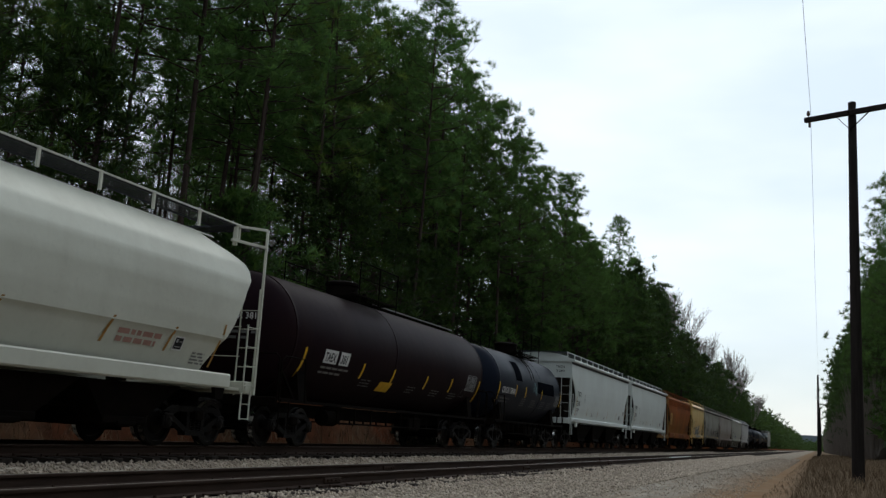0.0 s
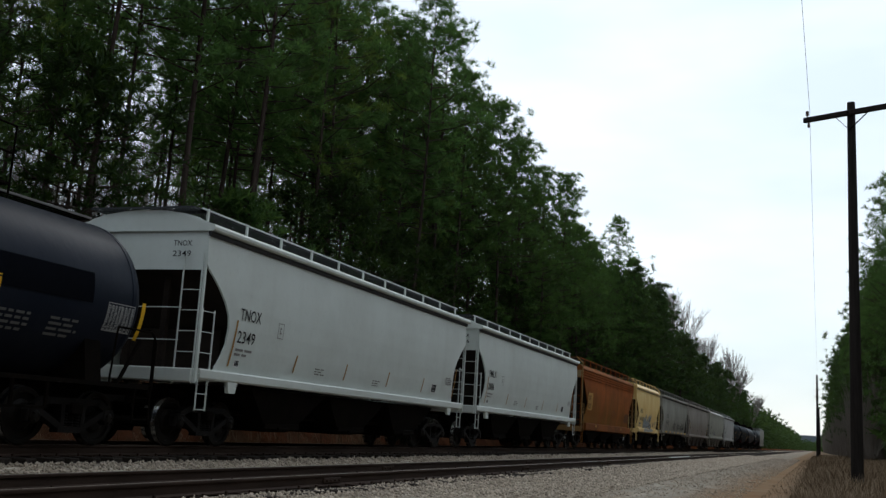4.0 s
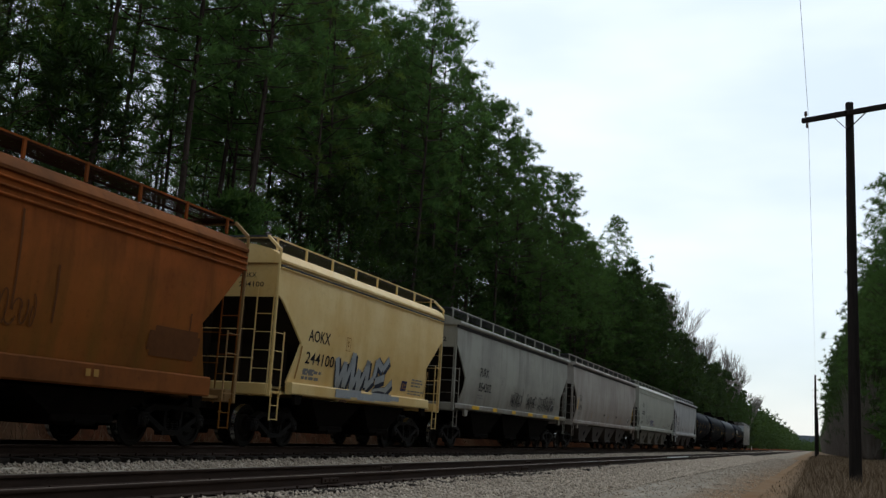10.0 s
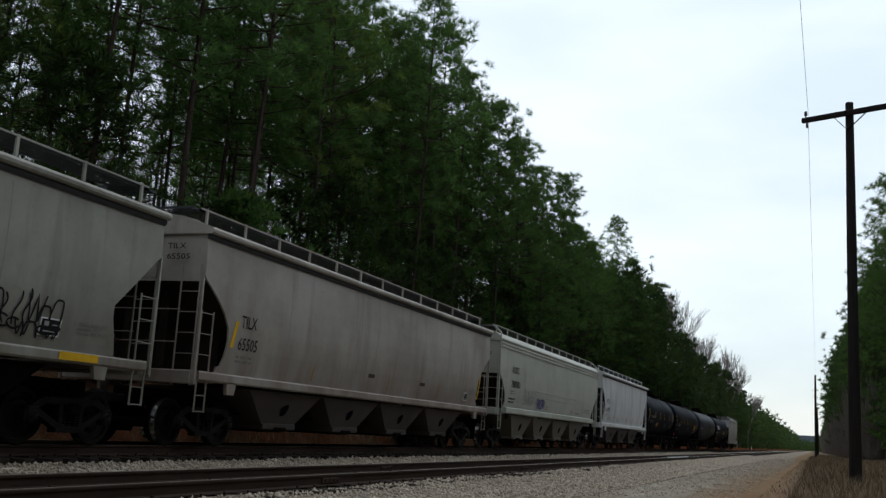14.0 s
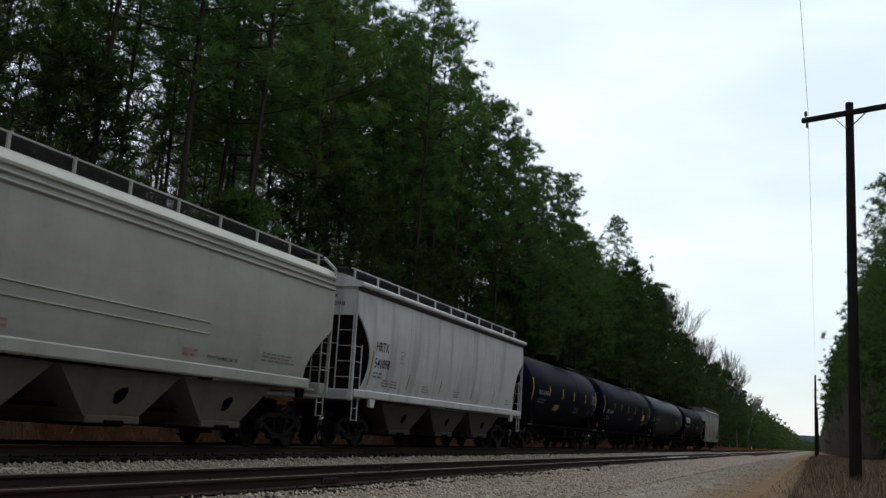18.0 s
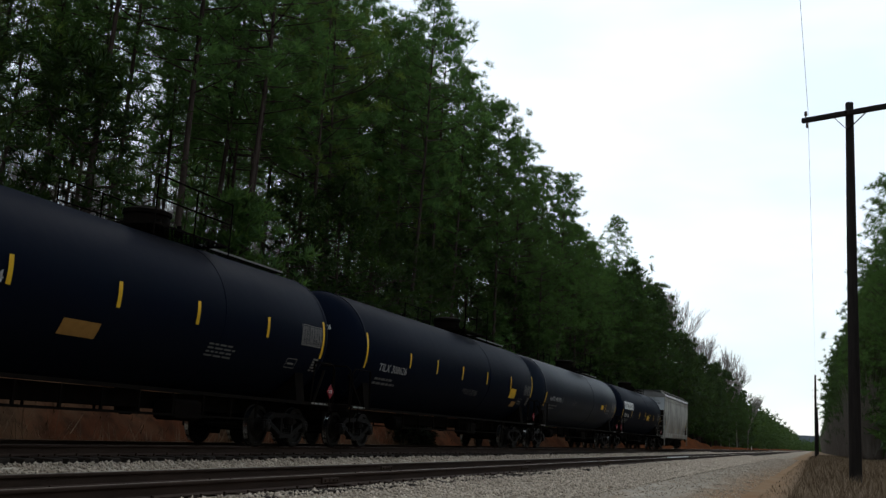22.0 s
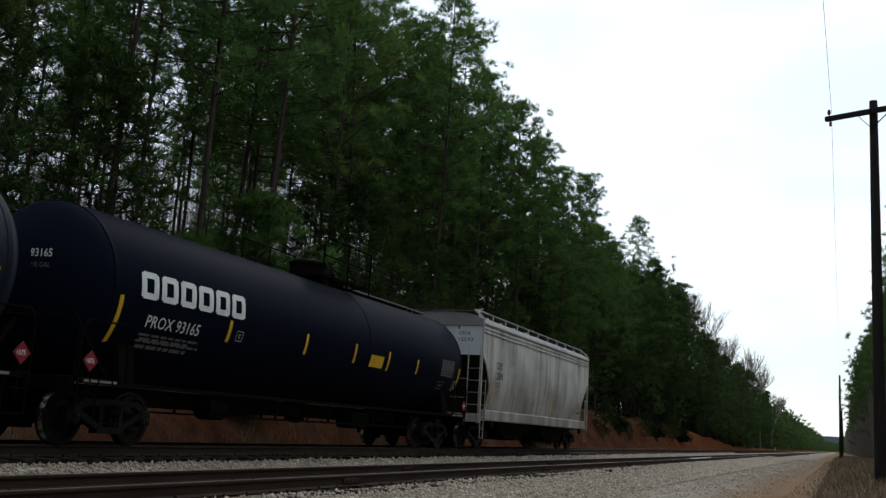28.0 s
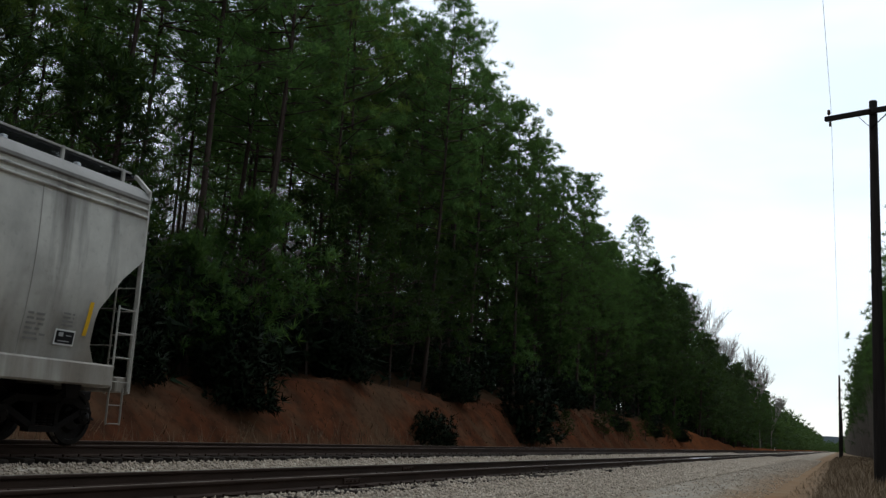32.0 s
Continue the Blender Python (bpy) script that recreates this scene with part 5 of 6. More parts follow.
# car 7: short cream hopper with sprayed lettering
at = on_car(6)
car, bd, yb, sx = hopper("short cream covered hopper car with grey graffiti", span(6), M_CREAM, (1.20, 1.47), 4.06, ((1.0, 0.90), (1.45, 0.95), (1.8, 1.05), (2.38, 1.27), (3.22, 0.20), (3.32, 0.0), (5.0, 0.0)), 2, None, True, 1,
                         ("AOKX", "244100"), 53.37 - 51.79, 0.395, 2.47, 1.32, widths=(1.12, 1.50), seed=33, seams=0, end_drop=3.30, sill_in=0.95)
PIECES = (((0.02, 0.80), (0.30, 0.05)), ((0.30, 0.05), (0.52, 0.72)), ((0.52, 0.72), (0.66, 0.10)), ((0.66, 0.10), (0.98, 0.98)), ((0.98, 0.98), (1.10, 0.06)),
          ((1.10, 0.06), (1.42, 0.58)), ((1.42, 0.58), (1.52, 0.02)), ((1.52, 0.02), (1.92, 0.86)), ((1.92, 0.86), (1.98, 0.16)), ((1.98, 0.16), (2.40, 0.44)),
          ((2.40, 0.44), (2.46, 0.92)), ((2.46, 0.92), (2.90, 0.70)), ((2.90, 0.70), (3.26, 1.02)), ((2.52, 0.36), (3.10, 0.50)), ((2.46, 0.06), (3.30, 0.14)), ((3.30, 0.14), (3.70, 0.40)))
for wide, mat_g, off, nm in ((0.34, M_TAGNAVY, 0.020, "graffiti_shadow"), (0.20, M_TAGGREY, 0.026, "graffiti")):
    d = 0.05 if nm == "graffiti_shadow" else 0.0
    stroke_part(nm, [[(a[0] + (b[0] - a[0]) * q / 5 + d, a[1] + (b[1] - a[1]) * q / 5 - d) for q in range(6)] for a, b in PIECES], wide, mat_g, bd(at(54.98), 1.42, off), car, "slate-grey sprayed block strokes" if d == 0 else "dark shadow of the sprayed strokes")
decal("graffiti_smear", [(0.0, 0.03, 0.9, 0.24), (0.75, 0.08, 1.5, 0.26), (1.3, 0.03, 2.4, 0.2), (2.2, 0.06, 3.5, 0.26), (3.3, 0.1, 4.1, 0.22)], M_TAGGREY, bd(at(54.95), 1.21, 0.185), car, "grey spray drifting over the sill")
decal("inspection_panel", [(0, 0, 0.40, 0.28)], plain("navy_panel", (0.03, 0.03, 0.10), 0.6), bd(at(59.42), 1.64), car)
decal("small_print", [(0.06, 0.05, 0.14, 0.22), (0.2, 0.05, 0.34, 0.09), (0.2, 0.14, 0.30, 0.20)], M_OCHRE, bd(at(59.42), 1.64, 0.02), car)
square_mark(car, bd, at(55.42), 2.42, M_OCHRE)
strip(car, bd, at(53.02), 1.56, 2.32, M_OCHRE, 0.07, 0.05)
strip(car, bd, at(61.25), 1.56, 2.3, M_OCHRE, 0.06, 0.05)
decal("small_print", bars(random.Random(61), 1.0, 3, 0.045, 0.09), M_GREYINK, bd(at(60.15), 2.02), car)
decal("small_print", bars(random.Random(62), 1.3, 2, 0.035, 0.08), M_GREYINK, bd(at(60.0), 1.68), car)
decal("small_print", bars(random.Random(63), 1.2, 2, 0.07, 0.15), M_GREYINK, bd(at(53.35), 1.80), car)
join_train(6, car)
# car 8: dull grey with scribbles and yellow dashes
at = on_car(7)
car, bd, yb, sx = hopper("dull grey covered hopper car with black scribbles", span(7), M_DULL, (1.32, 1.50), 4.12, SLANT, 3, None, False, 0, ("FURX", "854202"), 66.50 - 63.86, 0.43, 2.53, 1.20, widths=(1.0, 1.48), end_size=0.20, seed=35, end_drop=3.34, sill_in=0.12, seams=3.4)
for k, (y, w, h, n) in enumerate(((70.7, 1.65, 0.50, 7), (73.05, 1.42, 0.46, 7), (74.9, 2.7, 0.52, 13))):
    stroke_part("graffiti", tangle(random.Random(70 + k), w, h, n), 0.034, M_INK, bd(at(y), 1.63, 0.02), car, "black sprayed scribble")
for k, (a, b) in enumerate(((65.7, 66.5), (68.15, 68.65), (70.7, 71.2), (73.1, 73.8), (75.5, 76.3), (77.64, 78.56))):
    decal("yellow_dash", [(0, 0, b - a, 0.125)], M_YELLOW, bd(at(a), 1.355, 0.185), car, "yellow reflective dash")
black_panel(car, bd, at(77.24), 1.69, 0.46, 0.28)
square_mark(car, bd, at(69.2), 2.40, M_GREYINK, 0.22, 0.26)
decal("small_print", bars(random.Random(64), 0.8, 3, 0.035, 0.07), M_GREYINK, bd(at(78.1), 1.98), car)
join_train(7, car)
# car 9: taupe with four pale bays
at = on_car(8)
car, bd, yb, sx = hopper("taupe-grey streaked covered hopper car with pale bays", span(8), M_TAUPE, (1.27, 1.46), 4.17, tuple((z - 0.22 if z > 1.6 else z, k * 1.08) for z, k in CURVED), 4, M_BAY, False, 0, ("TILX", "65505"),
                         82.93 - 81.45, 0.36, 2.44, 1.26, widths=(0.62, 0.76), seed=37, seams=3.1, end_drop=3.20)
strip(car, bd, at(82.62), 2.0, 2.55, M_YELLOW, 0.12, 0.10)
strip(car, bd, at(98.98), 1.72, 2.58, M_YELLOW, 0.10, 0.06)
for y in (86.4, 91.0, 95.0):
    strip(car, bd, at(y), 1.56, 1.95, M_OCHRE, 0.06, 0.04)
black_panel(car, bd, at(97.6), 1.62, 0.36, 0.26)
decal("small_print", bars(random.Random(65), 0.8, 3, 0.035, 0.08), M_GREYINK, bd(at(98.1), 2.05), car)
for y in (89.6, 93.4):
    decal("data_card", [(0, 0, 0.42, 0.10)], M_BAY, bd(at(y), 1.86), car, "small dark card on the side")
join_train(8, car)
# car 10: stone grey
at = on_car(9)
car, bd, yb, sx = hopper("stone-grey covered hopper car with pale bays and scrawls", span(9), M_STONE, (1.36, 1.60), 4.08, ((1.0, 0.95), (1.5, 1.02), (1.82, 1.07), (2.14, 0.90), (2.52, 0.46), (2.76, 0.10), (2.86, 0.0), (5.0, 0.0)), 4, M_STONEBAY, True, 2,
                         ("AOKX", "78880"), 103.07 - 101.49, 0.385, 2.93, 1.42, widths=(1.03, 1.26), seed=39, end_drop=2.84, sill_in=1.0, seams=0)
stroke_part("graffiti", loops(random.Random(91), 1.5, 0.44, 6), 0.05, M_TAGBLUE, bd(at(107.1), 1.70, 0.02), car, "violet sprayed scrawl")
stroke_part("graffiti", scribble(random.Random(92), 1.9, 0.75, 9) + loops(random.Random(96), 1.7, 0.62, 8) + scribble(random.Random(97), 1.6, 0.4, 12), 0.020, M_GREYINK, bd(at(105.05), 1.78, 0.02), car, "grey smudged scrawl")
for z in (2.19, 2.41):
    part("weld_bead", Shape().tube([bd(at(106.95), z, 0.01)(7.7 * k / 8, 0) for k in range(9)], 0.016, 5), M_STONE, car, "long raised weld bead")
square_mark(car, bd, at(104.85), 2.70, M_GREYINK)
stencil(car, bd, "DO NOT HAMMER ON CAR", 0.105, at(114.75), 1.72, M_INK, 0.86)
for y in (108.9, 113.9):
    decal("small_print", bars(random.Random(int(y)), 0.7, 2, 0.045, 0.09), M_FADEDRED, bd(at(y), 1.86), car)
decal("small_print", bars(random.Random(93), 1.0, 2, 0.06, 0.12), M_INK, bd(at(102.93), 1.97), car)
decal("small_print", bars(random.Random(94), 1.5, 3, 0.035, 0.075), M_GREYINK, bd(at(116.8), 2.03), car)
for y in (108.4, 115.9, 118.0):
    decal("reflective_dash", [(0, 0, 0.55, 0.10)], M_OCHRE, bd(at(y), 1.44, 0.06), car, "dull orange reflective dash")
stroke_part("chalk_tag", scribble(random.Random(95), 0.55, 0.35, 5), 0.014, M_GREYINK, bd(at(101.9), 2.66, 0.02), car, "thin chalk doodle")
join_train(9, car)
# car 11: silver grey
at = on_car(10)
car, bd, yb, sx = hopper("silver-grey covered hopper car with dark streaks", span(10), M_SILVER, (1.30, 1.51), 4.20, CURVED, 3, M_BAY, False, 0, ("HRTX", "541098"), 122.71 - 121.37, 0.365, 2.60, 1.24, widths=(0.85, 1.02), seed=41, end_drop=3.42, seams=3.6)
for y, a, b in ((122.45, 1.66, 2.58), (125.22, 1.69, 2.11), (127.98, 1.70, 2.11), (131.2, 1.70, 2.11), (133.75, 1.68, 2.11), (136.55, 1.66, 2.58)):
    strip(car, bd, at(y), a, b, M_OCHRE, 0.06, 0.06)
square_mark(car, bd, at(124.47), 2.38, M_GREYINK)
for y in (123.4, 124.0, 126.5, 129.4, 135.4):
    decal("small_print", bars(random.Random(int(y * 3)), 0.6, 3, 0.035, 0.075), M_GREYINK, bd(at(y), 1.86), car)
join_train(10, car)
# cars 12 to 15: black tanks
specs = [("TILX 263854", 140.48, 2.36, 0.27, 147.5, "263854"), ("TILX 308626", 156.33, 2.10, 0.29, 165.6, "308626"), ("NATX 400906", 175.75, 2.18, 0.27, 184.5, "400906"), ("PROX 93165", 195.27, 2.06, 0.30, 203.4, "93165")]
ROWS = (((139.52, 2.08, 3.0), (142.42, 2.35, 2.8), (144.98, 2.34, 2.79), (147.38, 2.33, 2.78), (150.08, 2.36, 2.8), (152.75, 2.12, 3.0)),
        ((155.37, 2.1, 3.03), (158.5, 2.33, 2.75), (160.8, 2.32, 2.75), (163.3, 2.30, 2.74), (166.07, 2.31, 2.74), (169.16, 2.33, 2.78), (172.33, 2.12, 3.01)),
        ((174.93, 1.88, 2.51), (188.77, 2.11, 2.53), (191.75, 1.85, 2.53)),
        ((194.49, 1.72, 2.51), (197.83, 2.05, 2.47), (200.95, 2.08, 2.54), (203.46, 2.09, 2.56), (205.5, 2.05, 2.54), (207.5, 2.10, 2.50), (210.9, 1.85, 2.5)))
for k, (mk, my, mz, ms, dy, em) in enumerate(specs):
    i = 11 + k
    at = on_car(i)
    hL = span(i) / 2 - 0.47
    car, bd, ht = tank(("black tank car with yellow strips", "long black tank car with a row of yellow strips", "grey-black tank car with a worn jacket", "black tank car with large white lettering blocks")[k], span(i), M_TANKBLACK if k != 2 else M_TANKGREY,
                       1.52, 2.60, None, mk, at(my) + hL, mz, ms, [(at(y) - 0.05, a, b) for y, a, b in ROWS[k]], 50 + k, at(dy), True, 1.02, em, M_GREYINK2 if k < 3 else M_WHITEINK, (1.83, 2.02, 2.18, 1.58)[k])
    placard(car, ht - 0.25)
    if k == 3:
        placard(car, -ht + 0.30)
    data_panel(car, bd, at((151.65, 171.21, 190.69, 209.4)[k]), 2.36 if k == 0 else 2.19, 1.0, 0.48 if k != 1 else 0.38, M_DIMINK if k == 1 else M_GREYINK)
    decal("small_print", bars(random.Random(40 + k), 0.3, 5, 0.04, 0.065), M_GREYINK, bd(ht - 1.15, 2.10), car, "small white print")
    decal("panel_outline", [(0, 0, 0.46, 0.015), (0, 0.20, 0.46, 0.215), (0, 0, 0.015, 0.2), (0.445, 0, 0.46, 0.2), (0.08, 0.08, 0.36, 0.12)], M_GREYINK, bd(ht - 2.35, 1.80), car)
    part("end_lettering", text_mesh("US GAL", 0.12, M_DIMINK, lambda u, v: Vector((0.30 + u, -ht + 0.02 + 0.11 * (0.30 + u) ** 2, 2.84 + v)), 0.9), None, car)
    decal("sill_lettering", bars(random.Random(140 + k), 0.9, 1, 0.04, 0.08), M_GREYINK, lambda u, v: Vector((1.512, ht - 1.2 + u, 1.07 + v)), car, "small white print on the sill")
    decal("sill_lettering", bars(random.Random(150 + k), 0.8, 1, 0.04, 0.08), M_GREYINK, lambda u, v: Vector((1.512, -ht + 0.2 + u, 1.07 + v)), car)
    if k == 0:
        decal("yellow_panel", [(0, 0, 0.92, 0.26)], M_OCHRE, bd(at(143.8), 1.77), car)
        decal("small_print", bars(random.Random(160), 1.2, 4, 0.035, 0.075), M_DIMINK, bd(at(148.0), 2.05), car)
    if k == 1:
        stroke_part("chalk_tag", loops(random.Random(15), 1.6, 0.20, 9), 0.016, M_GREYINK, bd(at(163.7), 1.83, 0.02), car, "faint chalk scribble")
        decal("yellow_panel", [(0, 0, 0.82, 0.36)], M_YELLOW, bd(at(169.24), 1.98), car, "yellow warning panel")
        decal("yellow_panel", [(0, 0, 0.62, 0.20)], M_OCHRE, bd(at(169.95), 1.67), car)
    if k == 2:
        decal("yellow_panel", [(0, 0, 0.62, 0.24)], M_YELLOW, bd(at(187.5), 2.2), car, "yellow warning panel")
        stencil(car, bd, "LIQUEFIED PETROLEUM GAS", 0.115, at(189.02), 2.16, M_GREYINK2, 0.70)
        stencil(car, bd, "NOT ODORIZED", 0.125, at(189.06), 1.99, M_GREYINK2, 0.80)
        stroke_part("chalk_tag", scribble(random.Random(17), 0.5, 0.3, 3), 0.016, M_GREYINK, bd(at(180.5), 2.1, 0.02), car, "pale chalk mark")
        square_mark(car, bd, at(178.1), 2.20, M_DIMINK, 0.2, 0.2)
    if k == 3:
        decal("yellow_panel", [(0, 0, 0.80, 0.30)], M_YELLOW, bd(at(204.38), 2.08), car, "yellow warning panel")
        square_mark(car, bd, at(198.1), 2.10, M_GREYINK2, 0.24, 0.2)
        decal("small_print", bars(random.Random(170), 1.9, 2, 0.04, 0.11), M_DIMINK, bd(at(195.2), 1.95), car)
        for j in range(6):
            decal("white_block", [(0, 0.03, 0.14, 0.44), (0.34, 0.03, 0.48, 0.44), (0.05, 0.36, 0.43, 0.47), (0.05, 0.0, 0.43, 0.11)], M_WHITEINK, bd(at(194.97 + j * 0.565), 2.53), car, "bold white block shape")
    join_train(i, car)
# car 16: ash grey hopper at the rear
at = on_car(15)
car, bd, yb, sx = hopper("ash-grey stained covered hopper car at the rear", span(15), M_ASH, (0.97, 1.33), 4.14, ((0.9, 0.55), (1.35, 0.78), (1.59, 0.93), (2.0, 0.95), (2.2, 0.90), (2.75, 0.46), (3.08, 0.06), (3.16, 0.0), (5.0, 0.0)), 2, None, True, 2,
                         ("CSYX", "12593"), 214.38 - 212.95, 0.34, 2.76, 1.02, widths=(0.72, 0.82), seed=61, roof_mat=M_ROOF, end_mat=M_ASHEND, end_drop=3.14, sill_in=0.45, seams=1.7)
for y, a, b, m_s in ((214.22, 1.52, 2.33, M_YELLOW), (216.78, 1.42, 2.0, M_OCHRE), (219.45, 1.40, 1.9, M_OCHRE), (222.14, 1.43, 1.86, M_YELLOW), (224.66, 1.40, 1.86, M_OCHRE), (227.25, 1.74, 2.28, M_YELLOW)):
    strip(car, bd, at(y), a, b, m_s, 0.09, 0.04)
square_mark(car, bd, at(216.65), 2.38, M_GREYINK)
black_panel(car, bd, at(226.66), 1.55, 0.44, 0.24)
decal("small_print", bars(random.Random(181), 0.45, 6, 0.035, 0.075), M_GREYINK, bd(at(226.02), 1.98), car)
decal("small_print", bars(random.Random(182), 0.3, 4, 0.03, 0.06), M_GREYINK, bd(at(226.75), 2.05), car)
stencil(car, bd, "CSYX", 0.10, at(225.3), 1.42, M_GREYINK)
join_train(15, car)

# ---- trees and plants ----


def tufts(rng, at, out, length, count, width=0.035):
    """Needle brushes: at (n, 3) places, out (n, 3) directions; count blades each."""
    n = len(at)
    d = rng.normal(size=(n, count, 3))
    d /= np.linalg.norm(d, axis=2, keepdims=True)
    d += out[:, None, :] * 0.75
    d /= np.linalg.norm(d, axis=2, keepdims=True)
    L = length * rng.uniform(0.65, 1.25, (n, count, 1))
    s = np.cross(d, rng.normal(size=(n, count, 3)))
    s /= np.linalg.norm(s, axis=2, keepdims=True) + 1e-9
    base = at[:, None, :] + d * 0.03
    a, b, c = base - s * width * 0.5, base + s * width * 0.5, base + d * L
    v = np.stack([a, b, c], 2).reshape(-1, 3)
    nn = out[:, None, None, :] * 0.8 + d[:, :, None, :] * 0.55 + np.zeros((1, 1, 3, 1))
    nn = (nn / np.linalg.norm(nn, axis=3, keepdims=True)).reshape(-1, 3)
    return v, np.arange(len(v)).reshape(-1, 3), nn


def pine_meshes(seed, h, crown, spread, n_limb, per_limb, count, length=0.34, width=0.04, mat=None, dead=10, r0=0.19):
    """Trunk with limbs, and a crown of needle tufts."""
    rng = np.random.default_rng(seed)
    s = Shape()
    bend = rng.uniform(-0.35, 0.35, 2)
    pts = [Vector((bend[0] * math.sin(2.6 * k / 10), bend[1] * math.sin(2.2 * k / 10), -0.4 + (h + 0.2) * k / 10)) for k in range(11)]
    s.tube(pts, r0, 8, 0.02)

    def axis(z):
        k = min(9.999, max(0.0, (z + 0.4) / (h + 0.2) * 10))
        i = int(k)
        return pts[i].lerp(pts[i + 1], k - i)

    at, out = [], []
    for i in range(n_limb):
        f = (i + rng.random()) / n_limb
        z = crown + (h - 0.4 - crown) * f
        turn = i * 2.4 + rng.uniform(-0.5, 0.5)
        reach = spread * (1 - f ** 2.2) ** 0.8 * rng.uniform(0.55, 1.15) * (0.75 + 0.25 * min(1, f * 5)) + 0.35
        up = reach * rng.uniform(-0.05, 0.45) + 0.5 * f * reach
        p0 = axis(z)
        dx, dy = math.cos(turn), math.sin(turn)
        p1 = p0 + Vector((dx * reach * 0.55, dy * reach * 0.55, up * 0.3))
        p2 = p0 + Vector((dx * reach, dy * reach, up))
        s.tube([p0, p1, p2], 0.014 + 0.008 * reach, 4, 0.006)
        for k in range(max(2, per_limb // 3)):
            g = 0.34 + 0.68 * ((k + rng.random()) / max(2, per_limb // 3)) ** 0.75
            q = p0.lerp(p1, g / 0.55) if g < 0.55 else p1.lerp(p2, (g - 0.55) / 0.45)
            side = rng.normal(size=3) * (0.10 + 0.22 * reach * (1.12 - abs(g - 0.7)))
            side[2] = abs(side[2]) * 0.4
            mid = np.array(q) + side
            s.tube([p0.lerp(p2, g * 0.8), Vector(mid)], 0.009, 3, 0.004)
            for _ in range(3 if k % 3 else 4):
                puff = rng.normal(size=3) * (0.17, 0.17, 0.11)
                at.append(mid + puff)
                o = np.array((dx * 0.45, dy * 0.45, 0.85)) + puff * 2.2
                out.append(o / np.linalg.norm(o))
    at.append(np.array(pts[-1]))
    out.append(np.array((0, 0, 1.0)))
    for i in range(dead):
        z = crown * rng.uniform(0.35, 1.0)
        turn = rng.uniform(0, 6.28)
        L = rng.uniform(0.5, 1.9)
        p0 = axis(z)
        p2 = p0 + Vector((math.cos(turn) * L, math.sin(turn) * L, rng.uniform(-0.3, 0.35) * L))
        s.tube([p0, p0.lerp(p2, 0.5) + Vector((0, 0, 0.08)), p2], 0.013, 3, 0.004)
    v, t, nn = tufts(rng, np.array(at), np.array(out), length, count, width)
    return s.mesh("trunk", M_BARK, 60), fast_mesh("crown", v, t, mat or M_NEEDLE, normals=nn)


def tree_thing(name, label, category, group, trunk_me, crown_me):
    ob = tagged(new(name), label, category, group)
    part("trunk", trunk_me, None, ob)
    if crown_me:
        part("crown", crown_me, None, ob)
    return ob


PINES = []
for k, (h, cr, sp) in enumerate([(23.5, 7.5, 3.5), (25.0, 9.5, 3.3), (22.0, 4.5, 3.9), (24.2, 11.0, 3.1), (21.0, 6.0, 3.2)]):
    tm, cm = pine_meshes(100 + k, h, cr, sp, 66, 15, 22, 0.38, 0.036, M_NEEDLE4, 14, 0.15)
    PINES.append((h, tm, cm))
AIRY = []
for k, (h, cr, sp) in enumerate([(24.0, 9.0, 3.2), (25.0, 11.0, 3.0), (23.0, 8.0, 3.4), (24.5, 12.5, 2.9)]):
    tm, cm = pine_meshes(120 + k, h, cr, sp, 58, 15, 20, 0.38, 0.034, M_NEEDLE2 if k == 2 else M_NEEDLE, 16, 0.135)
    AIRY.append((h, tm, cm))
OPEN = []
for k, (h, cr, sp) in enumerate([(24.0, 9.5, 3.3), (25.0, 11.5, 3.1), (23.5, 8.5, 3.5)]):
    tm, cm = pine_meshes(125 + k, h, cr, sp, 50, 10, 20, 0.38, 0.034, M_NEEDLE2 if k == 2 else M_NEEDLE, 30, 0.125)
    OPEN.append((h, tm, cm))
THIN = []
for k, (h, cr, sp) in enumerate([(24.0, 12.0, 2.4), (22.5, 10.5, 2.2)]):
    tm, cm = pine_meshes(130 + k, h, cr, sp, 40, 9, 14, 0.42, 0.045, M_NEEDLE, 26, 0.12)
    THIN.append((h, tm, cm))
LOW_PINES = []
for k, (h, cr, sp) in enumerate([(9.0, 1.2, 2.6), (6.5, 0.8, 2.0), (12.0, 3.0, 2.8)]):
    tm, cm = pine_meshes(140 + k, h, cr, sp, 46, 12, 12, 0.42, 0.06, (M_NEEDLESHADE, M_NEEDLE4, M_NEEDLESHADE)[k], 4, 0.09)
    LOW_PINES.append((h, tm, cm))
FAR_PINES = []
for k, (h, cr, sp) in enumerate([(23.0, 7.5, 3.8), (21.0, 6.0, 3.4), (22.0, 4.0, 4.2)]):
    tm, cm = pine_meshes(170 + k, h, cr, sp, 54, 12, 9, 0.60, 0.12, M_NEEDLE3, 3)
    FAR_PINES.append((h, tm, cm))
FRESH = [(15.0, *pine_meshes(181, 15.0, 1.0, 3.6, 50, 9, 9, 0.70, 0.13, M_FARLEAF, 0)), (12.0, *pine_meshes(182, 12.0, 0.6, 3.2, 44, 9, 9, 0.70, 0.13, M_NEEDLE3, 0))]

rp = random.Random(77)


def tree_line(y):
    """Height over the rails to which the edge of the wood rises, along the line."""
    return lerp_table([(0, 25.2), (40, 25.4), (54, 24.9), (64, 23.2), (75, 22.3), (84, 20.8), (95, 19.6), (105, 19.6), (125, 21.6), (140, 21.3), (172, 18.4), (210, 15.8), (270, 14.6), (370, 17.0)], y)


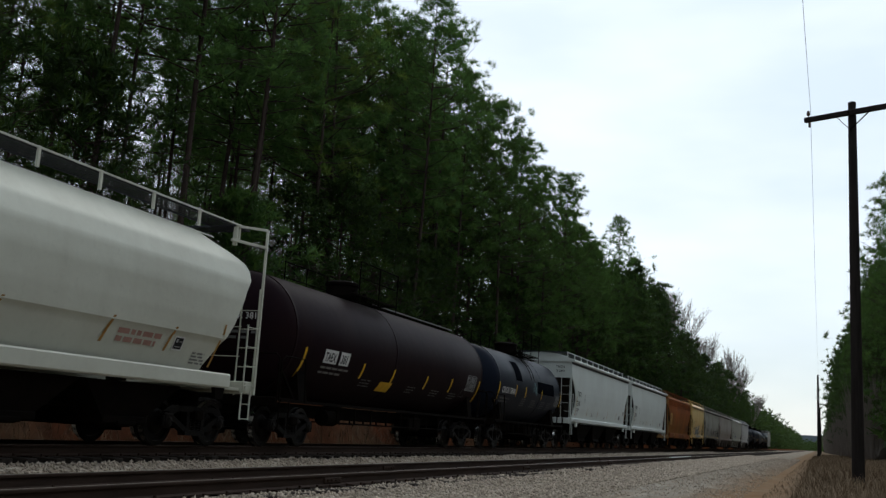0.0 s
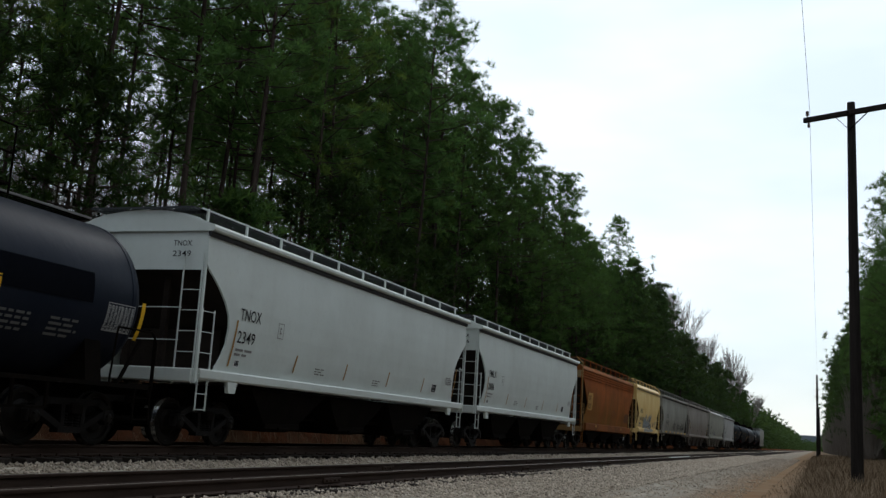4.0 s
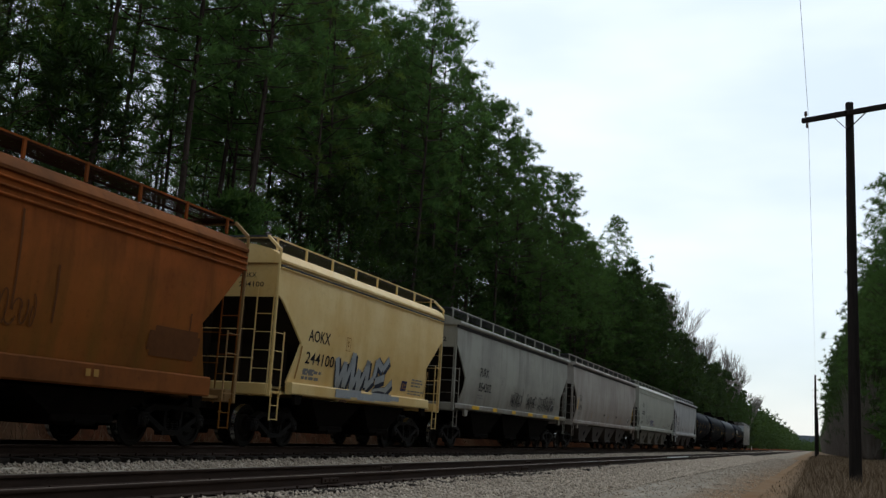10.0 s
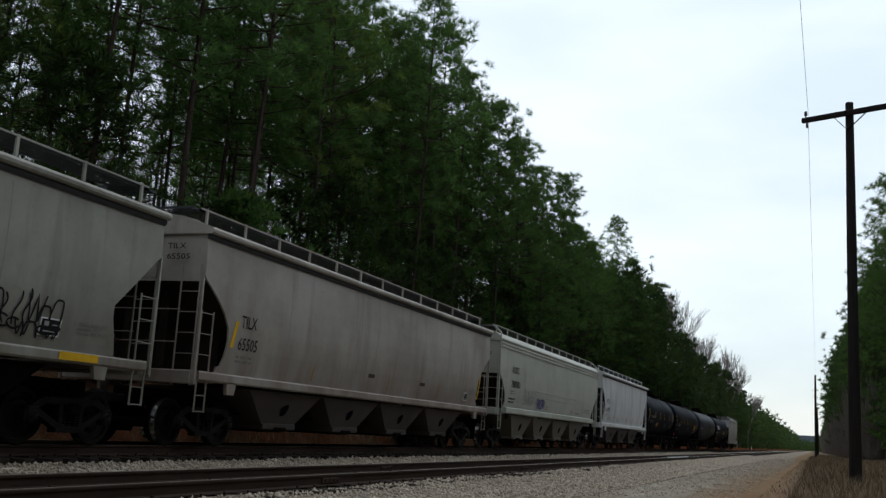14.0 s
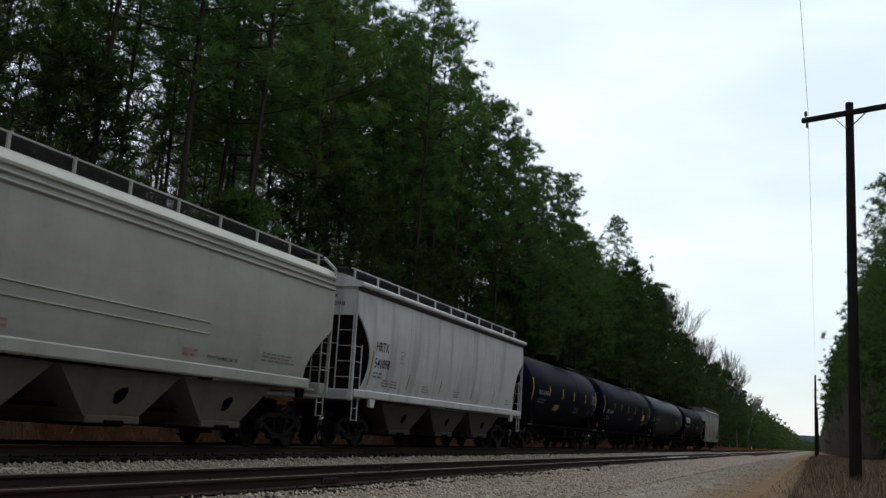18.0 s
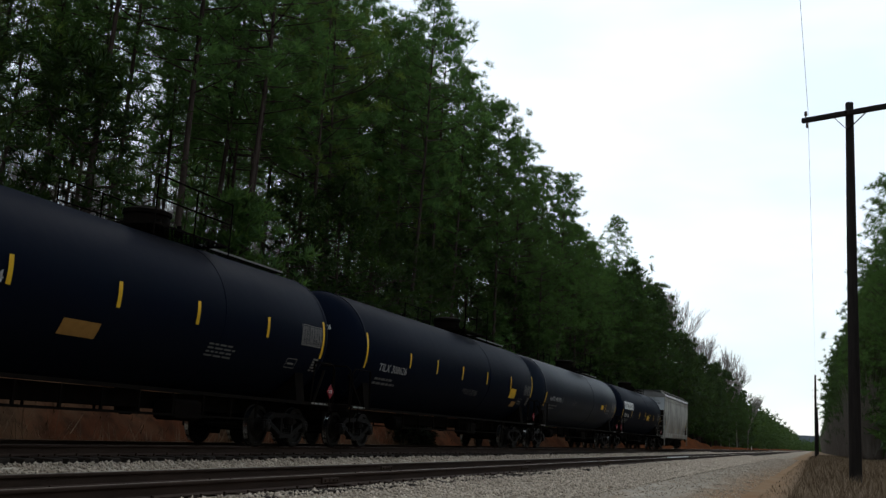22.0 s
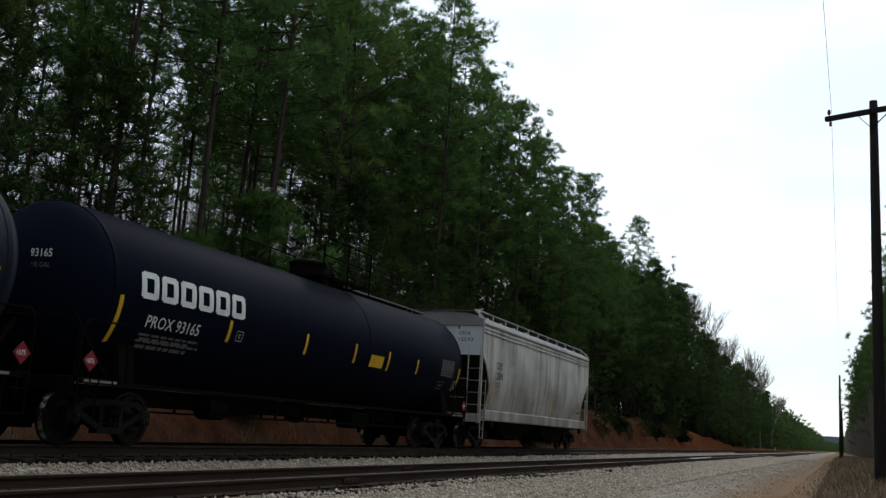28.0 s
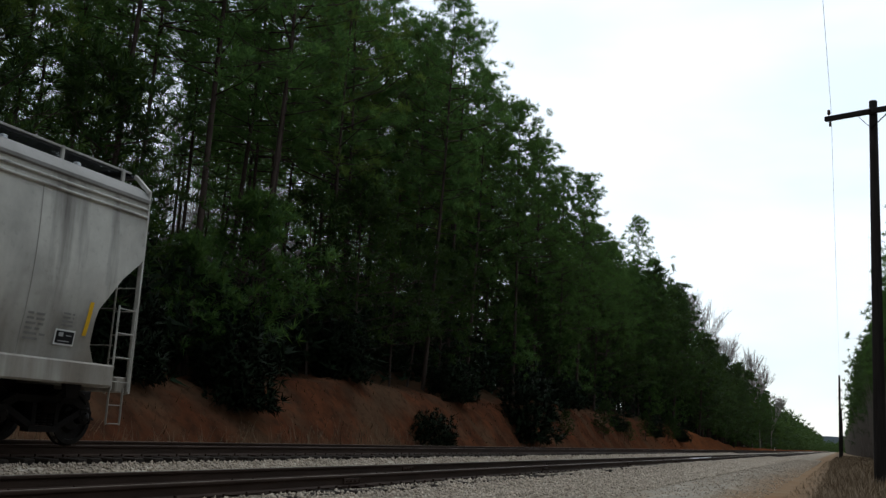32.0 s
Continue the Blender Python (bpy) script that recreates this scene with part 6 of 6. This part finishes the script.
def plant(proto, x, y, scale=1.0, name="pine_tree", label="tall pine tree with a dark green crown", category="tree", group="pine wood beside the line"):
    h, tm, cm = proto
    ob = tree_thing(name, label, category, group, tm, cm)
    ob.matrix_basis = pose(x, y, ground_z(x, y) - 0.1, rp.uniform(-2, 2), rp.uniform(-2, 2), rp.uniform(0, 360)) @ Matrix.Diagonal((scale, scale, scale * rp.uniform(0.96, 1.05), 1))
    return ob


# the pine wood on the bank: rows back from the edge
for row, (x0, step, y0, y1) in enumerate([(-20.3, 4.2, 12, 150), (-23.8, 5.0, 14, 160), (-28.0, 5.6, 18, 170), (-32.5, 5.6, 22, 112), (-37.0, 5.6, 26, 105), (-42.0, 5.6, 30, 95)]):
    y = y0
    while y < y1:
        pr = THIN[rp.randrange(2)] if x0 < (-35 if y < 40 else -30) else OPEN[rp.randrange(3)] if 24 < y + (x0 + 20) < 42 and rp.random() < 0.55 else AIRY[rp.randrange(len(AIRY))] if y < 54 + (-20 - x0) * 0.8 else PINES[rp.randrange(len(PINES))] if y < 110 else FAR_PINES[rp.randrange(3)]
        xx, yy = x0 + rp.uniform(-1.2, 1.2), y + rp.uniform(-1.3, 1.3)
        plant(pr, xx, yy, (tree_line(yy) * rp.uniform(0.93, 1.02) - 0.5 + 0.06 * (-20.3 - x0) - ground_z(xx, yy)) / pr[0])
        y += step * rp.uniform(0.8, 1.25) * (0.93 if y < 36 else 0.80 if y < 110 else 0.9)
for k in range(9):
    xx, yy = -26.2 + rp.uniform(-1.5, 1.5), 40.0 + 3.1 * k + rp.uniform(-1, 1)
    plant(AIRY[k % 4], xx, yy, (tree_line(yy - 8) * rp.uniform(0.96, 1.03) - ground_z(xx, yy)) / AIRY[k % 4][0])
for k in range(2):
    xx, yy = -26.0 + rp.uniform(-1.5, 1.5), 24.0 + 6.0 * k + rp.uniform(-1, 1)
    plant(AIRY[k % 4], xx, yy, (tree_line(yy) * rp.uniform(0.92, 1.0) - ground_z(xx, yy)) / AIRY[k % 4][0])
# one pine that stands clear of the rest
plant(AIRY[1], -20.6, 114.0, 0.87)
# young pines and low growth along the top of the cut
y = 14.0
while y < 190:
    k = rp.randrange(3)
    plant(LOW_PINES[k], (-19.0 if y < 50 else -20.6) + rp.uniform(-1.2, 0.7), y, rp.uniform(0.6, 1.05), "young_pine", "young pine with low green boughs", "tree", "young pines on the cut")
    y += rp.uniform(2.6, 5.0)
for y, sc in ((78.0, 0.34), (96.5, 0.30), (110.0, 0.32), (113.0, 0.28), (88.0, 0.2), (66.0, 0.2)):
    plant(LOW_PINES[0], -16.7, y, sc, "pine_sapling", "small green pine sapling on the clay bank", "tree", "saplings on the cut")
# further left-hand wood along the line
y = 152.0
while y < 340:
    if y < 236:
        plant(FRESH[rp.randrange(2)], -19.0 + rp.uniform(-0.8, 0.8), y, rp.uniform(0.85, 1.1), label="bushy yellow-green young tree")
        y += 4.5
        continue
    for x0 in (-21.0, -26.5):
        plant(FAR_PINES[rp.randrange(3)], x0 + rp.uniform(-1.5, 1.5), y + rp.uniform(-2, 2), rp.uniform(0.80, 0.98) * (0.74 if y < 290 else 0.86))
    y += rp.uniform(5.5, 8.5) * (1.0 + y / 900)
# right-hand wood
y = 84.0
while y < 290:
    for x0 in ((5.7, 9.0) if y > 120 else (5.7, 9.0, 13.0)):
        plant(FAR_PINES[rp.randrange(3)] if y > 130 else PINES[rp.randrange(5)], x0 + 0.9 + rp.uniform(-0.8, 1.2), y + rp.uniform(-2, 2), rp.uniform(0.90, 1.05), group="pine wood across the road")
    plant(LOW_PINES[rp.randrange(3)], 6.4 + rp.uniform(-0.4, 0.5), y + 2.0, rp.uniform(0.75, 1.1), "young_pine", "young pine with low green boughs", "tree", "young pines across the road")
    y += rp.uniform(4.2, 6.5) * (1.0 + y / 500)


def woods(name, label, boxes, seed, count, size, mat):
    """Distant woods: clumps of leaf blades filling ridged bands (x0, x1, y0, y1, height)."""
    rng = np.random.default_rng(seed)
    vs, k = [], 0
    for x0, x1, y0, y1, h in boxes:
        n = count
        x, y = rng.uniform(x0, x1, n), rng.uniform(y0, y1, n)
        hh = h * (0.72 + 0.28 * np.sin(y * 0.31 + x) * np.sin(y * 0.083 + 2 * x)) * rng.uniform(0.9, 1.1, n)
        z = np.array([ground_z(a, b) for a, b in zip(x, y)]) + hh * rng.random(n) ** 0.8
        at = np.stack([x, y, z], 1)
        v, _, _ = tufts(rng, at, np.tile(np.array([[0, 0, 0.6]]), (n, 1)), size, 6, size * 0.35)
        vs.append(v)
    v = np.concatenate(vs)
    ob = new(name, fast_mesh(name, v, np.arange(len(v)).reshape(-1, 3), mat))
    tagged(ob, label, "woods", kind="stuff")


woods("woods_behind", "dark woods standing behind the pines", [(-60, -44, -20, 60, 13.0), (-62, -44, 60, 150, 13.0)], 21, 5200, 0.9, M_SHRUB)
def bare_wood():
    """Leafless hardwoods standing far back, seen as a grey web between the pines."""
    rng = np.random.default_rng(33)
    vs = []
    for i in range(1500):
        x, y = rng.uniform(-66, -45), rng.uniform(-5, 135)
        z0, h = ground_z(x, y), rng.uniform(15, 26)
        w = rng.uniform(0.06, 0.13)
        lean = rng.normal(size=2) * 0.6
        top = np.array((x + lean[0], y + lean[1], z0 + h))
        foot = np.array((x, y, z0 - 0.2))
        vs += [foot + (0, w, 0), foot - (0, w, 0), top, foot + (w, 0, 0), foot - (w, 0, 0), top]
        for j in range(26):
            f = rng.uniform(0.25, 0.97)
            p = foot + (top - foot) * f
            d = np.array((rng.normal(), rng.normal(), rng.uniform(0.3, 1.6)))
            d *= rng.uniform(1.2, 3.6) * (1.15 - 0.7 * f) / np.linalg.norm(d)
            s = np.cross(d, rng.normal(size=3))
            s *= 0.035 / (np.linalg.norm(s) + 1e-9)
            vs += [p - s, p + s, p + d]
            for _ in range(2):
                q = p + d * rng.uniform(0.3, 0.8)
                e = d * 0.4 + rng.normal(size=3) * 0.45
                vs += [q - s * 0.6, q + s * 0.6, q + e]
    v = np.array(vs)
    ob = new("bare_wood", fast_mesh("bare_wood", v, np.arange(len(v)).reshape(-1, 3), M_GREYBARK))
    tagged(ob, "leafless grey hardwoods standing behind the pines", "woods", kind="stuff")


bare_wood()
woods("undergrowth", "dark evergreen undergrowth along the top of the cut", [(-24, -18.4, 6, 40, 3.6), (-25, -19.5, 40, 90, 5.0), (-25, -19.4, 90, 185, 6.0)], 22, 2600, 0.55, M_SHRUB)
# two bands stand unseen right of and behind the camera to block sky light
woods("far_woods", "hazy green woods far along the line, and unseen woods added to dim the light", [(-30, -18, 600, 1500, 20.0), (-34, -18, 335, 620, 17.5), (-36, -20, 180, 340, 12.0), (5.5, 22, 540, 1500, 20.0), (4.8, 20, 285, 540, 19.0), (5.5, 20, 90, 290, 9.0), (10, 32, -90, 70, 19.0), (-30, 30, -110, -60, 19.0), (-60, 40, 1520, 1900, 17.0)], 23, 3600, 2.2, M_FARLEAF)


def bare_tree_mesh(seed, h, spread):
    rnd = random.Random(seed)
    s = Shape()

    def grow(p, d, L, r, depth):
        q = p + d * L
        m = p.lerp(q, 0.5) + Vector((rnd.uniform(-1, 1), rnd.uniform(-1, 1), 0)) * L * 0.05
        s.tube([p, m, q], r, 4 if depth > 2 else 3, r * 0.72)
        if depth == 0:
            return
        for _ in range(rnd.choice((2, 3, 3)) if depth > 1 else 2):
            e = (d + Vector((rnd.uniform(-1, 1), rnd.uniform(-1, 1), rnd.uniform(0.3, 1.1))) * spread).normalized()
            grow(p.lerp(q, rnd.uniform(0.65, 1.0)), e, L * rnd.uniform(0.62, 0.86), r * 0.70, depth - 1)

    grow(Vector((0, 0, -0.3)), Vector((0.03, 0.02, 1)).normalized(), h * 0.26, h * 0.0085, 7)
    return s.mesh("trunk", M_GREYBARK, 60)


BARE = [bare_tree_mesh(5, 21, 0.42), bare_tree_mesh(9, 19, 0.48)]
for k, (x, y, sc) in enumerate([(-21.5, 146, 1.20), (-22.5, 156, 1.30), (-21, 164, 1.2), (-22, 186, 1.28), (-21, 197, 1.22), (-20.5, 214, 1.1), (-20, 244, 1.30), (-19.5, 262, 1.30), (-19.5, 290, 1.25), (-19, 330, 1.1)]):
    b = tree_thing("bare_tree", "leafless grey hardwood with fine branches", "tree", "bare trees beside the line", BARE[k % 2], None)
    b.matrix_basis = pose(x, y, ground_z(x, y), 0, 0, 67 * k) @ Matrix.Scale(sc, 4)


def thicket():
    """Bare grey saplings along the right-hand wood's edge."""
    rng = np.random.default_rng(31)
    vs = []
    n = 5200
    x, y = rng.uniform(3.4, 6.2, n), 95 + 420 * rng.random(n) ** 1.3
    for i in range(n):
        z0 = ground_z(x[i], y[i])
        h = rng.uniform(2.0, 8.5)
        lean = rng.normal(size=2) * 0.12 * h
        w = 0.05 + y[i] * 0.00018
        a = np.array((x[i], y[i], z0 + rng.uniform(0, 0.3) * h))
        b = np.array((x[i] + lean[0], y[i] + lean[1], z0 + h))
        vs += [a + (w, 0, 0), a - (w, 0, 0), b]
    v = np.array(vs)
    ob = new("bare_thicket", fast_mesh("bare_thicket", v, np.arange(len(v)).reshape(-1, 3), M_TWIG))
    tagged(ob, "bare grey saplings along the edge of the wood", "thicket", kind="stuff")


thicket()


def grass(name, label, n, xr, yr, hr, seed, power=1.0, width=0.012, mat=None):
    rng = np.random.default_rng(seed)
    x = rng.uniform(xr[0], xr[1], n)
    y = yr[0] + (yr[1] - yr[0]) * rng.random(n) ** power
    z = np.array([ground_z(a, b) for a, b in zip(x, y)])
    h = rng.uniform(hr[0], hr[1], n)
    a = rng.uniform(0, 6.283, n)
    lean = rng.uniform(0.1, 1.1, n) * h
    w = width * (1 + y * 0.02)
    p = np.stack([x, y, z - 0.02], 1)
    s = np.stack([np.cos(a) * w, np.sin(a) * w, 0 * a], 1)
    tip = p + np.stack([-np.sin(a) * lean, np.cos(a) * lean, h], 1)
    v = np.stack([p - s, p + s, tip], 1).reshape(-1, 3)
    ob = new(name, fast_mesh(name, v, np.arange(len(v)).reshape(-1, 3), mat or M_STRAW))
    tagged(ob, label, "grass", kind="stuff")


grass("dry_grass", "dry straw-coloured grass on the verge", 34000, (-0.45, 6.0), (15, 150), (0.08, 0.34), 41, 1.5, 0.008)
grass("verge_tufts", "thin dry grass at the edge of the clay verge", 2600, (-1.2, 0.0), (15, 120), (0.04, 0.16), 44, 1.5, 0.006)
grass("bank_grass", "dry tufts on the red clay bank", 2600, (-18.5, -15.6), (12, 120), (0.05, 0.22), 42, 1.5, 0.010, M_STRAWDARK)
grass("tall_stalks", "tall dry stalks beside the track", 700, (-16.6, -15.2), (14, 40), (0.3, 0.8), 43, 1.0, 0.006)


def shrub_mesh(seed, r, h):
    rng = np.random.default_rng(seed)
    n = 520
    d = rng.normal(size=(n, 3))
    d /= np.linalg.norm(d, axis=1, keepdims=True)
    d[:, 2] = np.abs(d[:, 2])
    k = rng.random((n, 1)) ** 0.4
    at = d * k * np.array((r, r, h)) * (0.85 + 0.3 * rng.random((n, 1)))
    v, t, nn = tufts(rng, at, d, 0.24, 12, 0.06)
    s = Shape()
    for i in range(9):
        q = d[i] * (r * 0.7, r * 0.7, h * 0.8)
        s.tube([(0, 0, -0.2), tuple(q * 0.5 + (0, 0, 0.1)), tuple(q)], 0.03, 4, 0.01)
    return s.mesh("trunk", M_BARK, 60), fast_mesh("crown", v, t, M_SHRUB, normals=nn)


SHRUBS = [shrub_mesh(51, 1.2, 2.6), shrub_mesh(52, 1.5, 1.9)]
for k, (x, y, sc) in enumerate([(-17.4, 27.3, 1.15), (-16.1, 40.6, 0.80), (-16.5, 56.5, 1.6), (-18.2, 48.5, 1.0), (-18.6, 23.0, 1.1), (-17.2, 85.0, 0.7), (-17.0, 103.0, 0.8), (-16.9, 119.0, 0.9), (-18.4, 36.5, 0.9), (-18.0, 70.0, 1.1)]):
    b = tree_thing("evergreen_shrub", "dark evergreen shrub on the clay bank", "shrub", "shrubs on the cut", *SHRUBS[k % 2])
    b.matrix_basis = pose(x, y, ground_z(x, y) - 0.1, 0, 0, 50 * k) @ Matrix.Scale(sc, 4)

# ---- pole line ----


def pole(x, y, h, full):
    p = tagged(new("utility_pole"), "dark weathered timber utility pole with a crossarm", "utility pole", "poles beside the road")
    p.matrix_basis = pose(x, y, ground_z(x, y) - 0.05, 0, -0.35, 0)
    s = Shape().lathe([(-0.3, 0.145), (0.5, 0.14), (h * 0.5, 0.118), (h - 0.02, 0.092), (h, 0.085)], "z", (0, 0, 0), 14)
    part("post", s, M_POLE, p)
    za = h - 0.30
    turn = pose(0, 0, 0, 0, 0, -24)
    if not full:
        return (x, y, ground_z(x, y) + h)
    part("crossarm", Shape().box(0.10, -0.15, za, 2.45, 0.10, 0.125, 0.012), M_POLE, p, m=turn)
    for sgn in (-1, 1):
        part("arm_brace", Shape().beam((0.0, -0.13, za - 0.42), (0.10 + sgn * 0.42, -0.21, za - 0.05), 0.035, 0.012), M_UNDER, p, m=turn)
    for dx in ((-1.03, 1.2) if full else (-1.03,)):
        ins = Shape().lathe([(0.0, 0.012), (0.05, 0.012), (0.055, 0.035), (0.10, 0.045), (0.11, 0.03), (0.15, 0.04), (0.17, 0.02)], "z", (dx, -0.15, za + 0.06), 12)
        part("insulator", ins, M_GLASSY, p, "dark brown porcelain insulator", m=turn)
        low = Shape().lathe([(-0.20, 0.02), (-0.19, 0.032), (-0.06, 0.026)], "z", (dx + 0.03, -0.15, za), 8)
        part("insulator", low, M_GLASSY, p, "dark brown porcelain insulator", m=turn)
    part("pole_bolt", Shape().lathe([(-0.26, 0.02), (-0.2, 0.02)], "y", (0, 0, za), 8), M_UNDER, p, m=turn)
    tip = turn @ Vector((-1.03, -0.15, za + 0.22))
    return (x + tip.x, y + tip.y, ground_z(x, y) - 0.05 + tip.z)


tops = [(-1.2, -55, 8.6)]
for x, y, h in ((0.895, 25.5, 9.13), (0.21, 117, 8.9), (0.65, 200, 8.4), (1.1, 285, 8.2)):
    tops.append(pole(x, y, h, y < 50))
wr = Shape()
for a, b in zip(tops, tops[1:]):
    a, b = Vector(a), Vector(b)
    pts = []
    for i in range(25):
        t = i / 24
        q = a.lerp(b, t)
        q.z -= 0.9 * 4 * t * (1 - t) * ((b - a).length / 90) ** 2
        pts.append(q)
    wr.tube(pts, 0.005, 4)
tagged(new("overhead_wire", wr.mesh("overhead_wire", M_WIRE)), "thin grey wire strung along the poles", "wire")

post_mark = tagged(new("marker_post"), "small white marker post beside the line", "marker post")
post_mark.location = (-15.0, 275.0, ground_z(-15.0, 275.0))
part("post", Shape().box(0, 0, 0.65, 0.12, 0.08, 1.3, 0.02), M_WHITEINK, post_mark)
part("base", Shape().box(0, 0, 0.02, 0.22, 0.18, 0.12, 0.02), M_UNDER, post_mark)

# far low hill closing the view down the line, blue haze put into its colour
hl = Shape()
hl.grid([[(x, 2300 + 600 * j, -5 + j * (44 + 22 * noise.noise((x * 0.006, j, 0.0)) + 9 * noise.noise((x * 0.03, j, 2.0)))) for x in range(-2600, 2700, 25)] for j in (0, 1)])
tagged(new("backdrop_hill", hl.mesh("backdrop_hill", M_HILL, 60)), "hazy wooded hill in the distance", "hill", kind="structure")

# ---- movement ----


def run(t):
    """How far the train has run at t, from its place at six seconds."""
    k = t - 6.0
    return 8.01804 * k + 0.0108822 * k * k - 0.0000831693 * k ** 3


def motions():
    for car_ob, y in TRAIN:
        walk(car_ob, [(t, pose(MAIN_X, y - run(t), 0)) for t in (0, 2, 4, 6, 8, 10, 12, 14, 16, 18, 20, 22, 24, 26, 28, 30, 32)])
    # wheels roll with the train; all front axles turn alike, and all rear axles
    keyed = {}
    for w, y in WHEELSETS:
        if y not in keyed:
            rows, t = [], 0.0
            while t < 32.01:
                rows.append((t, pose(0, y, WHEEL_R, math.degrees((run(t) - run(0)) / WHEEL_R))))
                t += 1 / 15
            walk(w, rows)
            keyed[y] = w
        else:
            src = keyed[y].animation_data
            w.rotation_mode = "QUATERNION"
            w.animation_data_create()
            w.animation_data.action = src.action
            w.animation_data.action_slot = src.action_slot


motions()
